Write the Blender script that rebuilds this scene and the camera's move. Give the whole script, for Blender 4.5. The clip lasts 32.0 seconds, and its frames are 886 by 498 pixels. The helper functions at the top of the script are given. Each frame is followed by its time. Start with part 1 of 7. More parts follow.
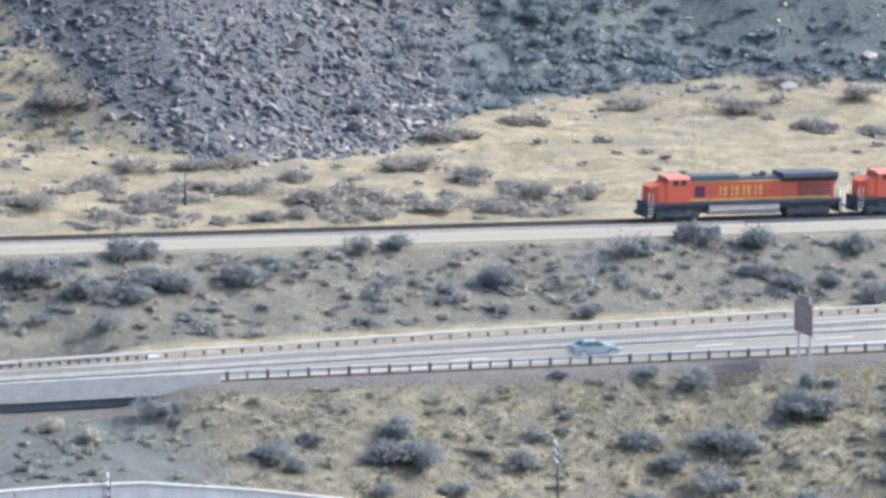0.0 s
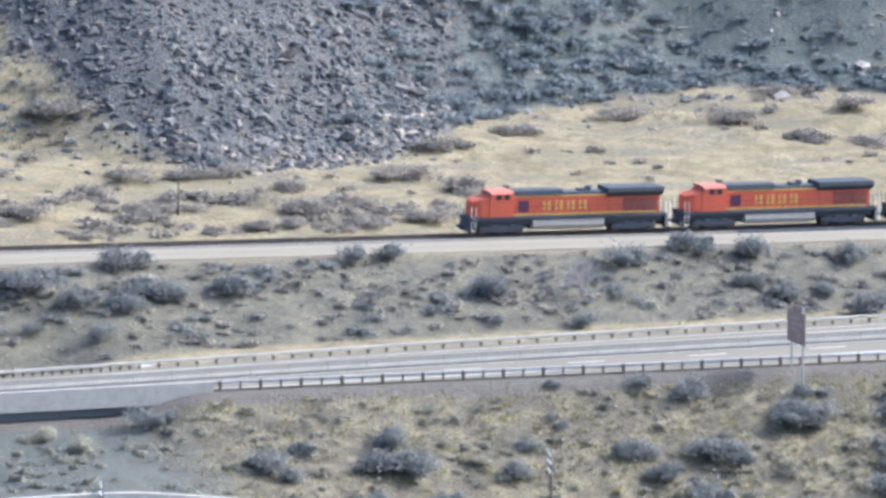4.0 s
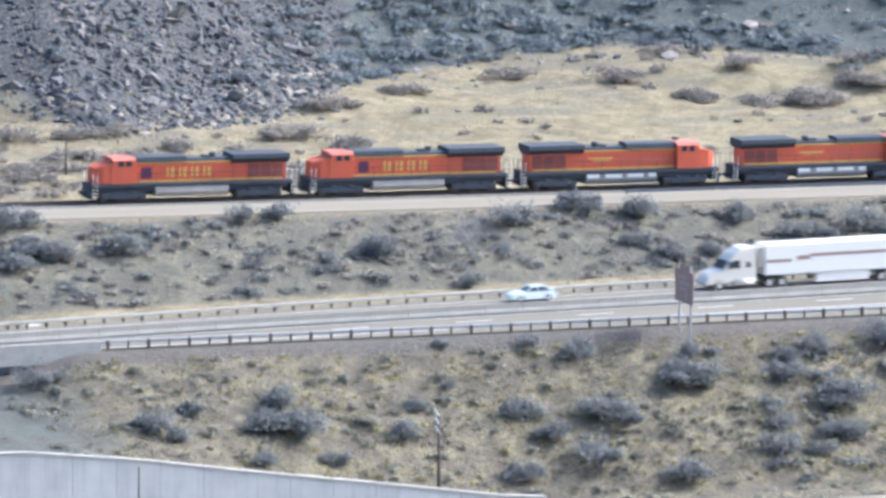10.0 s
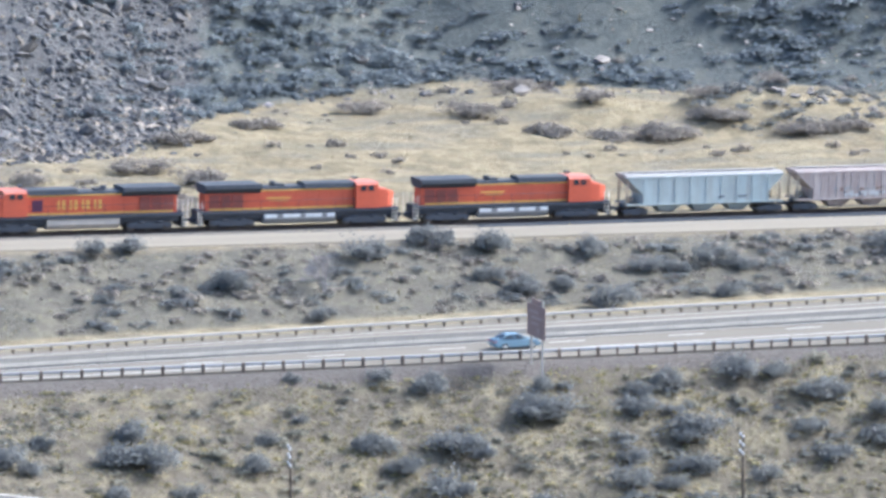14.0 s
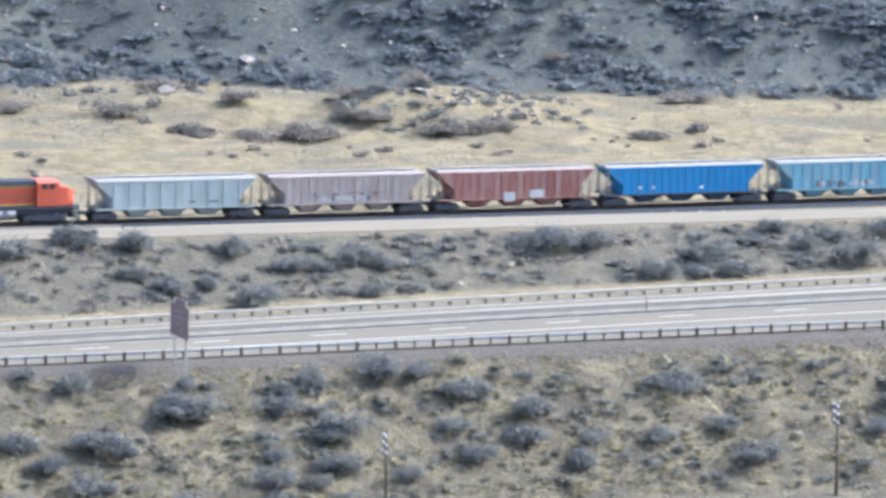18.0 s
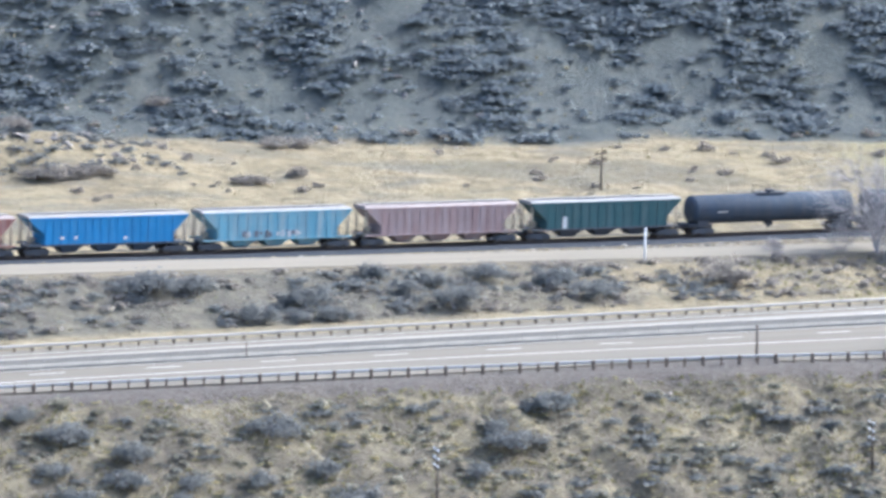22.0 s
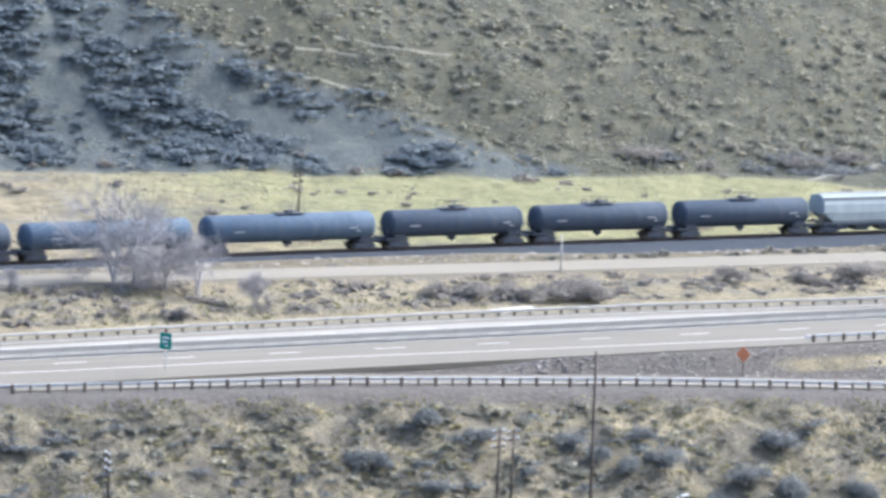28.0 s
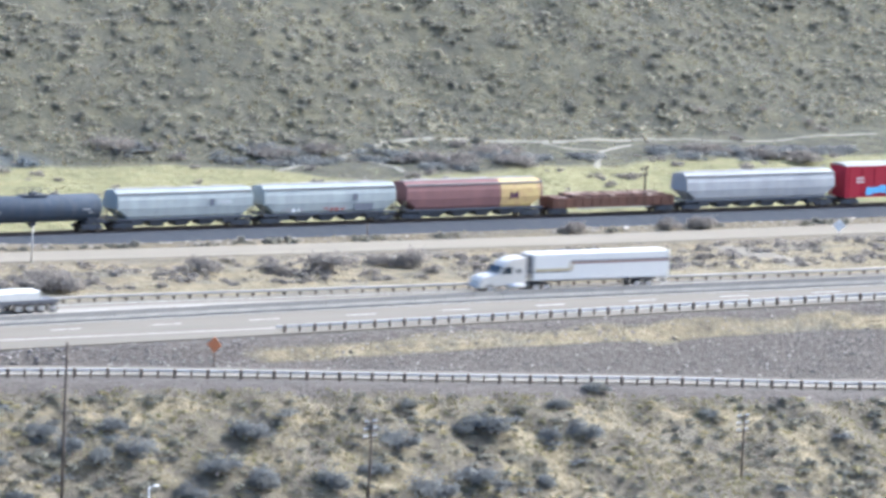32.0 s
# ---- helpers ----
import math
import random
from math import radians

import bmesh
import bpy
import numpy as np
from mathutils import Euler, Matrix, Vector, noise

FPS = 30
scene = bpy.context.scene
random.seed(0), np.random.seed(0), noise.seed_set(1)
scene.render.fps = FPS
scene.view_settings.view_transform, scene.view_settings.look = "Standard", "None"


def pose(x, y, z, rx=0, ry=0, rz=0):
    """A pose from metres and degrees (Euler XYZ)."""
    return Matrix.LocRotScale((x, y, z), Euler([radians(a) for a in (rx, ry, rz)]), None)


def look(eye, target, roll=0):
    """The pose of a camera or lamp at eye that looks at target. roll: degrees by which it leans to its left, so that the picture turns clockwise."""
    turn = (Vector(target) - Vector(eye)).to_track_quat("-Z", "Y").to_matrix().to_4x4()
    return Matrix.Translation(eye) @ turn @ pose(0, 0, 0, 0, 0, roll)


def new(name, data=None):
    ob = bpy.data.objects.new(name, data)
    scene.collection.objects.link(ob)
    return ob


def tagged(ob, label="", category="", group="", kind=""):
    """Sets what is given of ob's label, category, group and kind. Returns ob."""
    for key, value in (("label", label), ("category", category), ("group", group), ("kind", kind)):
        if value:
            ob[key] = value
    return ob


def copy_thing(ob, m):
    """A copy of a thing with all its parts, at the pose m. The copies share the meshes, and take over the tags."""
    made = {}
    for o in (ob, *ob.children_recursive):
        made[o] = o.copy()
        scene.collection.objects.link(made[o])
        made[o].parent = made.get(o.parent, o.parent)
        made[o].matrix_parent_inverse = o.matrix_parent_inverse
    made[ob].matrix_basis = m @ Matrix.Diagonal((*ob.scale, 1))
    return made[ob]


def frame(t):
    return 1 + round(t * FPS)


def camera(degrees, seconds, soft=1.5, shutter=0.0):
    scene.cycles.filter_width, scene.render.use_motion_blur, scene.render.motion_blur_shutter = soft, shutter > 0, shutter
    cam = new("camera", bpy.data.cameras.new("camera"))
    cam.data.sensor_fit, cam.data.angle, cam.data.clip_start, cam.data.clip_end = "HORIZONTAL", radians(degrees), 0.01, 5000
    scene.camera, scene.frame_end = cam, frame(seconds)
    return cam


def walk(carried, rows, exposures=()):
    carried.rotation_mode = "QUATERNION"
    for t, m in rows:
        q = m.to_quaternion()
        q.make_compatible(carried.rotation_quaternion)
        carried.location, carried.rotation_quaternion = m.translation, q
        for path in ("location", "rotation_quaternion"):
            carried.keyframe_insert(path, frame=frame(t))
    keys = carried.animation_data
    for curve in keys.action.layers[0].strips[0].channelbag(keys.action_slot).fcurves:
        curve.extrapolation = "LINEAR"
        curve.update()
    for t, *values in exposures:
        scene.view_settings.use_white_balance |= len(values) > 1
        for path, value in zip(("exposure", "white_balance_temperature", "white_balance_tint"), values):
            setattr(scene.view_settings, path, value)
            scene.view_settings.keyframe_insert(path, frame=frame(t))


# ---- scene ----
EYE = Vector((0.0, 0.0, 121.0))
LENS = 6.2
# seconds, heading to the left of +y, pitch up, roll, in degrees
HEADINGS = [
    (0, -19.6381, -8.5000, 0.200), (0.5, -19.6397, -8.5247, 0.200), (1, -19.6434, -8.5242, 0.206), (1.5, -19.6459, -8.4980, 0.215),
    (2, -19.6479, -8.4585, 0.208), (2.5, -19.6518, -8.4088, 0.209), (4.5, -19.7061, -8.4608, 0.208), (5, -19.7256, -8.5061, 0.197),
    (5.5, -19.7431, -8.5531, 0.205), (6, -19.7726, -8.6008, 0.205), (6.5, -19.8067, -8.6390, 0.211), (7, -19.8585, -8.6744, 0.199),
    (7.5, -19.9235, -8.7091, 0.217), (8, -20.0181, -8.7396, 0.240), (8.5, -20.1291, -8.7623, 0.268), (9, -20.2538, -8.7617, 0.288),
    (9.5, -20.3800, -8.7436, 0.295), (10, -20.4828, -8.7119, 0.317), (10.5, -20.5842, -8.6912, 0.338), (11, -20.7080, -8.7104, 0.363),
    (11.5, -20.8365, -8.7323, 0.361), (12, -20.9569, -8.7275, 0.386), (12.5, -21.0770, -8.6916, 0.399), (13, -21.2089, -8.6219, 0.439),
    (13.5, -21.3529, -8.5173, 0.475), (15.5, -22.3192, -8.3953, 0.728), (16, -22.7087, -8.4329, 0.810), (16.5, -23.1092, -8.4598, 0.847),
    (17, -23.4279, -8.4515, 0.919), (17.5, -23.7225, -8.4330, 0.967), (18, -24.0514, -8.4274, 1.045), (18.5, -24.4129, -8.4236, 1.082),
    (19, -24.7861, -8.4002, 1.137), (19.5, -25.1624, -8.3460, 1.179), (20, -25.5141, -8.2739, 1.244), (20.5, -25.8476, -8.1967, 1.261),
    (21, -26.1843, -8.1334, 1.324), (21.5, -26.5283, -8.1018, 1.363), (22, -26.8737, -8.0520, 1.407), (22.5, -27.2252, -7.9713, 1.500),
    (23, -27.5900, -7.8961, 1.541), (23.5, -27.9815, -7.8327, 1.625), (24, -28.4228, -7.7915, 1.705), (24.5, -28.9224, -7.7732, 1.797),
    (25, -29.4765, -7.7778, 1.853), (25.5, -30.0702, -7.7854, 1.946), (26, -30.6089, -7.7555, 2.030), (26.5, -31.0959, -7.7055, 2.118),
    (28.5, -32.6563, -7.7496, 2.305), (29, -33.1101, -7.8746, 2.354), (29.5, -33.6102, -7.9098, 2.396), (30, -34.1567, -7.8685, 2.475),
    (30.5, -34.7256, -7.7809, 2.520), (31, -35.2299, -7.6826, 2.578), (31.5, -35.6485, -7.6273, 2.615), (32, -35.9951, -7.5750, 2.642),
]


def aim(yaw, pitch, roll):
    a, b = radians(yaw), radians(pitch)
    way = Vector((-math.sin(a) * math.cos(b), math.cos(a) * math.cos(b), math.sin(b)))
    return look(EYE, EYE + 100 * way, roll)


cam = camera(LENS, 32.0, soft=3.2, shutter=0.5)
walk(cam, [(t, aim(a, b, r)) for t, a, b, r in HEADINGS], [(0, 1.60, 5130, 8), (32, 1.60, 5130, 8)])

# ---- light ----
SUN_TO = Vector((0.79, -0.035, 0.60)).normalized()
sun_data = bpy.data.lights.new("sun", "SUN")
sun_data.energy, sun_data.angle, sun_data.color = 2.05, radians(0.6), (1.0, 0.92, 0.79)
sun = new("sun", sun_data)
sun.matrix_world = look((400, 800, 300), Vector((400, 800, 300)) - SUN_TO * 100)
world = bpy.data.worlds.new("sky")
scene.world = world
world.use_nodes = True
wn = world.node_tree.nodes
sky = wn.new("ShaderNodeTexSky")
sky.sky_type, sky.sun_disc = "NISHITA", False
sky.sun_elevation = math.asin(SUN_TO.z)
sky.sun_rotation = math.atan2(SUN_TO.x, SUN_TO.y)
sky.air_density, sky.dust_density, sky.ozone_density = 1.0, 6.0, 1.0
world.node_tree.links.new(sky.outputs[0], wn["Background"].inputs[0])
wn["Background"].inputs[1].default_value = 0.15
scene.view_settings.exposure = 0.95


# ---- materials ----
def shader(name, rough=0.8, metal=0.0):
    m = bpy.data.materials.new(name)
    m.use_nodes = True
    nt = m.node_tree
    b = nt.nodes["Principled BSDF"]
    b.inputs["Roughness"].default_value, b.inputs["Metallic"].default_value = rough, metal
    b.inputs["Specular IOR Level"].default_value = 0.3
    return m, nt, b


def noise_tex(nt, scale, detail=5.0, rough=0.6, stretch=None):
    n = nt.nodes.new("ShaderNodeTexNoise")
    n.inputs["Scale"].default_value, n.inputs["Detail"].default_value = scale, detail
    n.inputs["Roughness"].default_value = rough
    co = nt.nodes.new("ShaderNodeTexCoord")
    if stretch:
        mp = nt.nodes.new("ShaderNodeMapping")
        mp.inputs["Scale"].default_value = stretch
        nt.links.new(co.outputs["Object"], mp.inputs[0])
        nt.links.new(mp.outputs[0], n.inputs["Vector"])
    else:
        nt.links.new(co.outputs["Object"], n.inputs["Vector"])
    return n.outputs["Fac"]


def ramp(nt, fac, stops):
    r = nt.nodes.new("ShaderNodeValToRGB")
    while len(r.color_ramp.elements) < len(stops):
        r.color_ramp.elements.new(0.5)
    for e, (p, c) in zip(r.color_ramp.elements, stops):
        e.position, e.color = p, (*c, 1)
    nt.links.new(fac, r.inputs[0])
    return r.outputs[0]


def mix(nt, fac, a, b, mode="MIX"):
    m = nt.nodes.new("ShaderNodeMix")
    m.data_type, m.blend_type = "RGBA", mode
    for socket, v in ((m.inputs["Factor"], fac), (m.inputs["A"], a), (m.inputs["B"], b)):
        if isinstance(v, (int, float)):
            socket.default_value = v
        elif isinstance(v, tuple):
            socket.default_value = (*v, 1)
        else:
            nt.links.new(v, socket)
    return m.outputs["Result"]


def bump(nt, b, height, strength=0.4, dist=0.05):
    n = nt.nodes.new("ShaderNodeBump")
    n.inputs["Strength"].default_value, n.inputs["Distance"].default_value = strength, dist
    nt.links.new(height, n.inputs["Height"])
    nt.links.new(n.outputs[0], b.inputs["Normal"])


def plain(name, colour, rough=0.6, metal=0.0, wear=0.25, scale=1.2, dirt=(0.12, 0.1, 0.08), fine=14.0, vary=0.0):
    """Paint, metal or concrete with broad stains, fine grain and a slight relief."""
    m, nt, b = shader(name, rough, metal)
    broad, grain = noise_tex(nt, scale, 6, 0.65), noise_tex(nt, fine, 4, 0.6)
    stain = ramp(nt, broad, [(0.38, (0, 0, 0)), (0.72, (1, 1, 1))])
    k = nt.nodes.new("ShaderNodeMath")
    k.operation = "MULTIPLY"
    nt.links.new(stain, k.inputs[0])
    k.inputs[1].default_value = wear
    c = mix(nt, k.outputs[0], colour, dirt)
    g = ramp(nt, grain, [(0.3, (0.82, 0.82, 0.82)), (0.7, (1.1, 1.1, 1.1))])
    c = mix(nt, 1.0, c, g, "MULTIPLY")
    if vary:
        info = nt.nodes.new("ShaderNodeObjectInfo")
        v = ramp(nt, info.outputs["Random"], [(0, (1 - vary,) * 3), (1, (1 + vary,) * 3)])
        c = mix(nt, 1.0, c, v, "MULTIPLY")
    nt.links.new(c, b.inputs["Base Color"])
    bump(nt, b, grain, 0.2, 0.02)
    return m


def foliage(name, dark, light, tip):
    """Leaves that differ clump by clump."""
    m, nt, b = shader(name, 0.85)
    g = nt.nodes.new("ShaderNodeNewGeometry")
    c = ramp(nt, g.outputs["Random Per Island"], [(0.0, dark), (0.6, light), (1.0, tip)])
    n = ramp(nt, noise_tex(nt, 0.35, 3), [(0.3, (0.82, 0.82, 0.84)), (0.7, (1.15, 1.14, 1.1))])
    c = mix(nt, 1.0, c, n, "MULTIPLY")
    nt.links.new(c, b.inputs["Base Color"])
    b.inputs["Specular IOR Level"].default_value = 0.05
    thin = nt.nodes.new("ShaderNodeBsdfTranslucent")
    both = nt.nodes.new("ShaderNodeMixShader")
    both.inputs[0].default_value = 0.55
    nt.links.new(c, thin.inputs[0])
    nt.links.new(b.outputs[0], both.inputs[1])
    nt.links.new(thin.outputs[0], both.inputs[2])
    nt.links.new(both.outputs[0], nt.nodes["Material Output"].inputs[0])
    return m


def attribute(nt, name):
    a = nt.nodes.new("ShaderNodeAttribute")
    a.attribute_name = name
    return a.outputs["Fac"]


def ground_material():
    m, nt, b = shader("dry_grassland", 0.95)
    big, mid, small = noise_tex(nt, 0.05, 5), noise_tex(nt, 0.35, 6, 0.7), noise_tex(nt, 2.2, 6, 0.75)
    straw = ramp(nt, mid, [(0.32, (0.147, 0.118, 0.076)), (0.5, (0.243, 0.198, 0.121)), (0.68, (0.339, 0.284, 0.182))])
    soil = ramp(nt, mid, [(0.32, (0.096, 0.089, 0.073)), (0.52, (0.138, 0.125, 0.096)), (0.7, (0.218, 0.188, 0.134))])
    green = ramp(nt, mid, [(0.3, (0.165, 0.155, 0.072)), (0.7, (0.29, 0.265, 0.135))])
    scree = ramp(nt, small, [(0.3, (0.050, 0.052, 0.059)), (0.6, (0.108, 0.104, 0.104)), (0.8, (0.198, 0.180, 0.153))])
    gold = ramp(nt, mid, [(0.32, (0.087, 0.076, 0.061)), (0.5, (0.148, 0.126, 0.090)), (0.68, (0.253, 0.213, 0.133))])
    # brush cover with the hill's shade and haze blue mixed into its colour
    shaded_scrub = ramp(nt, mid, [(0.3, (0.068, 0.077, 0.078)), (0.55, (0.098, 0.105, 0.1)), (0.75, (0.145, 0.143, 0.117))])
    olive = ramp(nt, mid, [(0.3, (0.058, 0.056, 0.045)), (0.52, (0.09, 0.085, 0.058)), (0.72, (0.16, 0.145, 0.085))])
    gravel = ramp(nt, small, [(0.3, (0.099, 0.084, 0.073)), (0.6, (0.133, 0.116, 0.101)), (0.8, (0.189, 0.168, 0.144))])
    patch = ramp(nt, big, [(0.40, (0, 0, 0)), (0.60, (1, 1, 1))])
    mat = ramp(nt, noise_tex(nt, 1.0, 5, 0.65, (0.07, 0.2, 0.2)), [(0.5, (0, 0, 0)), (0.64, (0.85, 0.85, 0.85))])
    straw = mix(nt, mat, straw, ramp(nt, small, [(0.3, (0.121, 0.105, 0.083)), (0.7, (0.217, 0.192, 0.150))]))
    c = mix(nt, patch, soil, straw)
    for name, layer in (("gold", gold), ("straw", straw), ("soil", soil), ("green", green), ("olive", olive), ("shaded_scrub", shaded_scrub), ("scree", scree), ("gravel", gravel)):
        s = nt.nodes.new("ShaderNodeMath")
        s.operation = "ADD"
        nt.links.new(attribute(nt, name), s.inputs[0])
        nt.links.new(mid, s.inputs[1])
        f = ramp(nt, s.outputs[0], [(0.62, (0, 0, 0)), (0.95, (1, 1, 1))])
        c = mix(nt, f, c, layer)
    fine = ramp(nt, small, [(0.25, (0.66, 0.65, 0.64)), (0.75, (1.30, 1.30, 1.26))])
    nt.links.new(mix(nt, 1.0, c, fine, "MULTIPLY"), b.inputs["Base Color"])
    bump(nt, b, small, 0.9, 0.5)
    return m


def asphalt_material(name, low, high):
    m, nt, b = shader(name, 0.85)
    lanes = noise_tex(nt, 1.0, 5, 0.6, (0.03, 0.5, 1.0))
    grain = noise_tex(nt, 9.0, 4, 0.7)
    c = ramp(nt, lanes, [(0.3, low), (0.7, high)])
    g = ramp(nt, grain, [(0.3, (0.86, 0.86, 0.86)), (0.7, (1.1, 1.1, 1.1))])
    nt.links.new(mix(nt, 1.0, c, g, "MULTIPLY"), b.inputs["Base Color"])
    bump(nt, b, grain, 0.2, 0.01)
    return m


M_GROUND = ground_material()
M_ASPHALT = asphalt_material("worn_asphalt", (0.135, 0.116, 0.087), (0.174, 0.150, 0.115))
M_ROAD2 = asphalt_material("pale_chipseal", (0.174, 0.148, 0.108), (0.217, 0.187, 0.140))
M_LINE = plain("road_paint", (0.459, 0.440, 0.398), 0.6, wear=0.4, dirt=(0.267, 0.260, 0.253))
M_CONCRETE = plain("barrier_concrete", (0.43, 0.40, 0.35), 0.85, wear=0.35, dirt=(0.176, 0.168, 0.160))
M_BARRIER = plain("weathered_barrier_concrete", (0.33, 0.30, 0.255), 0.85, wear=0.4, dirt=(0.16, 0.15, 0.14))
M_GALV = plain("galvanised_steel", (0.417, 0.396, 0.356), 0.5, 0.1, wear=0.3, dirt=(0.272, 0.246, 0.213))
# weathered galvanised copy, toned down for the shaded backs of the near rails
M_GALV_SHADED = plain("shaded_rail_back", (0.38, 0.385, 0.385), 0.6, 0.1, wear=0.3, dirt=(0.15, 0.14, 0.13))
M_WOODPOST = plain("weathered_post_wood", (0.13, 0.10, 0.08), 0.9, wear=0.4)
M_POLE = plain("creosoted_pole_wood", (0.085, 0.065, 0.05), 0.9, wear=0.4)
# ballast colour darkened to hold the train's shadow
M_TRAINSHADE = plain("shaded_ballast", (0.038, 0.043, 0.054), 0.95, wear=0.5, scale=0.6, dirt=(0.06, 0.06, 0.064), fine=4.0)
M_BALLAST = plain("dusty_track_ballast", (0.138, 0.124, 0.107), 0.95, wear=0.5, scale=0.6, dirt=(0.196, 0.173, 0.145), fine=4.0)
M_RAIL = plain("rusty_rail_steel", (0.085, 0.065, 0.058), 0.6, 0.5, wear=0.4)
M_TIE = plain("tie_wood", (0.06, 0.058, 0.06), 0.9, wear=0.4)
M_ROCK = plain("basalt_rock", (0.088, 0.089, 0.096), 0.9, wear=0.55, scale=0.8, dirt=(0.30, 0.25, 0.19), vary=0.25)
M_ORANGE = plain("orange_loco_paint", (0.53, 0.106, 0.053), 0.55, wear=0.45, scale=0.5, dirt=(0.27, 0.08, 0.052))
M_BLACK = plain("sooty_black_paint", (0.046, 0.052, 0.066), 0.75, wear=0.4, dirt=(0.10, 0.097, 0.10))


# ---- helpers for shapes ----
def part(name, bm, material, parent=None, label=""):
    me = bpy.data.meshes.new(name)
    bm.to_mesh(me)
    bm.free()
    for mat in (material if isinstance(material, (list, tuple)) else [material]):
        me.materials.append(mat)
    ob = new(name, me)
    if parent:
        ob.parent = parent
    if label:
        ob["label"] = label
    return ob


def again(name, mesh, parent, x=0, y=0, z=0, rz=0, rx=0, ry=0):
    """Another piece on the mesh of an earlier one."""
    ob = new(name, mesh)
    ob.parent = parent
    ob.matrix_basis = pose(x, y, z, rx, ry, rz)
    return ob


def empty(name, m=None, label="", category="", group="", kind=""):
    ob = new(name)
    if m is not None:
        ob.matrix_basis = m
    return tagged(ob, label, category, group, kind)


def box(bm, x, y, z, sx, sy, sz, rot=None, mat=0):
    """A box centred at x, y, z with full sizes."""
    m = Matrix.Translation((x, y, z)) @ (rot.to_4x4() if rot else Matrix.Identity(4)) @ Matrix.Diagonal((sx, sy, sz, 1))
    vs = [bm.verts.new(m @ Vector(v)) for v in ((-.5, -.5, -.5), (.5, -.5, -.5), (.5, .5, -.5), (-.5, .5, -.5), (-.5, -.5, .5), (.5, -.5, .5), (.5, .5, .5), (-.5, .5, .5))]
    for f in ((0, 3, 2, 1), (4, 5, 6, 7), (0, 1, 5, 4), (1, 2, 6, 5), (2, 3, 7, 6), (3, 0, 4, 7)):
        face = bm.faces.new([vs[i] for i in f])
        face.material_index = mat
    return vs


def tube(bm, a, b, r, sides=10, r2=None, caps=True, mat=0, smooth=True):
    a, b = Vector(a), Vector(b)
    r2 = r if r2 is None else r2
    d = (b - a).normalized()
    u = d.orthogonal().normalized()
    w = d.cross(u)
    rings = []
    for p, q in ((a, r), (b, r2)):
        rings.append([bm.verts.new(p + q * (math.cos(2 * math.pi * i / sides) * u + math.sin(2 * math.pi * i / sides) * w)) for i in range(sides)])
    for i in range(sides):
        f = bm.faces.new((rings[0][i], rings[0][(i + 1) % sides], rings[1][(i + 1) % sides], rings[1][i]))
        f.smooth, f.material_index = smooth, mat
    if caps:
        bm.faces.new(rings[0][::-1]).material_index = mat
        bm.faces.new(rings[1]).material_index = mat


def prism(bm, outline, y0, y1, mat=0):
    """An outline in x and z, drawn out along y."""
    a = [bm.verts.new((x, y0, z)) for x, z in outline]
    b = [bm.verts.new((x, y1, z)) for x, z in outline]
    n = len(outline)
    faces = [bm.faces.new(a), bm.faces.new(b[::-1])]
    faces += [bm.faces.new((a[i], b[i], b[(i + 1) % n], a[(i + 1) % n])) for i in range(n)]
    for f in faces:
        f.material_index = mat
    bmesh.ops.recalc_face_normals(bm, faces=faces)


def loft(bm, sections, closed=True, caps=True, mat=0, smooth=False):
    """Skin over sections of equal length, each a list of points."""
    rings = [[bm.verts.new(p) for p in s] for s in sections]
    n = len(rings[0])
    faces = []
    for r, s in zip(rings, rings[1:]):
        for i in range(n if closed else n - 1):
            faces.append(bm.faces.new((r[i], r[(i + 1) % n], s[(i + 1) % n], s[i])))
    for f in faces:
        f.smooth = smooth
    if caps:
        faces += [bm.faces.new(rings[0][::-1]), bm.faces.new(rings[-1])]
    for f in faces:
        f.material_index = mat
    bmesh.ops.recalc_face_normals(bm, faces=faces)


def bevel(bm, width=0.03, segments=1):
    bmesh.ops.bevel(bm, geom=list(bm.edges), offset=width, segments=segments, affect="EDGES", clamp_overlap=True)


# ---- plan: lines along the valley, as x against y and z ----
def line(xs, vs):
    return lambda x: np.interp(x, xs, vs)


far_rail_y = line([-2000, 190, 209, 250, 290, 330, 415, 450, 475, 510, 565, 700, 3000], [640, 703, 705.5, 709, 711, 712.3, 714, 714, 713, 709.5, 705, 697, 560])
near_rail_y = line([-2000, 190, 228, 265, 300, 342, 372, 417, 452, 491, 541, 640, 3000], [620, 693.5, 693.5, 691.2, 689.5, 687.5, 685, 680.5, 678, 674, 671, 667, 640])
near_rail_z = line([-2000, 380, 417, 452, 465, 491, 519, 541, 640, 3000], [0, 0, -0.35, -1.7, -2.3, -3.6, -5.1, -6.5, -11, -12])
near_edge_y = line([-2000, 190, 228, 265, 300, 342, 400, 480, 555, 700, 3000], [621, 694.3, 694.3, 692, 690.3, 688.5, 688.2, 688.0, 688.0, 681, 545])
base_y = line([-2000, 200, 300, 420, 475, 523, 640, 3000], [640, 665, 665, 661, 652, 650, 640, 620])
base_z = line([-2000, 150, 200, 209, 220, 230, 243, 256, 400, 480, 540, 3000], [-6, -6, -4, -4, -5.3, -6.9, -8.8, -10.8, -10.8, -13.5, -15, -15])
lower_z = line([-2000, 400, 480, 540, 3000], [-10.9, -10.9, -13.6, -15.1, -15.1])
track_z = line([-3000, 100, 220, 300, 350, 400, 450, 500, 560, 600, 700, 3000], [8, 8, 5.55, 4.05, 3.3, 2.7, 2.4, 2.05, 1.4, 1.0, 0.0, 0])
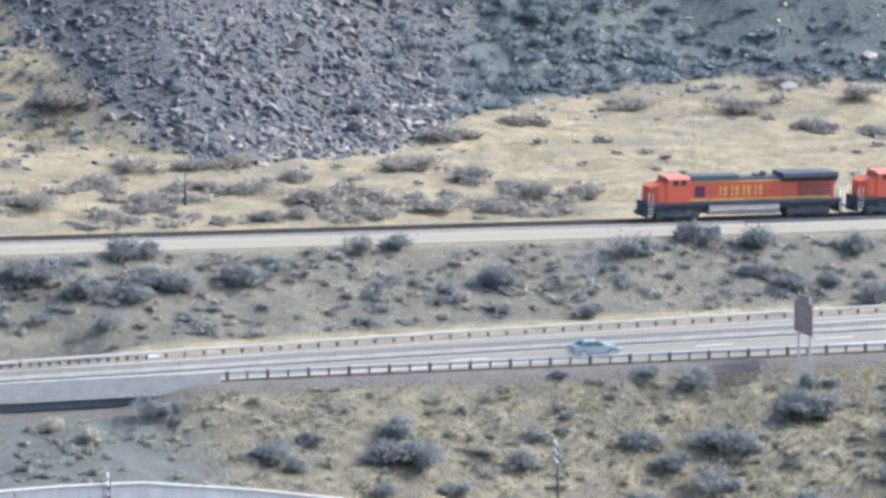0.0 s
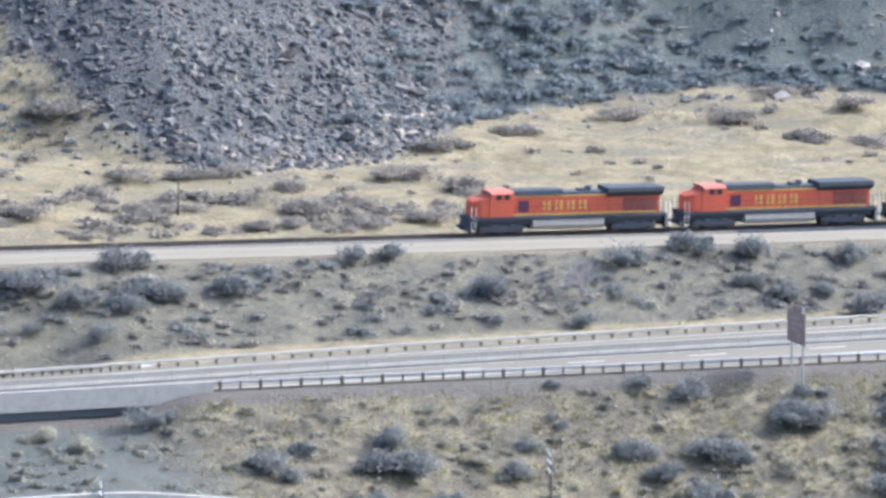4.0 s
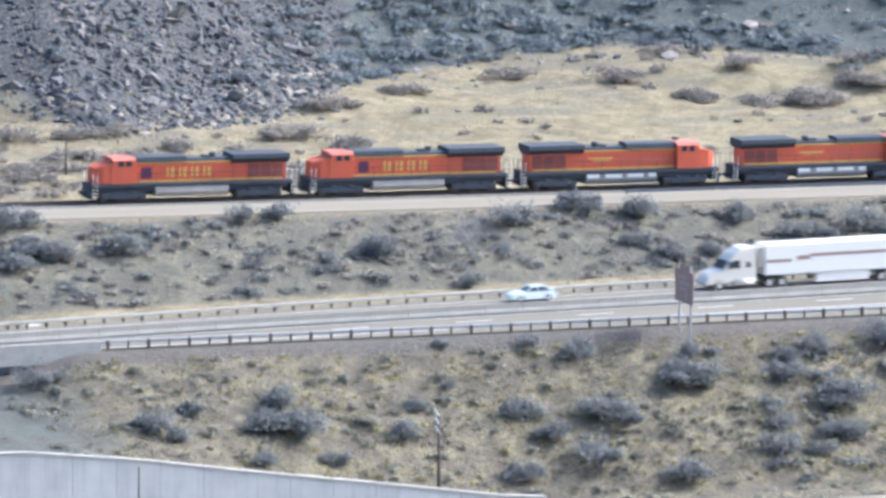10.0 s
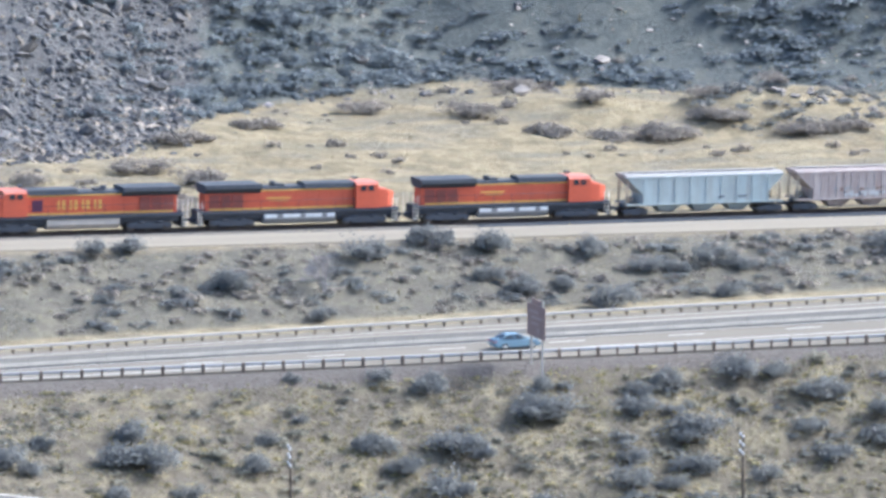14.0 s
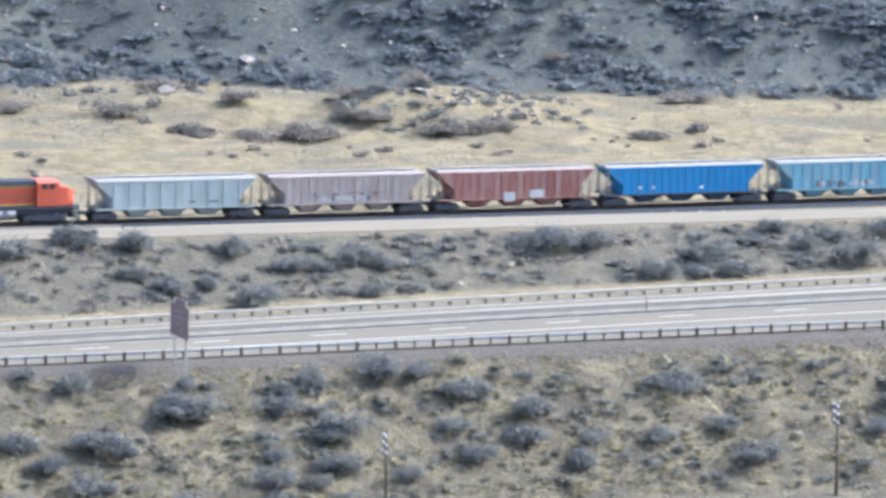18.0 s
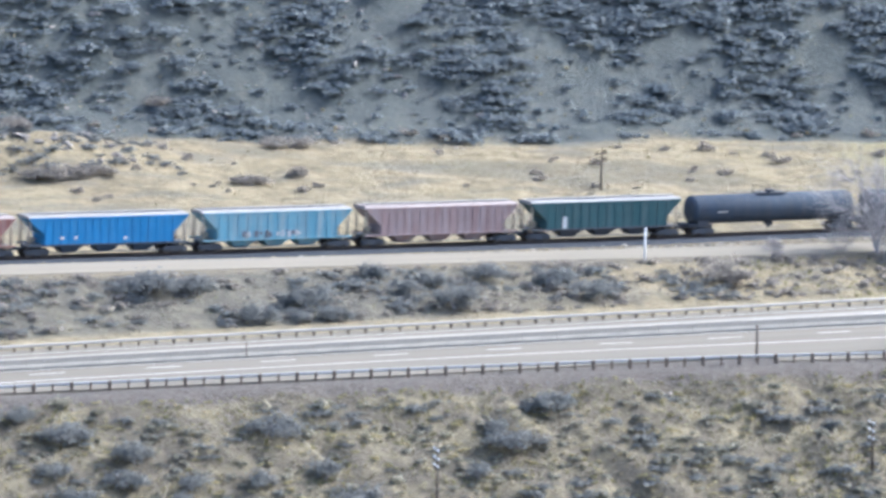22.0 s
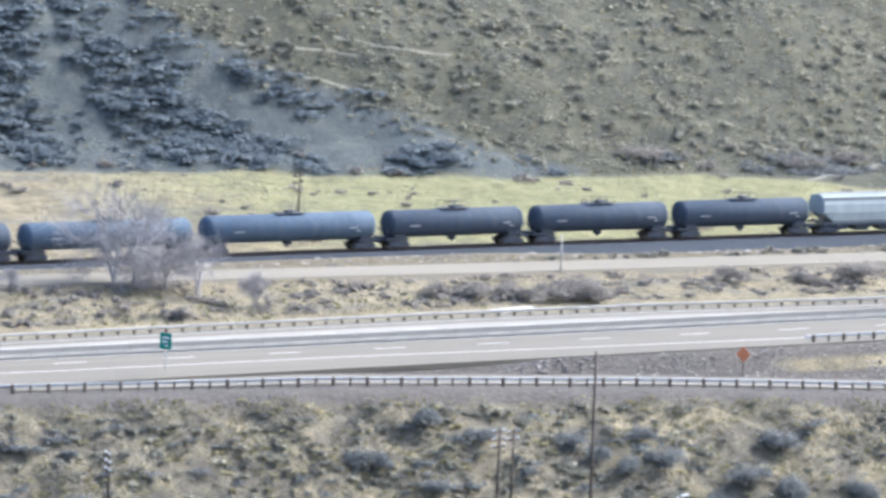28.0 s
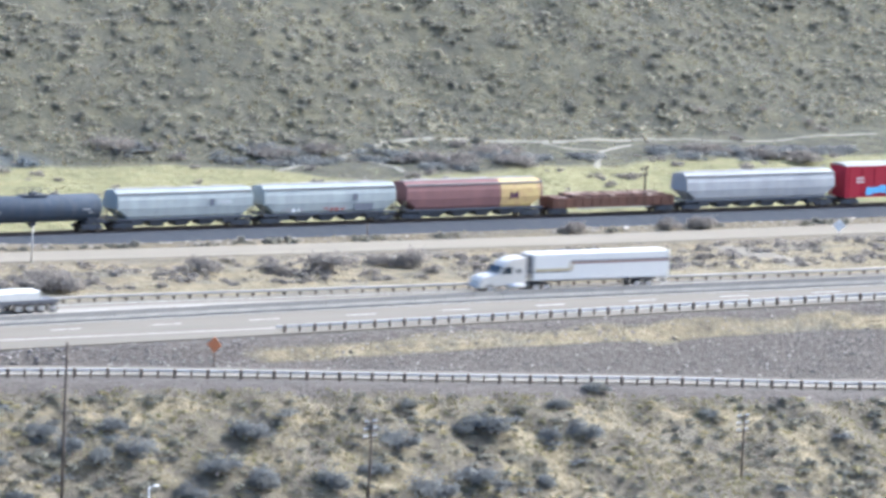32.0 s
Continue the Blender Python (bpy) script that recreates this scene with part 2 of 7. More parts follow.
lane_z = line([-3000, 100, 235, 294, 342, 404, 466, 498, 552, 640, 3000], [8, 8, 5.7, 4.5, 3.7, 2.5, 1.4, 0.9, 0.1, -0.6, -0.6])
foot = line([-2000, 190, 215, 230, 246, 257, 275, 300, 325, 350, 400, 440, 470, 500, 540, 600, 700, 3000], [62, 60, 57, 51, 42, 35, 42, 64, 72, 64, 54, 50, 45, 37, 36, 41, 50, 60])
TRACK_Y, LANE_Y = 748.0, 737.5


def smoothstep(a, b, v):
    k = np.clip((v - a) / (b - a), 0, 1)
    return k * k * (3 - 2 * k)


WAVES = {}


def lumps(x, y, size, seed):
    """Smooth random relief by sums of turned waves."""
    if (size, seed) not in WAVES:
        rng = np.random.default_rng(seed)
        WAVES[size, seed] = [(math.cos(a), math.sin(a), size * s, p, q) for a, s, p, q in zip(rng.uniform(0, 6.283, 10), rng.uniform(0.6, 1.8, 10), rng.uniform(0, 6.3, 10), rng.uniform(0, 6.3, 10))]
    sin = math.sin if isinstance(y, float) else np.sin
    total = 0.0
    for c, d, s, p, q in WAVES[size, seed]:
        total = total + sin((c * x + d * y) / s * 6.283 + p + 1.3 * sin((c * y - d * x) / s * 3.1 + q))
    return total / 10


def column(x, ys):
    """Heights of the ground along y for one x."""
    yf, yn, zn, ye, yb, zb = (float(f(x)) for f in (far_rail_y, near_rail_y, near_rail_z, near_edge_y, base_y, base_z))
    zl, zt, ft, low = float(lane_z(x)), float(track_z(x)), float(foot(x)), float(lower_z(x))
    gap = 1.5 * float(smoothstep(225, 216, x))
    top, deep = zn - 0.15 - 1.2 * gap, -0.15 - 1.2 * gap
    ramp_in = max(ye - 1.2, yn + 1.0) if zn > -0.2 else min(yn + 7.5, ye - 1.5)
    hy = TRACK_Y + 4.5 + ft
    low_verge = 0.55 * float(smoothstep(470, 500, x))
    steep = 0.35 * float(smoothstep(285, 310, x) * smoothstep(520, 480, x))
    pts = [(-3000, low), (yb - 0.6, low), (yb, zb), (yn - 2.2, top - 0.15), (yn, top), (ramp_in, zn - 0.12 - 1.2 * gap if zn < -0.2 else deep),
           (max(ye - 1.4 * float(smoothstep(425, 450, x)), ramp_in + 0.5), deep), (yf + 1.2, deep), (yf + 6.5, 0.1 - 1.6 * gap), (LANE_Y - 6.0, zl - 0.45), (LANE_Y - 4.2, zl - 0.1), (LANE_Y + 4.0, zl - 0.1),
           (TRACK_Y - 4.6, zt - 0.45 - low_verge), (TRACK_Y - 2.6, zt - 0.45 - low_verge), (TRACK_Y + 4.0, zt - 1.0), (TRACK_Y + 6, zt - 0.6), (hy, zt - 0.6 + 0.06 * ft), (hy + 8, zt + 0.06 * ft + 2.2 + steep),
           (hy + 120, zt + 0.06 * ft + 70 + 34 * steep), (hy + 300, zt + 170), (hy + 900, zt + 260), (hy + 4000, zt + 200)]
    py, pz = [p[0] for p in pts], [p[1] for p in pts]
    z = np.interp(ys, py, pz)
    hill = smoothstep(hy - 6, hy + 14, ys)
    field = smoothstep(TRACK_Y + 6, TRACK_Y + 14, ys)
    bank = smoothstep(yf + 5, yf + 9, ys) * smoothstep(LANE_Y - 4.5, LANE_Y - 7, ys)
    slope = smoothstep(yb, yb + 3, ys) * smoothstep(yn - 1.5, yn - 5, ys)
    z = z + hill * (2.6 * lumps(x, ys, 38, 3) + 1.0 * lumps(x, ys, 12, 4) + 0.35 * lumps(x, ys, 4, 5))
    z = z + field * (1 - hill) * (0.7 * lumps(x, ys, 22, 6) + 0.25 * lumps(x, ys, 6, 7))
    z = z + bank * (0.45 * lumps(x, ys, 9, 8) + 0.2 * lumps(x, ys, 3.5, 9)) + slope * (0.55 * lumps(x, ys, 10, 10) + 0.45 * lumps(x, ys, 3.5, 11) + 0.9 * float(smoothstep(320, 350, x)) * lumps(0.9 * x + 0.45 * ys, 0.35 * ys, 6, 67))
    # spur whose flank turns from the sun
    z = z + 8.5 * float(smoothstep(279, 316, x) * smoothstep(376, 332, x)) * smoothstep(hy + 3, hy + 38, ys)
    # knoll beside the foot of the hill, and a gully down the near slope
    z = z + 3.4 * np.exp(-(((x - 356) / 14) ** 2 + ((ys - 800) / 9) ** 2)) + 1.5 * np.exp(-(((x - 334) / 12) ** 2 + ((ys - 806) / 9) ** 2))
    gully = (ys - yb) / max(yn - yb, 1)
    z = z - 0.9 * np.exp(-((x - 352 - 9 * (1 - gully)) / 1.3) ** 2) * slope
    return z


GRID = {}


def height(x, y):
    """The ground's height at a place, from its grid."""
    xs, ys, zs = GRID["x"], GRID["y"], GRID["z"]
    i, j = int(np.searchsorted(xs, x)) - 1, int(np.searchsorted(ys, y)) - 1
    u, v = (x - xs[i]) / (xs[i + 1] - xs[i]), (y - ys[j]) / (ys[j + 1] - ys[j])
    return float((zs[i, j] * (1 - v) + zs[i, j + 1] * v) * (1 - u) + (zs[i + 1, j] * (1 - v) + zs[i + 1, j + 1] * v) * u)


def zones(x, ys):
    """How far each cover claims the ground: gold, straw, soil, green, olive, scrub, scree, gravel."""
    yf, yn, yb = float(far_rail_y(x)), float(near_rail_y(x)), float(base_y(x))
    ye, ft = float(near_edge_y(x)), float(foot(x))
    hy = TRACK_Y + 4.5 + ft
    wob = 3.5 * lumps(x, ys, 15, 21)
    hy = hy - 13 * float(smoothstep(528, 556, x))
    field = smoothstep(TRACK_Y + 4, TRACK_Y + 7, ys) * smoothstep(hy + 4, hy - 4, ys + wob)
    hill = smoothstep(hy - 3, hy + 4, ys + wob)
    right = smoothstep(425, 500, x + wob)
    talus = smoothstep(251, 258, x + 0.45 * (ys - hy) + 1.6 * wob) * smoothstep(294, 284, x - 0.7 * np.minimum(ys - hy, 18) + wob) * hill
    bank = smoothstep(yf + 5, yf + 8, ys) * smoothstep(LANE_Y - 4, LANE_Y - 6, ys)
    strip = smoothstep(yf, yf + 1, ys) * smoothstep(yf + 8, yf + 5, ys)
    verge = smoothstep(yn - 4.5, yn - 2.5, ys + 0.3 * wob) * smoothstep(yf, yf - 1, ys)
    rocky = smoothstep(ye - 2.8, ye - 5.0, ys + 0.4 * wob) * smoothstep(yn + 4, yn + 6, ys) * smoothstep(425, 450, x + 0 * ys)
    grassy = smoothstep(ye - 5.4, ye - 4.2, ys + 0.3 * wob) * smoothstep(ye - 1.8, ye - 2.6, ys + 0.2 * wob) * float(smoothstep(462, 480, x) * smoothstep(625, 590, x))
    verge, rocky = verge * (1 - grassy), rocky * (1 - grassy)
    shoulder = smoothstep(LANE_Y - 6, LANE_Y - 5, ys) * smoothstep(TRACK_Y + 5, TRACK_Y + 4, ys)
    gold = 0.8 * smoothstep(yb - 30, yb - 25, ys) * smoothstep(yn - 2, yn - 4, ys) * smoothstep(214, 223, x + 0.5 * wob) + 0.8 * hill * smoothstep(440, 470, x + 0 * ys)
    straw = 0.42 * smoothstep(yb - 30, yb - 25, ys) * smoothstep(yn - 4, yn - 6, ys) * float(smoothstep(330, 430, x)) * smoothstep(-0.1, 0.15, lumps(x, ys, 13, 64)) + 0.42 * grassy + 0.7 * field * (1 - right) + 0.6 * hill * smoothstep(252, 236, x + 0 * ys)  + 0.7 * strip + 0.4 * shoulder + 0.42 * bank * float(smoothstep(345, 400, x))
    soil = 0.9 * smoothstep(yb - 2, yb, ys) * smoothstep(yn - 1, yn - 3, ys) * smoothstep(224, 215, x + 0.5 * wob) + 0.55 * bank * float(smoothstep(410, 350, x)) + 0.5 * hill * (1 - right) * smoothstep(240, 256, x + 0 * ys) + 0.3 * field * smoothstep(0.1, 0.35, lumps(x, ys, 30, 23)) 
    green = 0.6 * field * right + 0.1 * hill * smoothstep(450, 480, x + 0 * ys)
    # on the hill this dark cover follows the edge of the shaded part
    shaded_scrub = 0.35 * smoothstep(yb - 2, yb, ys) * smoothstep(yn + 1, yn - 1, ys) * smoothstep(223, 214, x + 0.5 * wob) + 0.75 * hill * smoothstep(264, 278, x + wob) * smoothstep(526, 514, x + 1.75 * np.maximum(ys - hy, 0) + 1.5 * wob)
    olive = 0.75 * hill * smoothstep(430, 470, x + 0 * ys)
    return gold, straw, soil, green, olive, shaded_scrub, 1.0 * talus, 0.8 * verge + 0.8 * rocky + 0.25 * shoulder


def spread(*spans):
    out = []
    for a, b, step in spans:
        out.append(np.arange(a, b, step))
    return np.concatenate(out)


def build_ground():
    xs = spread((-2500, 0, 250), (0, 160, 20), (160, 190, 3), (190, 640, 1.1), (640, 720, 8), (720, 4000, 200))
    ys = spread((-1500, 500, 200), (500, 630, 15), (630, 830, 0.9), (830, 900, 2.0), (900, 1100, 10), (1100, 4000, 150))
    zs = np.stack([column(float(x), ys) for x in xs])
    GRID.update(x=xs, y=ys, z=zs)
    cover = [np.stack(k) for k in zip(*[[z + 0 * ys for z in zones(float(x), ys)] for x in xs])]
    nx, ny = len(xs), len(ys)
    gx, gy = np.meshgrid(xs, ys, indexing="ij")
    co = np.stack([gx, gy, zs], -1).reshape(-1, 3)
    i, j = np.meshgrid(np.arange(nx - 1), np.arange(ny - 1), indexing="ij")
    a = (i * ny + j).ravel()
    quads = np.stack([a, a + ny, a + ny + 1, a + 1], -1)
    me = bpy.data.meshes.new("ground")
    me.from_pydata(co.tolist(), [], quads.tolist())
    for name, v in zip(("gold", "straw", "soil", "green", "olive", "shaded_scrub", "scree", "gravel"), cover):
        me.attributes.new(name, "FLOAT", "POINT").data.foreach_set("value", v.ravel().astype(np.float32))
    me.polygons.foreach_set("use_smooth", [True] * len(me.polygons))
    me.materials.append(M_GROUND)
    return tagged(new("ground", me), "dry grassy valley side with straw, bare soil and basalt scree", "ground", kind="structure")


ground = build_ground()


def ribbon(name, x0, x1, y_of, z_of, section, material, label, category, step=4.0, kind="structure"):
    """A strip drawn along the valley; section: points of offset in y and z."""
    bm = bmesh.new()
    xs = np.arange(x0, x1 + 0.1, step)
    rows = []
    for x in xs:
        y, z = float(y_of(x)), float(z_of(x))
        rows.append([bm.verts.new((x, (o(x) if callable(o) else y + o), z + h)) for o, h in section])
    for r, s in zip(rows, rows[1:]):
        for i in range(len(section) - 1):
            bm.faces.new((r[i], s[i], s[i + 1], r[i + 1]))
    bmesh.ops.recalc_face_normals(bm, faces=list(bm.faces))
    ob = part(name, bm, material)
    return tagged(ob, label, category, kind=kind)


flat = line([-3000, 3000], [0, 0])
highway = ribbon("road_highway", -400, 1200, far_rail_y, flat, [(0.9, -0.5), (0.9, 0.0), (lambda x: float(near_edge_y(x)) - 0.9, 0.0), (lambda x: float(near_edge_y(x)) - 0.9, -0.5)], M_ASPHALT, "pale worn asphalt of a four-lane highway", "road")
frontage = ribbon("road_frontage", -300, 1200, line([0, 1], [LANE_Y, LANE_Y]), lane_z, [(-3.6, -0.4), (-3.4, 0.02), (0, 0.08), (3.4, 0.02), (3.6, -0.4)], M_ROAD2, "pale chipsealed frontage road beside the railway", "road")
exit_ramp = ribbon("road_ramp", 384, 700, near_rail_y, near_rail_z, [(0.7, -0.4), (0.8, 0.01), (6.8, 0.01), (7.0, -0.4)], M_ASPHALT, "asphalt exit ramp dropping away from the highway", "road")
lower_road = ribbon("road_lower", 190, 700, base_y, lower_z, [(-12.0, -0.3), (-11.8, 0.06), (-6.8, 0.06), (-6.6, -0.3)], M_ROAD2, "narrow pale road along the foot of the slope", "road")

# ---- barrier, guard rails, lines ----
def bearing(f, x):
    return math.degrees(math.atan2(float(f(x + 1)) - float(f(x - 1)), 2))


median_y = line([-400, 150, 207, 220, 237, 248, 262, 290, 317, 347, 373, 399, 424, 445, 460, 487, 517, 540, 700, 1200], [690, 697.8, 699.4, 699.9, 700.8, 701.2, 701.5, 702.0, 702.7, 703.1, 703.4, 703.4, 702.9, 702.6, 702.3, 702.1, 701.5, 700.0, 691, 660])
near_dash_y = line([150, 253, 277, 290, 345, 399, 450, 540, 700], [695.9, 697.3, 697.9, 698.4, 699.3, 698.8, 697.2, 695.2, 687])
near_line_y = line([150, 230, 265, 303, 345, 369, 393, 427, 453, 479, 540, 700], [693.9, 693.9, 694.1, 695.0, 695.9, 695.6, 694.5, 693.9, 692.3, 690.9, 690.3, 684])


def build_barrier():
    """Concrete median barrier, section by section."""
    root = empty("median_barrier", None, "low grey concrete median barrier in jointed sections", "barrier", kind="structure")
    bm = bmesh.new()
    prof = [(-0.31, 0), (-0.31, 0.08), (-0.14, 0.34), (-0.08, 0.84), (0.08, 0.84), (0.14, 0.34), (0.31, 0.08), (0.31, 0)]
    loft(bm, [[(x, y, z) for y, z in prof] for x in (-1.89, 1.89)])
    first = part("barrier_section", bm, M_BARRIER, root)
    mesh = first.data
    bpy.data.objects.remove(first)
    x = 150.0
    while x < 660:
        again("barrier_section", mesh, root, x, float(median_y(x)), 0.0, bearing(median_y, x))
        x += 3.81
    return root


build_barrier()
M_FARLANE = asphalt_material("pale_concrete_lanes", (0.238, 0.214, 0.178), (0.298, 0.271, 0.229))
ribbon("road_far_lanes", 150, 660, far_rail_y, flat, [(-3.6, 0.007), (lambda x: float(median_y(x)) + 0.36, 0.007)], M_FARLANE, "pale worn concrete lanes beyond the median barrier", "road")
M_FOOTSTRIP = plain("dark_foot_strip", (0.045, 0.044, 0.043), 0.95, wear=0.4, scale=0.5, dirt=(0.08, 0.075, 0.07), fine=5.0)
ribbon("trim_foot_strip", 150, 660, median_y, line([0, 1], [0.006, 0.006]), [(-1.3, 0.004), (-0.8, 0.008), (-0.28, 0.009)], M_FOOTSTRIP, "dark strip along the foot of the barrier", "dirt", 2.0)


def beam_mesh(length, material):
    """A length of W-shaped guard rail."""
    bm = bmesh.new()
    prof = [(0, -0.155), (-0.05, -0.12), (-0.08, -0.08), (-0.05, -0.04), (0.0, 0), (-0.05, 0.04), (-0.08, 0.08), (-0.05, 0.12), (0, 0.155), (0.02, 0.155), (0.02, -0.155)]
    loft(bm, [[(x, y, z) for y, z in prof] for x in (-length / 2, length / 2)])
    me = bpy.data.meshes.new("rail_beam")
    bm.to_mesh(me)
    bm.free()
    me.materials.append(material)
    return me


def post_mesh(wide, tall, material):
    bm = bmesh.new()
    box(bm, 0, 0, tall / 2 - 0.4, wide, wide * 1.2, tall + 0.8)
    bevel(bm, 0.015)
    me = bpy.data.meshes.new("rail_post")
    bm.to_mesh(me)
    bm.free()
    me.materials.append(material)
    return me


BEAM, BEAM_BACK = beam_mesh(3.83, M_GALV), beam_mesh(3.83, M_GALV_SHADED)
POST_WIDE, POST_SLIM, POST_LOW = post_mesh(0.24, 0.74, M_WOODPOST), post_mesh(0.15, 0.66, M_WOODPOST), post_mesh(0.18, 0.66, M_WOODPOST)


def build_guard_rail(label, x0, x1, y_of, z_of, side, alternate, per_beam=2):
    """side: -1 puts the beam on the camera's side of the posts, +1 beyond them."""
    root = empty("guard_rail", None, label, "guard rail")
    x, n = x0, 0
    while x < x1:
        y, z = float(y_of(x)), float(z_of(x))
        a = bearing(y_of, x)
        again("post", (POST_WIDE if n % 2 == 0 else POST_SLIM) if alternate else POST_LOW, root, x, y, z, a)
        if n % per_beam == 0:
            xm = x + 0.95
            again("rail_beam", BEAM if side < 0 else BEAM_BACK, root, xm, float(y_of(xm)) + side * 0.2, float(z_of(xm)) + 0.58, a, 0, -math.degrees(math.atan2(float(z_of(xm + 1)) - float(z_of(xm - 1)), 2)))
        x += 3.81 / per_beam
        n += 1
    return root


build_guard_rail("galvanised guard rail on close-set wooden posts at the bridge", 170.0, 223.0, far_rail_y, flat, -1, False, 4)
build_guard_rail("galvanised guard rail on wooden posts along the bank", 223.34, 650, far_rail_y, flat, -1, False)
build_guard_rail("galvanised guard rail on dark posts above the slope", 226.8, 650, near_rail_y, near_rail_z, 1, True)
build_guard_rail("galvanised guard rail on dark posts above a rubble slope", 480, 650, near_edge_y, flat, 1, True)


def stripe(name, x0, x1, y_of, width, dash, gap, z_of=flat, lift=0.012, label="worn white lane line"):
    bm = bmesh.new()
    x = x0
    while x < x1:
        end = min(x + dash, x1)
        n = max(1, int((end - x) / 6))
        for k in range(n):
            a, b = x + (end - x) * k / n, x + (end - x) * (k + 1) / n
            pts = [(a, -1), (b, -1), (b, 1), (a, 1)]
            bm.faces.new([bm.verts.new((px, float(y_of(px)) + s * width / 2, float(z_of(px)) + lift)) for px, s in pts])
        x = end + gap
    return tagged(part(name, bm, M_LINE), label, "lane line", kind="structure")


stripe("lane_line_far_edge", 150, 660, lambda x: far_rail_y(x) - 1.6, 0.2, 500, 10)
stripe("lane_line_far", 150, 660, lambda x: 0.5 * (far_rail_y(x) + median_y(x)) - 0.1, 0.22, 3.7, 8.5)
stripe("lane_line_far_median", 150, 660, lambda x: median_y(x) + 1.0, 0.2, 500, 10)
stripe("lane_line_near_median", 150, 660, lambda x: median_y(x) - 1.5, 0.16, 500, 10)
stripe("lane_line_near", 152, 660, near_dash_y, 0.34, 3.7, 8.5)
stripe("lane_line_near_edge", 226, 660, near_line_y, 0.36, 500, 10)
stripe("lane_line_ramp", 395, 660, lambda x: near_rail_y(x) + 1.5, 0.2, 500, 10, near_rail_z, 0.03)


# ---- bridge and retaining wall ----
def build_bridge():
    root = empty("bridge", None, "concrete highway bridge with solid parapet and dark girders", "bridge", kind="structure")
    bm = bmesh.new()
    for x in range(150, 226, 4):
        y, y2 = float(near_edge_y(x)) - 0.9, float(near_edge_y(x + 4)) - 0.9
        loft(bm, [[(x, y - 0.4, -1.05), (x, y - 0.4, 0.82), (x, y - 0.1, 0.82), (x, y, 0.1), (x, y, -1.05)], [(x + 4, y2 - 0.4, -1.05), (x + 4, y2 - 0.4, 0.82), (x + 4, y2 - 0.1, 0.82), (x + 4, y2, 0.1), (x + 4, y2, -1.05)]])
    part("parapet", bm, M_CONCRETE, root, "pale concrete parapet")
    for k in range(4):
        bm = bmesh.new()
        off = 0.25 + 4.5 * k
        loft(bm, [[(x, float(near_edge_y(x)) + off + o, z) for o, z in ((-0.45, -1.0), (-0.45, -1.95), (0.1, -1.95), (0.1, -1.0))] for x in range(150, 225, 5)])
        part("girder", bm, plain("girder_paint", (0.20, 0.22, 0.24), 0.6), root, "grey painted girder")
    bm = bmesh.new()
    box(bm, 224.5, 701.5, -2.2, 1.4, 16, 4.2)
    part("abutment", bm, M_CONCRETE, root)
    return root


build_bridge()


def wall_material():
    m, nt, b = shader("stained_concrete", 0.85)
    streak = noise_tex(nt, 1.0, 5, 0.7, (1.6, 1.0, 0.09))
    broad = noise_tex(nt, 0.25, 4)
    c = mix(nt, ramp(nt, streak, [(0.48, (0, 0, 0)), (0.66, (1, 1, 1))]), (0.52, 0.505, 0.475), (0.44, 0.425, 0.40))
    nt.links.new(mix(nt, 1.0, c, ramp(nt, broad, [(0.3, (0.85, 0.85, 0.85)), (0.7, (1.1, 1.1, 1.1))]), "MULTIPLY"), b.inputs["Base Color"])
    return m


def build_wall():
    root = empty("retaining_wall", None, "pale streaked concrete retaining wall with a sloping top", "wall", kind="structure")
    mat = wall_material()
    xs = list(np.arange(150, 262, 4.0))
    for a, b in zip(xs, xs[1:]):
        bm = bmesh.new()
        sec = []
        for x in (a + 0.015, b - 0.015):
            y, t, l = float(base_y(x)) - 0.55, float(base_z(x)) + 0.35, float(lower_z(x)) - 0.6
            t = max(t, l + 0.7)
            sec.append([(x, y - 0.25, l), (x, y - 0.2, t), (x, y + 0.25, t), (x, y + 0.25, l)])
        loft(bm, sec)
        panel = part("wall_panel", bm, mat, root)
        bm = bmesh.new()
        loft(bm, [[(s[1][0], s[1][1] - 0.1, s[1][2]), (s[1][0], s[1][1] - 0.1, s[1][2] + 0.22), (s[2][0], s[2][1] + 0.12, s[2][2] + 0.22), (s[2][0], s[2][1] + 0.12, s[2][2])] for s in sec])
        part("coping", bm, M_CONCRETE, panel, "darker weathered coping")
    return root


build_wall()


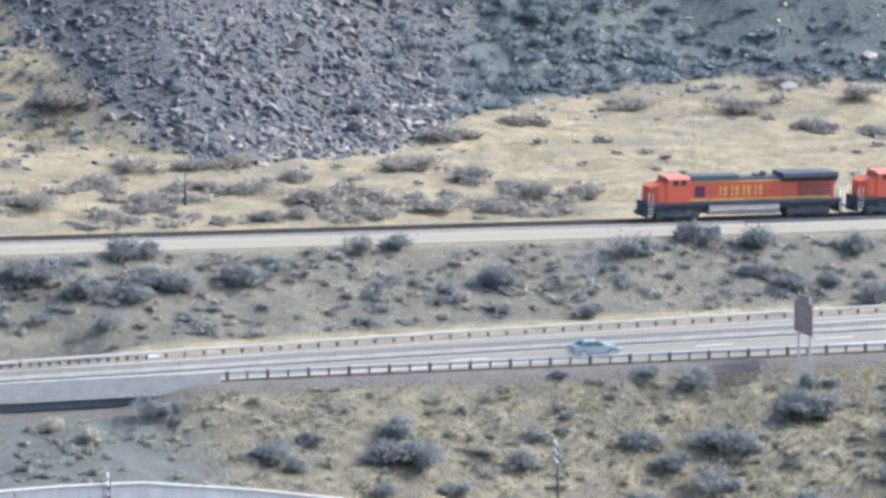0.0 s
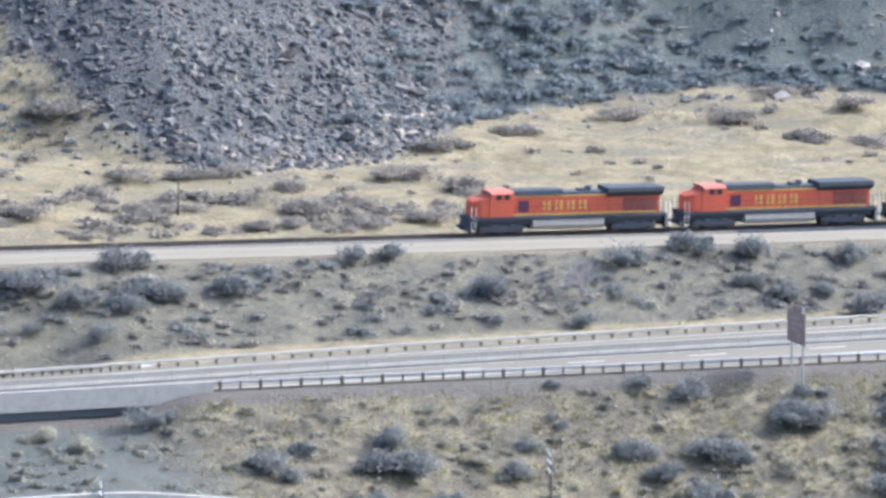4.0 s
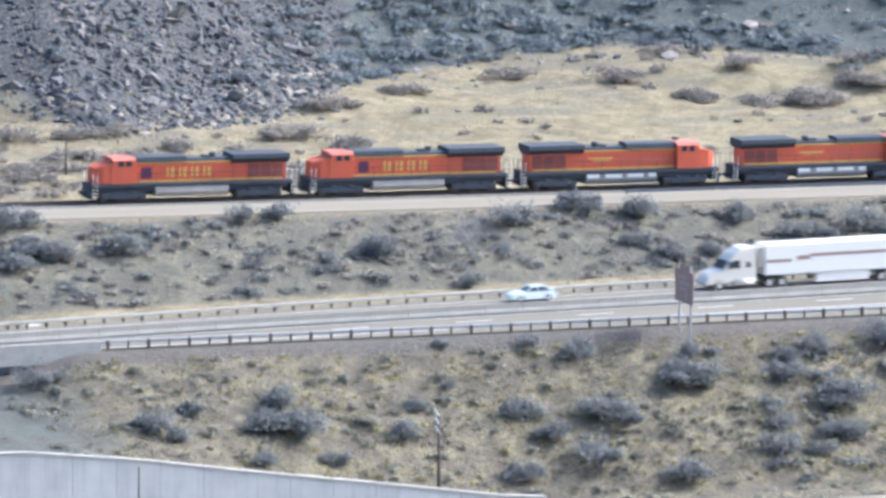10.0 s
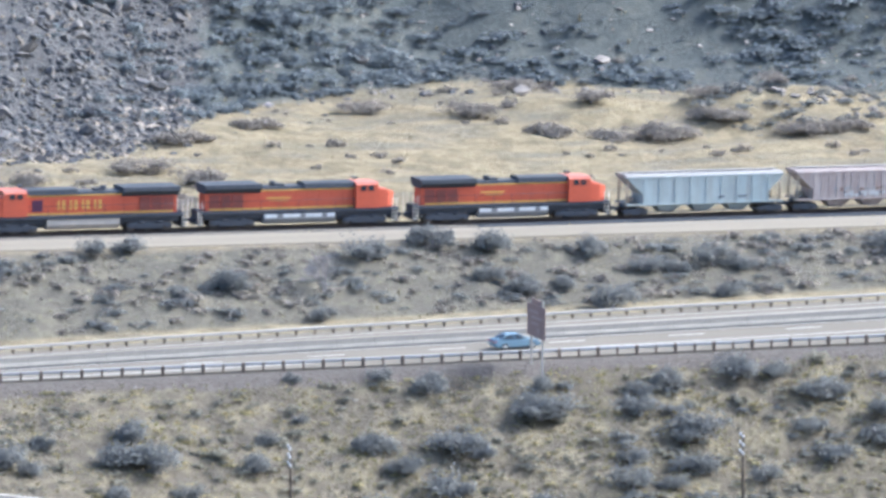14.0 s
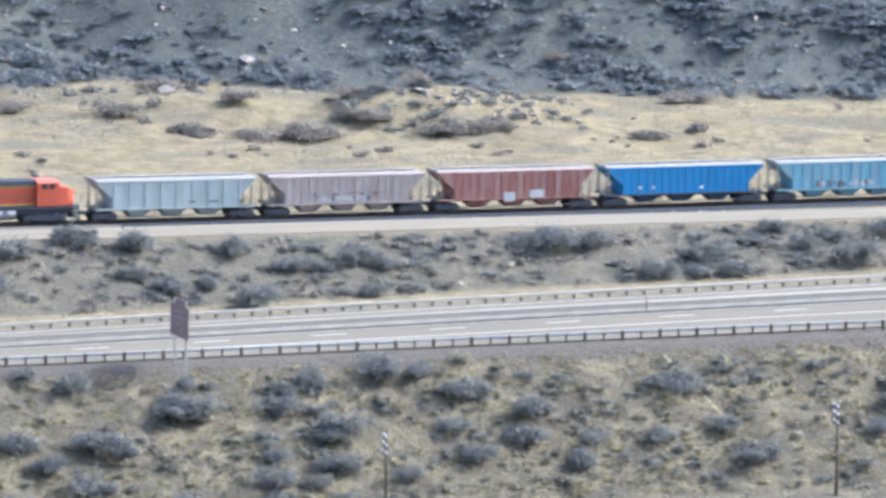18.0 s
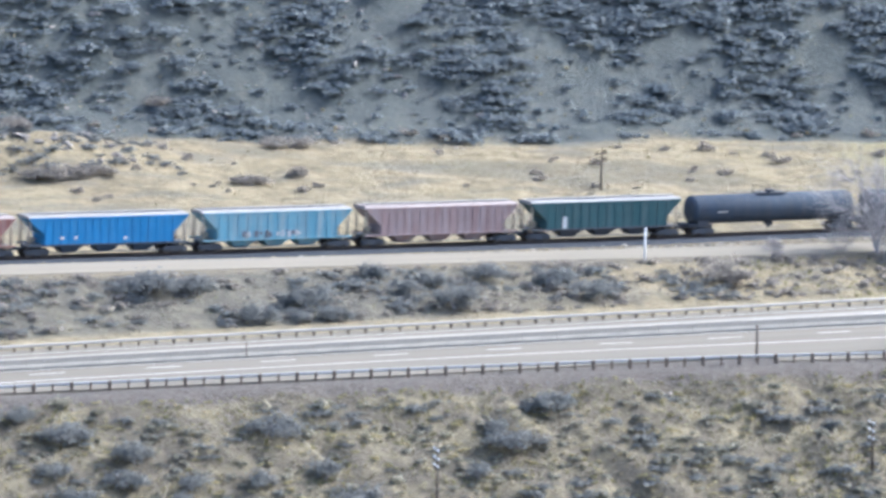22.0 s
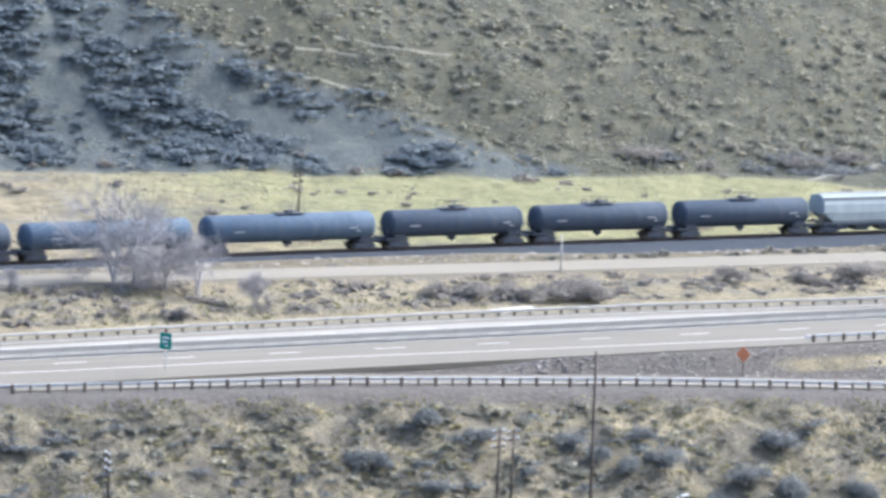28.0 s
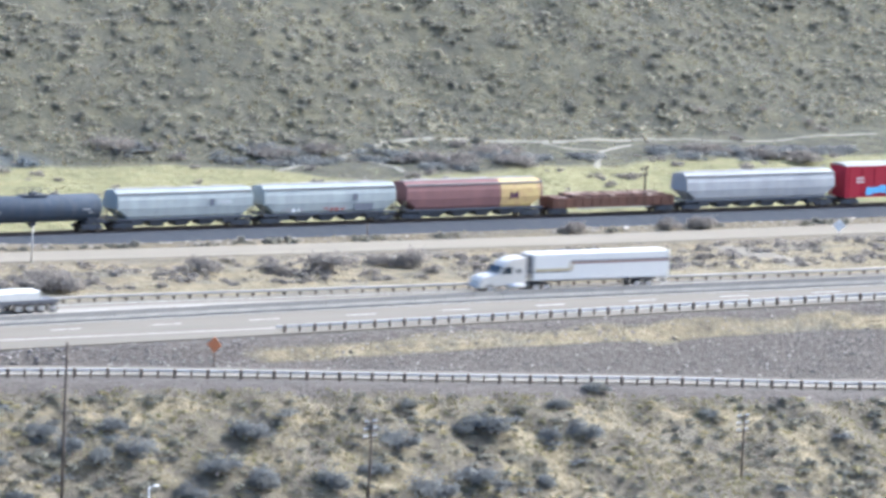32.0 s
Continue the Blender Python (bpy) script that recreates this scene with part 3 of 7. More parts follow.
# ---- railway ----
def build_track():
    ribbon("ballast", -200, 1000, line([0, 1], [TRACK_Y, TRACK_Y]), track_z, [(-4.4, -1.15), (-1.9, -0.22), (1.9, -0.22), (4.4, -1.15)], M_BALLAST, "dusty grey crushed-stone ballast bed under the track", "ballast", 3.0)
    # dark strip paints the train's shadow over the near side of the bed
    ribbon("ballast_shade", 298, 1000, line([0, 1], [TRACK_Y, TRACK_Y]), track_z, [(-4.5, -1.12), (-1.95, -0.17), (-0.85, -0.16)], M_TRAINSHADE, "train's shadow painted dark on the near ballast shoulder", "ballast", 3.0)
    root = empty("railway_track", None, "single railway track of rusty rails on dark wooden ties", "railway track", kind="structure")
    for off in (-0.72, 0.72):
        bm = bmesh.new()
        prof = [(-0.07, -0.17), (-0.07, -0.14), (-0.012, -0.12), (-0.036, -0.05), (-0.036, 0), (0.036, 0), (0.036, -0.05), (0.012, -0.12), (0.07, -0.14), (0.07, -0.17)]
        loft(bm, [[(x, TRACK_Y + off + y, float(track_z(x)) + z) for y, z in prof] for x in range(-100, 901, 10)])
        part("rail", bm, M_RAIL, root)
    bm = bmesh.new()
    box(bm, 0, 0, 0, 0.23, 2.6, 0.16)
    tie = part("tie", bm, M_TIE, root)
    tie.matrix_basis = pose(206, TRACK_Y, float(track_z(206)) - 0.25)
    n = 0
    x = 206.55
    rest = bmesh.new()
    while x < 640:
        z = float(track_z(x)) - 0.25
        if n < 280:
            again("tie", tie.data, root, x, TRACK_Y, z)
        else:
            box(rest, x, TRACK_Y, z, 0.23, 2.6, 0.16)
        x += 0.55
        n += 1
    part("ties", rest, M_TIE, root)["kind"] = "stuff"
    return root


build_track()

# ---- vegetation ----
F_DARK = foliage("dark_sagebrush", (0.19, 0.197, 0.2), (0.208, 0.213, 0.211), (0.245, 0.243, 0.222))
F_GREY = foliage("grey_sagebrush", (0.18, 0.175, 0.15), (0.245, 0.235, 0.195), (0.315, 0.295, 0.235))
F_PALE = foliage("pale_rabbitbrush", (0.235, 0.222, 0.172), (0.36, 0.34, 0.268), (0.53, 0.50, 0.40))
F_OLIVE = foliage("olive_grass_clumps", (0.25, 0.225, 0.125), (0.36, 0.32, 0.18), (0.48, 0.43, 0.26))
F_STRAW = foliage("bunchgrass", (0.216, 0.187, 0.119), (0.332, 0.289, 0.187), (0.447, 0.400, 0.275))
F_GREEN = foliage("green_grass", (0.17, 0.161, 0.08), (0.268, 0.249, 0.118), (0.36, 0.331, 0.17))
F_BROWN = foliage("brown_brush", (0.22, 0.2, 0.185), (0.27, 0.245, 0.22), (0.36, 0.325, 0.275))
# sagebrush with the blue of distant haze mixed into its leaf colours
F_HAZE = foliage("haze_tinted_sagebrush", (0.165, 0.188, 0.208), (0.195, 0.218, 0.236), (0.235, 0.252, 0.258))
M_BARK = plain("grey_bark", (0.43, 0.40, 0.39), 0.9, wear=0.3)


def bush_points(rng, leaves, spiky=0.35, leaf=0.16):
    """Triangles of one bush of radius 1: sprays of small leaves round an uneven dome."""
    verts, faces = [], []
    lobes = [(rng.uniform(-0.62, 0.62), rng.uniform(-0.55, 0.55), rng.uniform(0.15, 0.5), rng.uniform(0.25, 0.58)) for _ in range(8)]
    for _ in range(leaves):
        cx, cy, cz, r = lobes[rng.integers(0, len(lobes))]
        d = rng.normal(size=3)
        d[2] = abs(d[2]) * 0.9 - 0.25
        d /= np.linalg.norm(d)
        p = np.array([cx, cy, cz]) + d * r * (rng.uniform(0.35, 0.95) + rng.exponential(0.16))
        p[2] = max(p[2], 0.02)
        face = d + rng.normal(size=3) * 0.38
        face /= np.linalg.norm(face)
        side = np.cross(face, rng.normal(size=3))
        side /= np.linalg.norm(side) + 1e-6
        along = np.cross(face, side)
        s = leaf * rng.uniform(0.7, 1.5)
        n = len(verts)
        verts += [p - side * s * 0.75, p + side * s * 0.75, p + along * s * (1 + spiky), p - along * s * 0.9 - face * s * 0.25]
        faces += [(n, n + 1, n + 2), (n, n + 3, n + 1)]
    return np.array(verts), np.array(faces)


def tuft_points(rng, blades=7):
    verts, faces = [], []
    for _ in range(blades):
        a = rng.uniform(0, 6.28)
        lean = rng.uniform(0.2, 0.9)
        d = np.array([math.cos(a), math.sin(a), 0])
        w = np.array([-d[1], d[0], 0]) * rng.uniform(0.16, 0.3)
        n = len(verts)
        verts += [-w, w, d * lean + np.array([0, 0, rng.uniform(0.6, 1.1)])]
        faces += [(n, n + 1, n + 2)]
    return np.array(verts), np.array(faces)


def stone_points(rng):
    t = (1 + 5 ** 0.5) / 2
    v = np.array([(-1, t, 0), (1, t, 0), (-1, -t, 0), (1, -t, 0), (0, -1, t), (0, 1, t), (0, -1, -t), (0, 1, -t), (t, 0, -1), (t, 0, 1), (-t, 0, -1), (-t, 0, 1)]) / 1.9
    f = np.array([(0, 11, 5), (0, 5, 1), (0, 1, 7), (0, 7, 10), (0, 10, 11), (1, 5, 9), (5, 11, 4), (11, 10, 2), (10, 7, 6), (7, 1, 8), (3, 9, 4), (3, 4, 2), (3, 2, 6), (3, 6, 8), (3, 8, 9), (4, 9, 5), (2, 4, 11), (6, 2, 10), (8, 6, 7), (9, 8, 1)])
    v = v * rng.uniform(0.55, 1.3, (12, 1)) * np.array([rng.uniform(0.8, 1.5), rng.uniform(0.6, 1.1), rng.uniform(0.5, 0.95)])
    return v, f


def mesh_of(name, verts, faces, material):
    me = bpy.data.meshes.new(name)
    me.from_pydata(np.asarray(verts).tolist(), [], np.asarray(faces).tolist())
    me.materials.append(material)
    return me


def scatter(name, spots, shapes, material, label, category, rng, squash=(0.7, 1.0)):
    """Many small plants or stones as one object; spots: x, y, size."""
    vs, fs, n = [], [], 0
    for x, y, s in spots:
        v, f = shapes[rng.integers(0, len(shapes))]
        a = rng.uniform(0, 6.28)
        c, q = math.cos(a), math.sin(a)
        w = np.stack([c * v[:, 0] - q * v[:, 1], q * v[:, 0] + c * v[:, 1], v[:, 2] * rng.uniform(*squash)], -1) * s
        vs.append(w + np.array([x, y, height(x, y) - 0.04]))
        fs.append(f + n)
        n += len(v)
    ob = new(name, mesh_of(name, np.concatenate(vs), np.concatenate(fs), material))
    return tagged(ob, label, category, kind="stuff")


RNG = np.random.default_rng(11)
BUSH_RICH = [bush_points(RNG, 1250, 0.05, 0.055) for _ in range(6)]
BUSH_SMALL = [bush_points(RNG, 100, 0.08, 0.15) for _ in range(8)]
BUSH_TINY = [bush_points(RNG, 26, 0.08, 0.27) for _ in range(8)]
TUFTS = [tuft_points(RNG) for _ in range(8)]
STONES = [stone_points(RNG) for _ in range(12)]

# shrubs by place: x, y, half width
NEAR_1 = [(224.9, 674.0, 2.0), (229.8, 678.3, 1.5), (226.1, 671.4, 1.5), (238.7, 679.4, 2.3), (235.8, 674.3, 3.0), (238.3, 673.2, 2.3), (248.4, 674.3, 1.8), (251.3, 679.4, 1.5), (260.5, 677.0, 2.3), (262.6, 674.0, 1.8), (267.9, 676.5, 2.8), (270.0, 674.8, 2.0), (269.0, 685.6, 1.8), (265.3, 687.5, 1.3), (257.1, 688.6, 0.9), (255.5, 682.6, 0.8), (265.1, 669.4, 2.3), (272.8, 666.8, 2.3), (257.6, 668.7, 2.0), (239.8, 669.0, 1.5), (233.1, 668.0, 1.5), (278.3, 680.5, 2.8), (284.3, 673.3, 1.5), (289.0, 682.7, 1.6), (287.7, 680.2, 2.1), (290.8, 675.7, 2.8), (290.1, 671.2, 2.3), (282.7, 669.6, 2.0), (286.4, 669.0, 1.3), (298.9, 684.1, 2.1), (302.8, 683.9, 1.6), (280.0, 684.7, 1.3)]
NEAR_2 = [(291.8, 683.9, 1.6), (220.3, 695.5, 1.0), (218.0, 689.7, 2.0), (224.3, 673.5, 2.2), (299.4, 684.6, 2.1), (303.3, 684.3, 1.3), (306.3, 680.6, 2.4), (291.8, 676.5, 2.6), (309.1, 674.0, 2.3), (303.5, 671.6, 2.3), (311.6, 677.0, 2.1), (326.6, 679.6, 2.9), (330.7, 668.4, 2.6), (315.5, 672.9, 1.8), (322.2, 672.5, 1.8), (329.3, 672.8, 1.8), (350.4, 674.9, 3.2), (355.8, 679.6, 2.7), (349.1, 677.2, 1.6), (303.0, 675.7, 1.6), (278.3, 680.4, 3.1), (295.8, 669.5, 1.5), (313.3, 669.4, 2.1), (350.5, 663.3, 1.8), (344.2, 670.9, 1.6), (423.6, 673.1, 1.9), (428.4, 670.2, 1.9), (414.7, 669.0, 2.5), (419.8, 664.5, 1.9), (431.1, 661.6, 1.7), (438.2, 669.0, 1.7), (446.3, 669.0, 1.7)]
NEAR_3 = [(442.1, 664.5, 1.7), (430.9, 665.6, 1.1), (439.6, 666.3, 1.7), (446.3, 664.7, 2.2), (461.3, 666.5, 3.4), (476.1, 666.3, 0.9), (477.3, 663.0, 2.3), (489.4, 664.1, 2.6), (486.5, 665.0, 1.2), (496.7, 663.2, 1.7), (500.6, 662.7, 2.0), (471.7, 659.8, 1.7), (465.7, 657.5, 2.0), (475.8, 654.6, 2.5), (458.0, 658.9, 2.5), (482.4, 656.1, 2.3), (490.7, 655.8, 1.4), (507.6, 670.4, 1.5), (482.5, 669.6, 0.9), (500.8, 668.0, 1.2), (454.2, 661.4, 2.5), (449.4, 659.1, 1.7)]
PALE_1 = [(245.5, 676.3, 0.9), (279.8, 679.7, 0.8), (208.0, 685.7, 1.3), (206.3, 685.8, 1.0), (210.2, 681.5, 1.5), (245.5, 676.5, 1.0), (321.6, 675.6, 0.5), (279.3, 680.1, 0.8), (308.1, 685.5, 1.1), (279.9, 679.6, 0.8), (311.1, 667.0, 1.0), (436.9, 665.3, 1.1), (507.8, 670.5, 1.0), (404.8, 670.4, 0.8), (434.7, 672.6, 1.1)]
BANK_1 = [(279.8, 729.1, 2.2), (264.1, 723.6, 2.2), (288.0, 732.2, 2.5), (292.9, 730.4, 2.2), (290.6, 723.9, 1.6), (292.7, 721.7, 1.6), (297.3, 721.4, 1.6), (302.8, 729.1, 1.9), (306.9, 724.6, 1.6), (310.4, 724.4, 1.4), (314.4, 725.4, 1.9), (316.9, 724.3, 1.7), (299.7, 715.9, 2.4), (313.1, 718.3, 1.6), (270.3, 716.2, 1.6), (219.0, 728.1, 3.2), (230.4, 732.4, 2.7), (231.6, 725.6, 3.2), (223.0, 717.5, 1.6), (217.6, 721.4, 1.3), (253.0, 732.2, 1.6), (257.2, 732.6, 2.2), (223.0, 724.9, 2.4), (238.3, 725.6, 2.1), (226.9, 723.2, 2.4), (336.7, 728.4, 3.1), (341.5, 727.9, 2.5), (351.3, 723.8, 2.5), (362.0, 730.3, 1.7), (363.4, 725.5, 1.7), (368.0, 728.2, 1.7), (374.8, 729.7, 2.6)]
BANK_2 = [(381.6, 727.2, 2.6), (367.0, 721.2, 2.3), (344.9, 720.0, 2.0), (349.0, 720.1, 1.4), (353.0, 719.5, 1.7), (400.5, 725.8, 2.9), (380.7, 726.6, 2.0), (383.1, 722.5, 2.3), (457.7, 726.8, 2.1), (461.3, 723.6, 2.7), (465.3, 722.0, 2.7), (470.8, 720.5, 3.0), (473.8, 719.6, 2.4), (423.4, 720.2, 1.5), (495.3, 726.9, 2.8), (504.1, 724.5, 2.2), (509.2, 722.6, 2.8), (520.4, 726.2, 2.5), (521.6, 723.6, 1.9), (520.6, 718.5, 1.1), (557.5, 742.4, 1.7), (571.2, 742.4, 1.5), (575.6, 742.3, 1.8), (559.2, 720.4, 1.0), (474.6, 725.3, 2.7)]
FIELD_1 = [(245.8, 802.6, 4.4), (243.4, 802.9, 2.6), (246.1, 784.0, 2.6), (239.7, 777.2, 3.4), (230.1, 764.9, 2.8), (241.5, 765.9, 2.5), (252.6, 781.9, 3.2), (257.4, 783.9, 2.3), (253.9, 771.1, 3.4), (261.3, 775.6, 2.3), (252.3, 757.5, 2.2), (255.5, 758.2, 2.0), (274.8, 781.1, 3.2), (279.0, 774.1, 3.2), (270.1, 759.4, 3.1), (276.5, 758.9, 2.5), (262.9, 757.4, 2.5), (258.4, 765.0, 3.1), (284.8, 795.4, 3.2), (295.6, 802.6, 2.7), (310.4, 809.6, 4.2), (287.9, 763.4, 2.3), (320.4, 803.8, 3.3), (325.8, 794.7, 3.0), (282.1, 762.5, 1.7), (325.7, 794.0, 3.3), (330.3, 791.1, 3.3), (337.4, 789.5, 3.6), (345.5, 794.5, 3.0), (334.0, 803.2, 2.4), (331.8, 818.7, 2.8), (354.4, 801.4, 2.1)]
FIELD_2 = [(354.0, 788.4, 2.4), (337.5, 790.6, 3.3), (344.1, 795.3, 2.4), (351.4, 789.5, 3.0), (357.9, 789.2, 2.7), (375.1, 786.7, 2.4), (388.3, 805.1, 3.1), (382.0, 789.1, 1.5), (378.5, 818.3, 1.9), (346.8, 801.8, 2.4), (548.3, 790.3, 3.7), (555.8, 791.6, 3.7), (565.2, 784.0, 4.0), (569.0, 782.3, 3.4), (576.8, 780.3, 3.4), (578.9, 789.1, 3.4), (609.5, 785.2, 3.5), (616.3, 782.7, 3.8), (618.7, 779.0, 3.1), (527.5, 792.8, 2.7)]


def stem_points(rng):
    """The short crooked stem of a bush of radius 1."""
    bm = bmesh.new()
    bend = [Vector((rng.uniform(-0.1, 0.1) * k, rng.uniform(-0.1, 0.1) * k, 0.16 * k - 0.1)) for k in range(5)]
    loft(bm, [[(c.x + r * math.cos(a), c.y + r * math.sin(a), c.z) for a in (0, 1.05, 2.09, 3.14, 4.19, 5.24)] for c, r in zip(bend, (0.09, 0.075, 0.06, 0.045, 0.02))], smooth=True)
    me = bpy.data.meshes.new("stem")
    bm.to_mesh(me)
    bm.free()
    me.materials.append(M_BARK)
    return me


STEMS = [stem_points(RNG) for _ in range(4)]


def plant(spots, name, material, label, category, group, high=2.4, tall=(0.75, 1.15)):
    meshes = [mesh_of("foliage", v, f, material) for v, f in BUSH_RICH]
    for x, y, r in spots:
        if x < 227 and 689 < y < 712:
            y = 688.0
        s = min(1.12 * r, 3.6)
        root = empty(name, pose(x, y, height(x, y) - 0.08, 0, 0, float(RNG.uniform(0, 360))), label, category, group)
        for kind, mesh in (("stem", STEMS[int(RNG.integers(0, 4))]), ("foliage", meshes[int(RNG.integers(0, len(meshes)))])):
            ob = again(kind, mesh, root)
            ob.scale = (s, s, min(s, high) * float(RNG.uniform(*tall)))


plant(NEAR_1 + NEAR_2 + NEAR_3, "sagebrush", F_DARK, "rounded dark grey-green sagebrush on the slope", "sagebrush", "sagebrush on the near slope")
plant(PALE_1, "rabbitbrush", F_PALE, "pale dry rabbitbrush clump", "shrub", "pale shrubs on the slope")
plant([b for b in BANK_1 + BANK_2 if b[0] > 385], "brush_clump", F_BROWN, "grey-brown leafless brush on the bank", "shrub", "brush on the bank", high=2.1)
plant([b for b in BANK_1 + BANK_2 if b[0] <= 385], "sagebrush", F_DARK, "dark sagebrush on the bank below the frontage road", "sagebrush", "sagebrush on the bank")
plant(FIELD_1 + FIELD_2, "brush_clump", F_BROWN, "low spreading brown brush on the dry flat", "shrub", "brush on the flat", high=1.6, tall=(0.75, 1.15))



def inside(x0, x1, low, high, count, size, keep=None):
    """Random spots between two lines along the valley."""
    out = []
    while len(out) < count:
        xs = RNG.uniform(x0, x1, 2000)
        a, b = low(xs) + 0 * xs, high(xs) + 0 * xs
        ys = a + (b - a) * RNG.uniform(size=2000)
        ss = size[0] + (size[1] - size[0]) * RNG.uniform(size=2000) ** 2
        for x, y, s in zip(xs.tolist(), ys.tolist(), ss.tolist()):
            if keep is None or keep(x, y):
                out.append((x, y, s))
    return out[:count]


def hill_y(x):
    return TRACK_Y + 4.5 + foot(x)


def clumped(size, seed, cut):
    return lambda x, y: lumps(x, y, size, seed) + 0.12 * RNG.normal() > cut


def off_grey(x, y):
    """Away from the bare grey soil below the bridge."""
    return x + 1.5 * float(RNG.normal()) > 219 and lumps(x, y, 9, 61) + 0.12 * RNG.normal() > -0.22


def on_talus(x, y):
    d = y - float(hill_y(x))
    w = 3.5 * lumps(x, y, 15, 21) + 2.5 * float(RNG.normal())
    if lumps(x, y, 8, 52) + 0.15 * float(RNG.normal()) < -0.24:
        return False
    return d + w > -5 and 254 < x + 0.45 * d + 1.6 * w and x - 0.7 * min(d, 18.0) + w < 289


def off_talus(x, y):
    return not on_talus(x, y)


def in_scrub(x, y):
    d = max(y - float(hill_y(x)), 0)
    return off_talus(x, y) and 3 * float(RNG.normal()) + x + 1.75 * d < 519 and clumped(20, 37, 0.0)(x, y)


def past_scrub(x, y):
    """Beyond the slanting edge of the ground toned for the hill's shade."""
    return x + 1.75 * max(y - float(hill_y(x)), 0) + 3 * float(RNG.normal()) > 514


scatter("slope_grass", inside(195, 640, lambda x: base_y(x) + 0.5, lambda x: near_rail_y(x) - 3.0, 17000, (0.16, 0.46), off_grey), TUFTS, F_STRAW, "dry straw-coloured bunchgrass on the slope", "grass", RNG)
scatter("slope_green_grass", inside(195, 640, lambda x: base_y(x) + 0.5, lambda x: near_rail_y(x) - 3.0, 6000, (0.18, 0.46), lambda x, y: off_grey(x, y) and clumped(14, 31, 0.08)(x, y)), TUFTS, F_GREEN, "yellow-green grass tufts on the slope", "grass", RNG)
scatter("slope_brush", inside(195, 640, lambda x: base_y(x) + 0.5, lambda x: near_rail_y(x) - 4, 3300, (0.25, 1.1), clumped(11, 32, -0.16)), BUSH_TINY, F_GREY, "grey low brush scattered over the slope", "brush", RNG, (0.4, 0.8))
scatter("slope_sagebrush", inside(280, 640, lambda x: base_y(x) + 0.5, lambda x: near_rail_y(x) - 5, 380, (0.5, 1.7), lambda x, y: (x < 410 or RNG.uniform() < 0.3) and clumped(13, 33, 0.02)(x, y)), BUSH_SMALL, F_DARK, "dark sagebrush clumps on the slope", "sagebrush", RNG, (0.36, 0.62))
scatter("slope_pale_brush", inside(330, 640, lambda x: base_y(x) + 0.5, lambda x: near_rail_y(x) - 4, 330, (0.35, 1.0), clumped(10, 62, -0.12)), BUSH_TINY, F_PALE, "pale dry rabbitbrush on the slope", "brush", RNG)
scatter("slope_olive_clumps", inside(226, 640, lambda x: base_y(x) + 0.5, lambda x: near_rail_y(x) - 3.0, 2600, (0.25, 0.75), clumped(7, 66, -0.05)), BUSH_TINY, F_OLIVE, "yellow-olive grass clumps along the slope", "grass", RNG, (0.35, 0.6))
scatter("bank_grass", inside(190, 640, lambda x: far_rail_y(x) + 4, lambda x: LANE_Y - 4.2 + 0 * x, 5000, (0.12, 0.32)), TUFTS, F_STRAW, "dry grass on the bank below the frontage road", "grass", RNG)
scatter("bank_green_grass", inside(405, 470, lambda x: far_rail_y(x) + 4, lambda x: LANE_Y - 4.5 + 0 * x, 1300, (0.15, 0.4), clumped(9, 72, -0.05)), TUFTS, F_GREEN, "greenish grass under the bare trees", "grass", RNG)
scatter("bank_brush", inside(190, 640, lambda x: far_rail_y(x) + 6.5, lambda x: LANE_Y - 5.0 + 0 * x, 2600, (0.25, 1.2), clumped(12, 34, -0.2)), BUSH_TINY, F_BROWN, "grey-brown brush along the bank", "brush", RNG, (0.4, 0.8))
scatter("bank_sagebrush", inside(190, 400, lambda x: far_rail_y(x) + 7, lambda x: LANE_Y - 6 + 0 * x, 430, (0.6, 1.7), clumped(12, 35, -0.02)), BUSH_SMALL, F_DARK, "dark sagebrush along the bank", "sagebrush", RNG, (0.36, 0.66))
scatter("verge_grass", inside(190, 640, lambda x: LANE_Y + 4 + 0 * x, lambda x: TRACK_Y - 4.2 + 0 * x, 1500, (0.12, 0.4)), TUFTS, F_STRAW, "dry grass between frontage road and track", "grass", RNG)
scatter("field_grass", inside(190, 640, lambda x: TRACK_Y + 6 + 0 * x, lambda x: hill_y(x) + 2, 7000, (0.12, 0.3), off_talus), TUFTS, F_STRAW, "pale dry grass on the flat behind the track", "grass", RNG)
scatter("field_green_grass", inside(400, 640, lambda x: TRACK_Y + 6 + 0 * x, lambda x: hill_y(x) + 4, 3000, (0.12, 0.28)), TUFTS, F_GREEN, "yellow-green grass on the flat behind the track", "grass", RNG)
scatter("field_brush", inside(190, 640, lambda x: TRACK_Y + 7 + 0 * x, lambda x: hill_y(x) + 6, 420, (0.4, 1.3), clumped(15, 36, 0.05)), BUSH_SMALL, F_BROWN, "low brown brush on the flat", "brush", RNG)
scatter("hill_grass", inside(190, 680, lambda x: hill_y(x), lambda x: hill_y(x) + 60, 10000, (0.25, 0.6), lambda x, y: off_talus(x, y) and (RNG.uniform() < 0.12 or not 285 < x < 519 - 1.75 * (y - float(hill_y(x))))), TUFTS, F_STRAW, "dry bunchgrass on the hillside", "grass", RNG)
scatter("hill_brush", inside(190, 470, lambda x: hill_y(x), lambda x: hill_y(x) + 60, 3000, (0.35, 1.2), off_talus), BUSH_TINY, F_HAZE, "hillside brush tinted blue-grey for the haze", "brush", RNG, (0.4, 0.8))
scatter("hill_sagebrush", inside(278, 522, lambda x: hill_y(x), lambda x: hill_y(x) + 60, 2000, (0.9, 2.5), in_scrub), BUSH_SMALL, F_HAZE, "hillside sagebrush thickets tinted blue for the haze", "sagebrush", RNG, (0.38, 0.62))
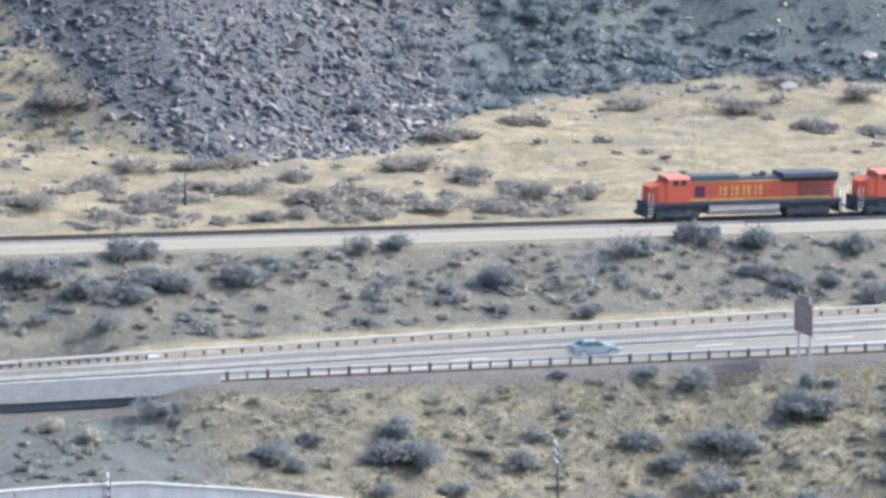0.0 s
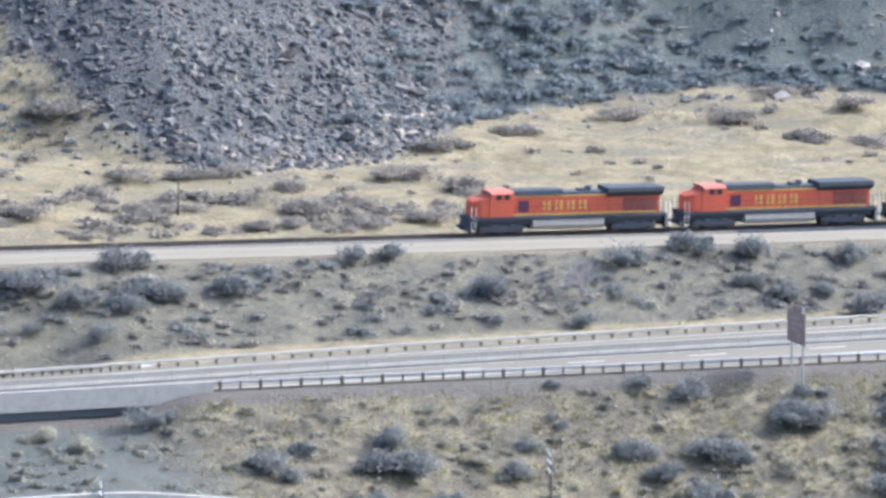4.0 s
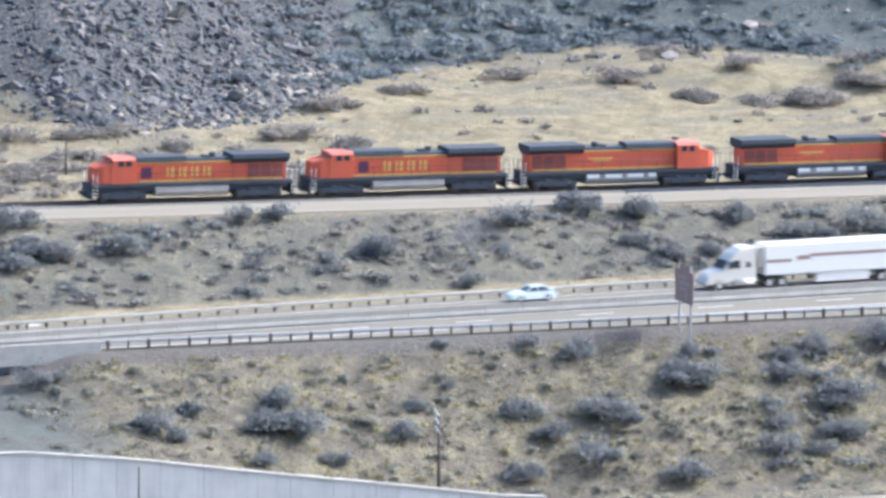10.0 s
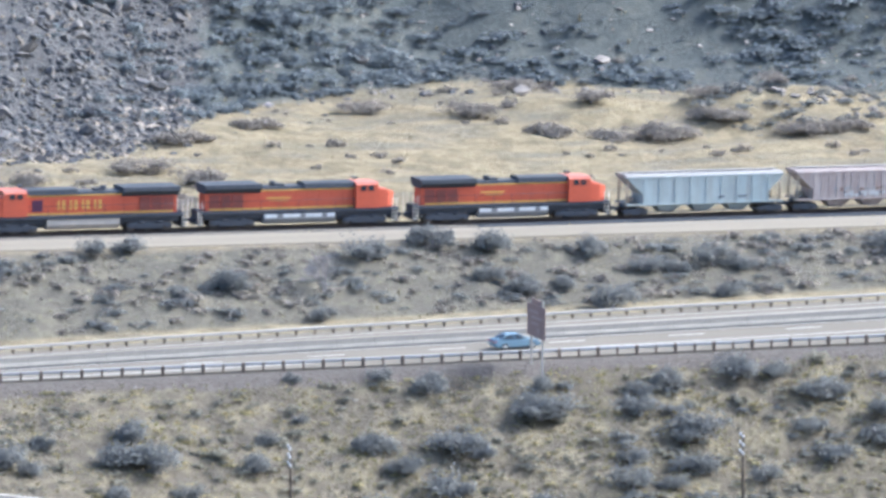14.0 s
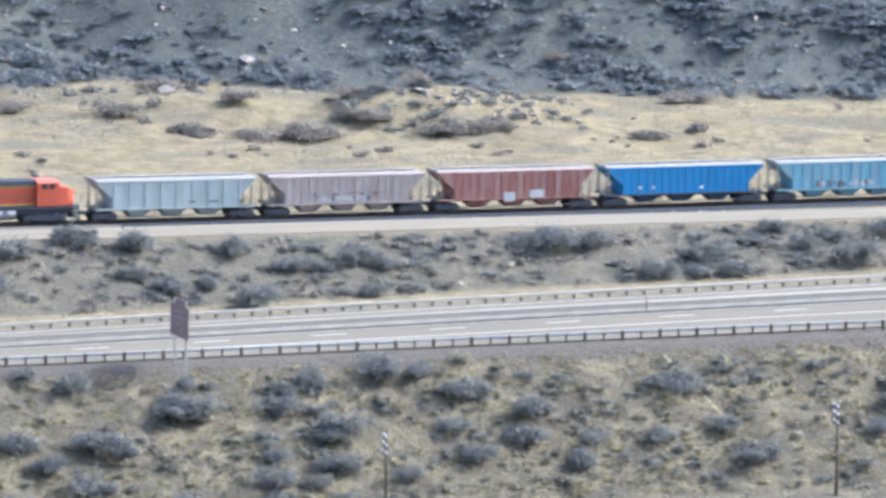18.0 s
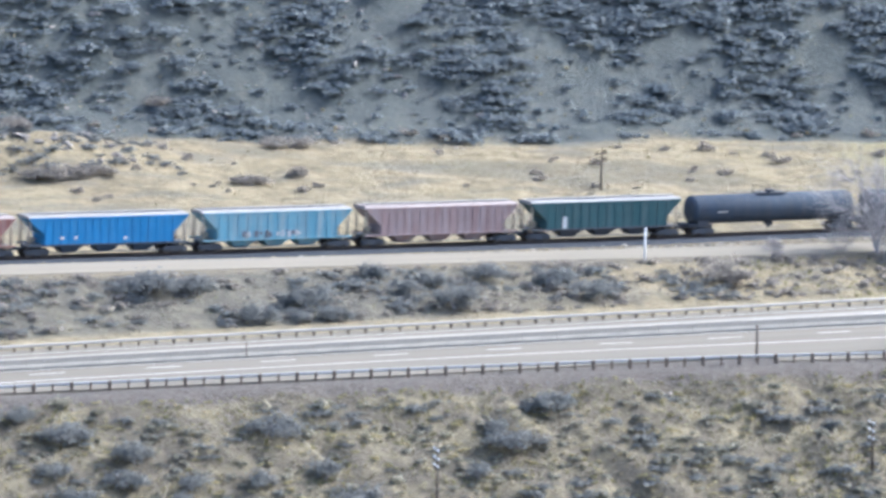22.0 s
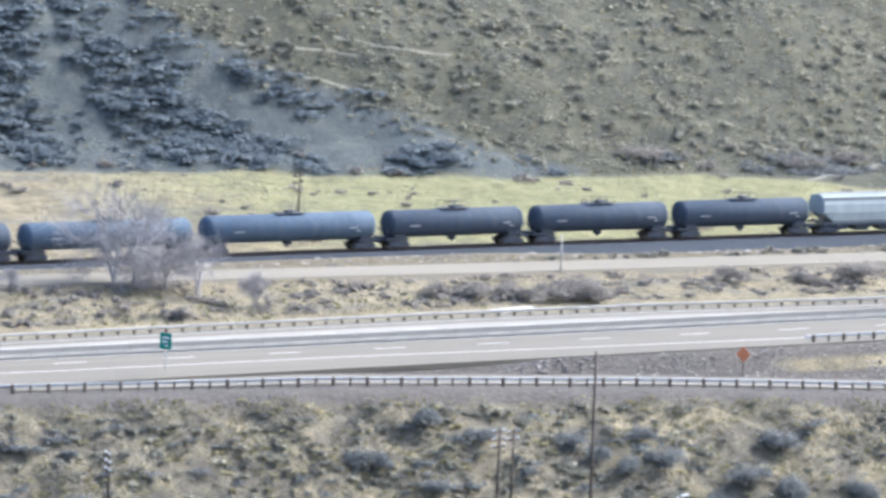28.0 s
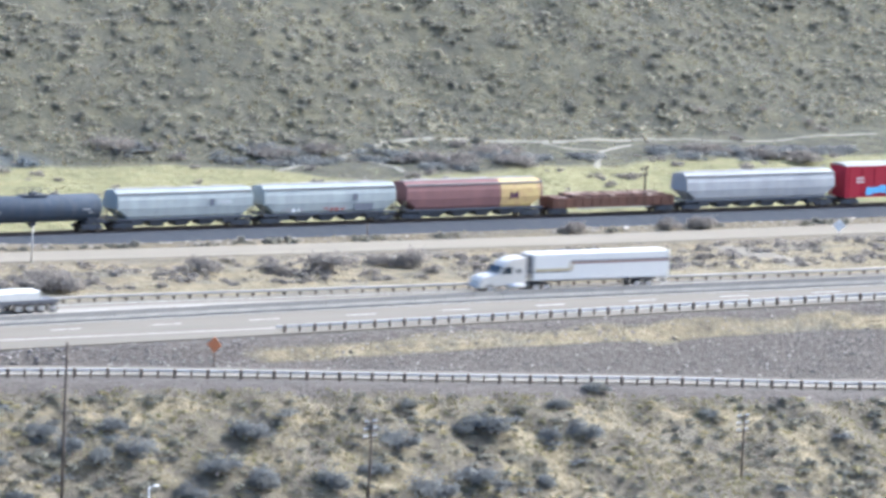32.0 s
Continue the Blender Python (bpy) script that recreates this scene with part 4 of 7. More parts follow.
scatter("hill_thickets", inside(385, 515, lambda x: hill_y(x) + 4, lambda x: hill_y(x) + 60, 1100, (0.9, 2.3), lambda x, y: (x > 415 or RNG.uniform() < 0.3) and in_scrub(x, y)), BUSH_SMALL, F_HAZE, "dense brush thickets on the upper hillside, tinted blue-grey for the haze", "sagebrush", np.random.default_rng(81), (0.38, 0.62))
scatter("hill_right_sagebrush", inside(430, 690, lambda x: hill_y(x) + 1, lambda x: hill_y(x) + 65, 1500, (0.5, 1.2), lambda x, y: past_scrub(x, y) and clumped(18, 40, -0.02)(x, y)), BUSH_TINY, F_GREY, "evenly scattered grey-green sagebrush on the hillside", "sagebrush", RNG)
scatter("hill_right_pale_brush", inside(430, 690, lambda x: hill_y(x) + 1, lambda x: hill_y(x) + 65, 6500, (0.35, 0.8), lambda x, y: past_scrub(x, y) and clumped(16, 63, -0.25)(x, y)), BUSH_TINY, F_PALE, "pale dry brush on the hillside", "brush", RNG)
scatter("field_left_brush", inside(195, 285, lambda x: TRACK_Y + 7 + 0 * x, lambda x: TRACK_Y + 27 + 0 * x, 240, (0.7, 2.3), clumped(13, 45, -0.02)), BUSH_SMALL, F_BROWN, "grey-brown brush on the flat behind the track", "brush", RNG, (0.35, 0.6))
scatter("knoll_brush", inside(342, 369, lambda x: 788 + 0 * x, lambda x: 802 + 0 * x, 110, (0.4, 1.5), clumped(8, 46, -0.04)), BUSH_SMALL, F_DARK, "blue-grey brush on the flank of a knoll", "brush", RNG, (0.5, 0.8))
# blue-toned bushes stand in for the shade beside the talus
scatter("hill_corner_brush", inside(274, 322, lambda x: hill_y(x) - 1, lambda x: hill_y(x) + 34, 330, (0.7, 2.1), off_talus), BUSH_SMALL, F_HAZE, "haze-tinted sagebrush filling the shaded corner beside the talus", "sagebrush", RNG, (0.6, 0.9))
# thickets between the paths at the foot of the hill: centre, half widths, bushes
THICKETS = [(549, 789.3, 9, 3.6, 60), (564, 788, 3.5, 4.5, 26), (579, 785, 5, 5, 36), (528.5, 792.4, 3.5, 2, 14), (604, 785, 3, 4.5, 20), (613, 783.5, 6, 4, 34), (567, 779.5, 4, 1.8, 12), (590, 783, 2, 2, 8), (625, 785, 7, 3.5, 36)]
for tx, ty, rx, ry, count in THICKETS:
    spots = []
    while len(spots) < count:
        u, v = RNG.uniform(-1, 1, 2)
        if u * u + v * v < 1:
            spots.append((tx + rx * float(u), ty + ry * float(v), float(RNG.uniform(0.7, 1.7))))
    scatter("foot_thicket", spots, BUSH_SMALL, F_DARK, "dark blue-grey thicket at the foot of the hill", "brush", RNG, (0.35, 0.6))
scatter("lower_pale_brush", inside(250, 640, lambda x: base_y(x) - 6.4, lambda x: base_y(x) + 0.5, 700, (0.25, 0.8)), BUSH_TINY, F_PALE, "pale dry weeds along the foot of the slope", "brush", RNG)
scatter("trackside_brush", inside(470, 640, lambda x: LANE_Y + 4.2 + 0 * x, lambda x: TRACK_Y - 5 + 0 * x, 150, (0.3, 0.9), clumped(9, 41, 0.0)), BUSH_TINY, F_GREY, "low grey brush between frontage road and track", "brush", RNG)


def build_talus():
    root = empty("talus", None, "slope of broken dark basalt blocks with some tan faces", "rocks")
    meshes = [mesh_of("stone", v, f, M_ROCK) for v, f in STONES]
    for x, y, s in inside(232, 302, lambda x: hill_y(x) - 4, lambda x: hill_y(x) + 24, 290, (0.45, 1.05), on_talus):
        ob = again("stone", meshes[int(RNG.integers(0, 12))], root, x, y, height(x, y) + 0.1 * s, float(RNG.uniform(0, 360)), float(RNG.uniform(-40, 40)), float(RNG.uniform(-30, 30)))
        ob.scale = (s, s, s)
    spots = inside(226, 306, lambda x: hill_y(x) - 5, lambda x: hill_y(x) + 55, 14000, (0.1, 0.56), on_talus)
    rest = scatter("rubble", spots, STONES, M_ROCK_FINE, "", "", RNG, (0.6, 1.1))
    rest.parent = root
    spots = inside(200, 340, lambda x: hill_y(x) - 12, lambda x: hill_y(x) + 20, 260, (0.25, 0.7))
    scatter("loose_stones", spots, STONES, M_ROCK_FINE, "loose grey stones below the talus", "rocks", RNG)
    spots = inside(252, 292, lambda x: hill_y(x) - 5, lambda x: hill_y(x) + 6, 420, (0.3, 0.85), on_talus)
    scatter("talus_foot_stones", spots, STONES, M_TANROCK, "tan and grey broken blocks along the foot of the talus", "rocks", RNG, (0.6, 1.1))
    spots = inside(296, 420, lambda x: hill_y(x) - 4, lambda x: hill_y(x) + 26, 330, (0.15, 0.6), clumped(11, 71, 0.02))
    scatter("hill_stones", spots, STONES, M_RUBBLE, "pale grey stones strewn over the hillside", "rocks", RNG)
    spots = inside(440, 650, lambda x: np.minimum(near_rail_y(x) + 7.5, near_edge_y(x) - 2), lambda x: near_edge_y(x) - 1.0, 2600, (0.08, 0.3))
    scatter("slope_rubble", spots, STONES, M_RUBBLE, "grey-brown rubble on the slope below the highway", "rocks", RNG)
    spots = inside(196, 640, lambda x: near_rail_y(x) - 9, lambda x: near_rail_y(x) - 2.5, 500, (0.1, 0.3))
    scatter("verge_stones", spots, STONES, M_RUBBLE, "small stones along the guard rail", "rocks", RNG)
    spots = inside(196, 640, lambda x: TRACK_Y - 5.6 + 0 * x, lambda x: TRACK_Y - 2.7 + 0 * x, 1100, (0.15, 0.5))
    scatter("trackside_stones", spots, STONES, M_RUBBLE_PALE, "pale stones and gravel heaps beside the track", "rocks", RNG, (0.4, 0.7))
    meshes = [mesh_of("boulder", v, f, M_RUBBLE) for v, f in STONES[:4]]
    for x, y, s in inside(310, 350, lambda x: hill_y(x) - 8, lambda x: hill_y(x) + 8, 34, (0.35, 0.95)):
        ob = new("boulder", meshes[int(RNG.integers(0, 4))])
        ob.matrix_basis = pose(x, y, height(x, y) + 0.15 * s, 0, 0, float(RNG.uniform(0, 360))) @ Matrix.Diagonal((s, s, s, 1))
        tagged(ob, "pale grey boulder lying on the hillside", "boulder", "boulders on the hillside")


    for x, y, s in inside(350, 366, lambda x: 791 + 0 * x, lambda x: 800 + 0 * x, 26, (0.3, 0.8)):
        ob = new("boulder", meshes[int(RNG.integers(0, 4))])
        ob.matrix_basis = pose(x, y, height(x, y) + 0.15 * s, 0, 0, float(RNG.uniform(0, 360))) @ Matrix.Diagonal((s, s, s, 1))
        tagged(ob, "pale grey boulder on the flank of a knoll", "boulder", "boulders on the knoll")


def island_rock(name, dark, mid, light):
    m, nt, b = shader(name, 0.9)
    g = nt.nodes.new("ShaderNodeNewGeometry")
    c = ramp(nt, g.outputs["Random Per Island"], [(0.0, dark), (0.7, mid), (1.0, light)])
    n = ramp(nt, noise_tex(nt, 1.6, 5), [(0.3, (0.7, 0.7, 0.7)), (0.7, (1.25, 1.22, 1.18))])
    nt.links.new(mix(nt, 1.0, c, n, "MULTIPLY"), b.inputs["Base Color"])
    return m


M_ROCK_FINE = island_rock("broken_basalt", (0.04, 0.044, 0.052), (0.072, 0.075, 0.083), (0.2, 0.17, 0.135))
M_TANROCK = island_rock("tan_basalt", (0.08, 0.078, 0.078), (0.17, 0.15, 0.13), (0.36, 0.30, 0.24))
M_RUBBLE = island_rock("rubble_stone", (0.17, 0.152, 0.14), (0.225, 0.203, 0.186), (0.42, 0.38, 0.345))
M_RUBBLE_PALE = island_rock("pale_gravel", (0.245, 0.224, 0.190), (0.313, 0.286, 0.245), (0.394, 0.367, 0.320))
build_talus()


# ---- bare trees ----
def bare_tree(name, x, y, tall, spreadout, seed, label, twigs=5):
    rng = np.random.default_rng(seed)
    root = empty(name, pose(x, y, height(x, y) - 0.1), label, "tree", "bare trees by the frontage road")
    trunk, crown = bmesh.new(), bmesh.new()

    def grow(p, d, length, r, level, bm):
        q = p + d * length
        tube(bm, p, q, r, 6 if level < 2 else 3, r * 0.62, caps=False)
        if level >= 5:
            return
        n = 3 if level < 2 else (twigs if level < 4 else 3)
        for _ in range(n):
            t = rng.uniform(0.35, 1.0)
            s = p + d * length * t
            v = Vector(rng.normal(size=3)) * spreadout
            nd = (d + v + Vector((-0.12, 0, 0.12))).normalized()
            grow(s, nd, length * rng.uniform(0.6, 0.9), max(r * 0.55, 0.008), level + 1, crown)

    base = Vector((0, 0, 0))
    for k in range(3):
        lean = Vector((rng.uniform(-0.3, 0.3), rng.uniform(-0.2, 0.2), 1)).normalized()
        grow(base + Vector((rng.uniform(-0.25, 0.25), rng.uniform(-0.2, 0.2), 0)), lean, tall * 0.34, tall * 0.014, 0, trunk)
    part("trunk", trunk, M_BARK, root)
    part("crown", crown, M_BARK, root, "leafless grey branches and twigs")
    return root


bare_tree("bare_tree", 422.6, 733.8, 14.2, 0.85, 5, "tall leafless cottonwood with grey spreading twigs")
bare_tree("bare_tree", 424.8, 733.2, 11.0, 0.8, 15, "tall leafless cottonwood with grey spreading twigs")
bare_tree("bare_tree", 427.5, 731.3, 8.5, 0.75, 6, "leafless grey sapling among brush")
bare_tree("bare_tree", 430.0, 728.8, 8.5, 0.7, 7, "leafless grey sapling among brush")
bare_tree("bare_tree", 434.4, 724.2, 4.6, 0.5, 9, "small leafless tree on the bank")
bare_tree("bare_tree", 409.5, 733.0, 2.8, 0.6, 10, "small leafless shrub tree beside the road", 4)
bare_tree("bare_tree", 273.0, 722.5, 4.0, 0.4, 12, "pale leafless shrub tree on the bank", 4)


# ---- paths ----
def drape(name, way, width, material, label, category, lift=0.05):
    """A strip laid over the ground along a way of x, y points."""
    bm = bmesh.new()
    pts = []
    for (ax, ay), (bx, by) in zip(way, way[1:]):
        n = max(2, int(math.hypot(bx - ax, by - ay) / 0.7))
        pts += [Vector((ax + (bx - ax) * k / n, ay + (by - ay) * k / n, 0)) for k in range(n)]
    rows = []
    for k, p in enumerate(pts):
        d = (pts[min(k + 1, len(pts) - 1)] - pts[max(k - 1, 0)]).normalized()
        side = Vector((-d.y, d.x, 0)) * width * (0.42 + 0.16 * math.sin(k * 1.7) * math.sin(k * 0.43))
        row = []
        for s in (-1, -0.33, 0.33, 1):
            q = p + side * s
            row.append(bm.verts.new((q.x, q.y, height(q.x, q.y) + (lift if abs(s) < 1 else -0.02))))
        rows.append(row)
    for r, s in zip(rows, rows[1:]):
        for i in range(3):
            bm.faces.new((r[i], r[i + 1], s[i + 1], s[i])).smooth = True
    bmesh.ops.recalc_face_normals(bm, faces=list(bm.faces))
    return tagged(part(name, bm, material), label, category, kind="structure")


M_PATH = plain("bare_path_soil", (0.225, 0.205, 0.16), 0.95, wear=0.5, dirt=(0.165, 0.15, 0.115))
M_TRAIL = plain("trodden_grass", (0.216, 0.196, 0.144), 0.95, wear=0.5, dirt=(0.152, 0.140, 0.100))
drape("footpath_1", [(543.3, 781.7), (553.6, 788.5), (560.2, 790.8), (560.7, 784.6), (559.6, 778.4)], 1.1, M_PATH, "narrow pale footpath worn into the hillside", "path")
drape("footpath_2", [(560.2, 790.8), (567.9, 793.7), (574.1, 794.2), (584.4, 794.3), (592.3, 793.5), (607.9, 794.7), (619.0, 791.9), (633.4, 793.2), (643.3, 793.2)], 1.1, M_PATH, "narrow pale footpath worn into the hillside", "path")
drape("footpath_3", [(590.6, 793.4), (591.9, 790.6), (595.5, 787.9), (586.9, 777.5)], 1.1, M_PATH, "narrow pale footpath worn into the hillside", "path")
drape("footpath_4", [(595.5, 787.9), (603.7, 792.5)], 1.1, M_PATH, "narrow pale footpath worn into the hillside", "path")
drape("footpath_5", [(484.9, 815.3), (490.9, 813.8), (496.5, 812.8), (501.1, 810.2)], 0.5, M_TRAIL, "narrow pale footpath worn into the hillside", "path")
drape("footpath_6", [(484.4, 813.1), (490.0, 810.8), (494.7, 808.3), (499.3, 805.7)], 0.5, M_TRAIL, "narrow pale footpath worn into the hillside", "path")
drape("footpath_7", [(497.5, 814.6), (503.3, 811.3), (512.6, 809.8)], 0.5, M_TRAIL, "narrow pale footpath worn into the hillside", "path")
drape("footpath_8", [(328.4, 684.5), (329.3, 680.3), (330.2, 675.9), (331.5, 672.4)], 0.45, plain("straw_lip", (0.31, 0.265, 0.175), 0.95, wear=0.5, dirt=(0.2, 0.175, 0.12)), "pale eroded lip of a gully down the slope", "path")
# white streak behind the rail: a pale patch plus the rail's painted reflection
M_PALESTREAK = plain("pale_streak", (0.50, 0.48, 0.45), 0.9, wear=0.6, scale=0.7, dirt=(0.3, 0.28, 0.25), fine=5.0)
drape("rail_glare_patch", [(458.8, 716.7), (461.8, 717.0), (464.8, 717.2)], 1.5, M_PALESTREAK, "pale patch that also paints the guard rail's bright reflection", "gravel", 0.3)
drape("road_link", [(570.3, 731.7), (570.6, 725.8), (568.2, 715.5), (567.1, 711.0)], 6.0, M_ROAD2, "short gravel link between frontage road and highway", "road", 0.06)


# ---- poles and signs ----
M_WHITE = plain("white_paint", (0.78, 0.78, 0.77), 0.5, wear=0.2, dirt=(0.4, 0.38, 0.35))
M_BROWN = plain("brown_sign_paint", (0.30, 0.205, 0.185), 0.5, wear=0.2)
M_GREEN = plain("green_sign_paint", (0.0, 0.22, 0.16), 0.45, wear=0.1)
M_SIGNORANGE = plain("orange_sign_paint", (0.62, 0.22, 0.09), 0.5, wear=0.1)
M_GLASSWARE = plain("pale_insulators", (0.72, 0.74, 0.76), 0.25, wear=0.1)


def utility_pole(x, y, tall, arms, label, lean=0.0, white=True, thick=0.15, z=None, turn=75):
    root = empty("utility_pole", pose(x, y, (height(x, y) if z is None else z) - 0.5, 0, 0, turn) @ pose(0, 0, 0, 0, lean, 0), label, "utility pole", "pole line along the slope")
    bm = bmesh.new()
    tube(bm, (0, 0, 0), (0, 0, tall + 0.5), thick, 10, thick * 0.62)
    part("pole", bm, M_POLE, root)
    for k in range(arms):
        zz = tall + 0.1 - 0.75 * k
        bm = bmesh.new()
        box(bm, 0, 0.16, zz, 2.3, 0.11, 0.13)
        bevel(bm, 0.01)
        arm = part("crossarm", bm, M_POLE, root)
        for i in (-1.0, -0.55, 0.55, 1.0):
            bm = bmesh.new()
            tube(bm, (i, 0.16, zz + 0.06), (i, 0.16, zz + 0.2), 0.05, 6, 0.06)
            tube(bm, (i, 0.16, zz + 0.2), (i, 0.16, zz + 0.34), 0.1, 8, 0.05)
            part("insulator", bm, M_GLASSWARE if white else M_POLE, arm)
    return root


OLD = "weathered wooden utility pole with crossarms and pale insulators"
for x, y, tall, arms in ((206.5, 664.0, 8.4, 3), (248.5, 666.0, 6.8, 3), (291.6, 665.0, 7.3, 3), (335.1, 661.2, 8.6, 3), (384.1, 666.5, 5.2, 3), (424.6, 661.2, 8.9, 3), (426.1, 661.0, 8.9, 2), (467.4, 654.2, 9.3, 3), (515.3, 655.3, 6.6, 3)):
    utility_pole(x, y, tall, arms, OLD, 1.0, turn=75 if x < 400 else 20)
utility_pole(429.9, 652.6, 18.3, 0, "very tall plain dark wooden pole beside cabinets", 0.6, thick=0.19)
utility_pole(219.7, 663.2, 5.6, 0, "short dark wooden pole before the concrete wall", 0.3, thick=0.1)
for x, y, tall in ((245.9, 765.3, 3.4), (412.8, 777.1, 4.3), (468.9, 773.4, 4.4), (583.3, 763.0, 3.2)):
    utility_pole(x, y, tall, 0 if x < 300 else 2, "small old wooden pole with crossarms behind the track", 0.5, False, 0.12, turn=30)


def bar(bm, x, z, w, h, y=-0.03):
    box(bm, x, y, z, w, 0.012, h)


def highway_sign():
    root = empty("highway_sign", pose(280.4, 687.3, height(280.4, 687.3), 0, 0, -90), "large brown guide sign on two steel posts", "road sign")
    for off in (-1.35, 1.35):
        bm = bmesh.new()
        box(bm, off, 0.1, 3.1, 0.16, 0.2, 7.2)
        bevel(bm, 0.02)
        part("post", bm, M_GALV, root)
    bm = bmesh.new()
    box(bm, 0, 0, 4.65, 4.4, 0.06, 3.0)
    bevel(bm, 0.02)
    board = part("panel", bm, M_BROWN, root)
    bm = bmesh.new()
    box(bm, 0.1, 0, 6.42, 2.4, 0.06, 0.5)
    part("tab", bm, M_BROWN, root, "small brown exit tab")
    bm = bmesh.new()
    for x, z, w, h in ((-0.5, 5.5, 2.2, 0.26), (0.2, 4.95, 2.8, 0.26), (-0.2, 4.4, 1.8, 0.22), (0.5, 3.75, 0.35, 0.7), (0.75, 4.0, 0.3, 0.2)):
        bar(bm, x, z, w, h, -0.04)
    part("lettering", bm, plain("faded_lettering", (0.40, 0.31, 0.28), 0.6), board, "faded pale bars of unreadable lettering")
    return root


highway_sign()


def post_sign(name, x, y, tall, wide, high, material, label, turned=0, turn=-75, post=M_GALV, bars=(), z=None):
    root = empty(name, pose(x, y, height(x, y) if z is None else z, 0, 0, turn), label, "road sign")
    bm = bmesh.new()
    box(bm, 0, 0.06, tall / 2 - 0.2, 0.1, 0.1, tall + 0.4)
    part("post", bm, post, root)
    bm = bmesh.new()
    box(bm, 0, 0, tall - high / 2, wide, 0.03, high, Euler((0, radians(turned), 0)).to_matrix() if turned else None)
    panel = part("panel", bm, material, root)
    if bars:
        bm = bmesh.new()
        for bx, bz, w, h in bars:
            bar(bm, bx, tall - high / 2 + bz, w, h, -0.024)
        part("lettering", bm, M_WHITE, panel, "white bars of unreadable lettering")
    return root


post_sign("exit_sign", 403.7, 690.2, 4.1, 1.3, 1.6, M_GREEN, "green sign with white lettering at the ramp", 0, -60, M_GALV, ((0, 0.35, 0.8, 0.2), (-0.1, -0.05, 0.6, 0.2), (0.1, -0.45, 0.5, 0.14)))
post_sign("warning_sign", 468.4, 683.8, 2.9, 1.15, 1.15, M_SIGNORANGE, "orange diamond warning sign beside the ramp", 45, -60, M_WOODPOST)
post_sign("small_sign", 587.7, 731.5, 2.4, 1.1, 1.1, M_WHITE, "small pale sign at the road junction", 45, -40)


def lone_post(name, x, y, tall, r, material, label):
    root = empty(name, pose(x, y, height(x, y) - 0.3), label, "post")
    bm = bmesh.new()
    tube(bm, (0, 0, 0), (0, 0, tall + 0.3), r, 10, r * 0.85)
    part("shaft", bm, material, root)
    bm = bmesh.new()
    tube(bm, (0, 0, tall + 0.3), (0, 0, tall + 0.4), r * 1.4, 10, r * 1.2)
    part("cap", bm, material, root)
    return root


lone_post("wooden_post", 381.8, 685.6, 3.4, 0.13, M_WOODPOST, "brown wooden post beside the guard rail")
lone_post("white_post", 394.6, 732.8, 3.4, 0.12, M_WHITE, "white painted post beside the frontage road")
lone_post("grey_post", 478.4, 734.0, 3.9, 0.1, M_GALV, "thin grey post beside the frontage road")
lone_post("wooden_post", 527.7, 709.2, 3.4, 0.13, M_WOODPOST, "brown wooden post on the bank beside the highway")
lone_post("marker_post", 528.8, 742.6, 1.7, 0.08, M_WOODPOST, "short dark marker post beside the track")
lone_post("delineator", 335.0, float(median_y(335.0)) - 0.6, 1.5, 0.06, M_WOODPOST, "dark marker post at the median barrier")


def street_lamp():
    root = empty("street_lamp", pose(439.5, 651.8, height(439.5, 651.8) - 0.2), "pale slender lamp post with a short arm", "street lamp")
    bm = bmesh.new()
    tube(bm, (0, 0, 0), (0, 0, 4.3), 0.1, 10, 0.07)
    part("pole", bm, M_WHITE, root)
    bm = bmesh.new()
    tube(bm, (0, 0, 4.25), (0.75, 0, 4.4), 0.05, 8)
    part("arm", bm, M_WHITE, root)
    bm = bmesh.new()
    box(bm, 0.85, 0, 4.38, 0.6, 0.3, 0.16)
    bevel(bm, 0.04)
    part("lamp_head", bm, M_WHITE, root)
    return root


street_lamp()


def cabinet(name, x, y, w, d, h, material, label):
    root = empty(name, pose(x, y, height(x, y), 0, 0, -12), label, "equipment cabinet")
    bm = bmesh.new()
    box(bm, 0, 0, h / 2, w, d, h)
    bevel(bm, 0.03)
    part("body", bm, material, root)
    bm = bmesh.new()
    box(bm, 0, 0, h + 0.05, w + 0.16, d + 0.16, 0.1)
    bevel(bm, 0.02)
    part("roof", bm, M_GALV, root)
    for s in (-1, 1):
        bm = bmesh.new()
        box(bm, s * w * 0.24, -d / 2 - 0.015, h * 0.5, w * 0.42, 0.03, h * 0.8)
        door = part("door", bm, material, root)
        bm = bmesh.new()
        box(bm, s * w * 0.07, -d / 2 - 0.05, h * 0.5, 0.04, 0.05, 0.2)
        part("handle", bm, M_GALV, door)
    return root


cabinet("relay_cabinet", 432.4, 651.8, 1.6, 1.4, 2.3, plain("rusty_cabinet_paint", (0.20, 0.12, 0.10), 0.7), "rust-brown steel relay cabinet")
cabinet("signal_cabinet", 435.6, 651.4, 2.2, 1.4, 1.8, plain("cabinet_paint", (0.55, 0.55, 0.54), 0.5), "pale grey steel signal cabinet")


# ---- the train ----
M_ROOFDARK = plain("dark_green_black_roof", (0.046, 0.053, 0.066), 0.75, wear=0.3, dirt=(0.1, 0.1, 0.1))
M_STEPWHITE = plain("end_step_white", (0.66, 0.62, 0.55), 0.6, wear=0.3, dirt=(0.4, 0.37, 0.33))
M_YELLOW = plain("yellow_stripe_paint", (0.66, 0.39, 0.09), 0.5, wear=0.3)
M_TANKGREY = plain("fuel_tank_grey", (0.47, 0.43, 0.375), 0.6, wear=0.4, dirt=(0.24, 0.22, 0.2))
M_GLASS = plain("dark_window_glass", (0.03, 0.04, 0.05), 0.08, wear=0.0)
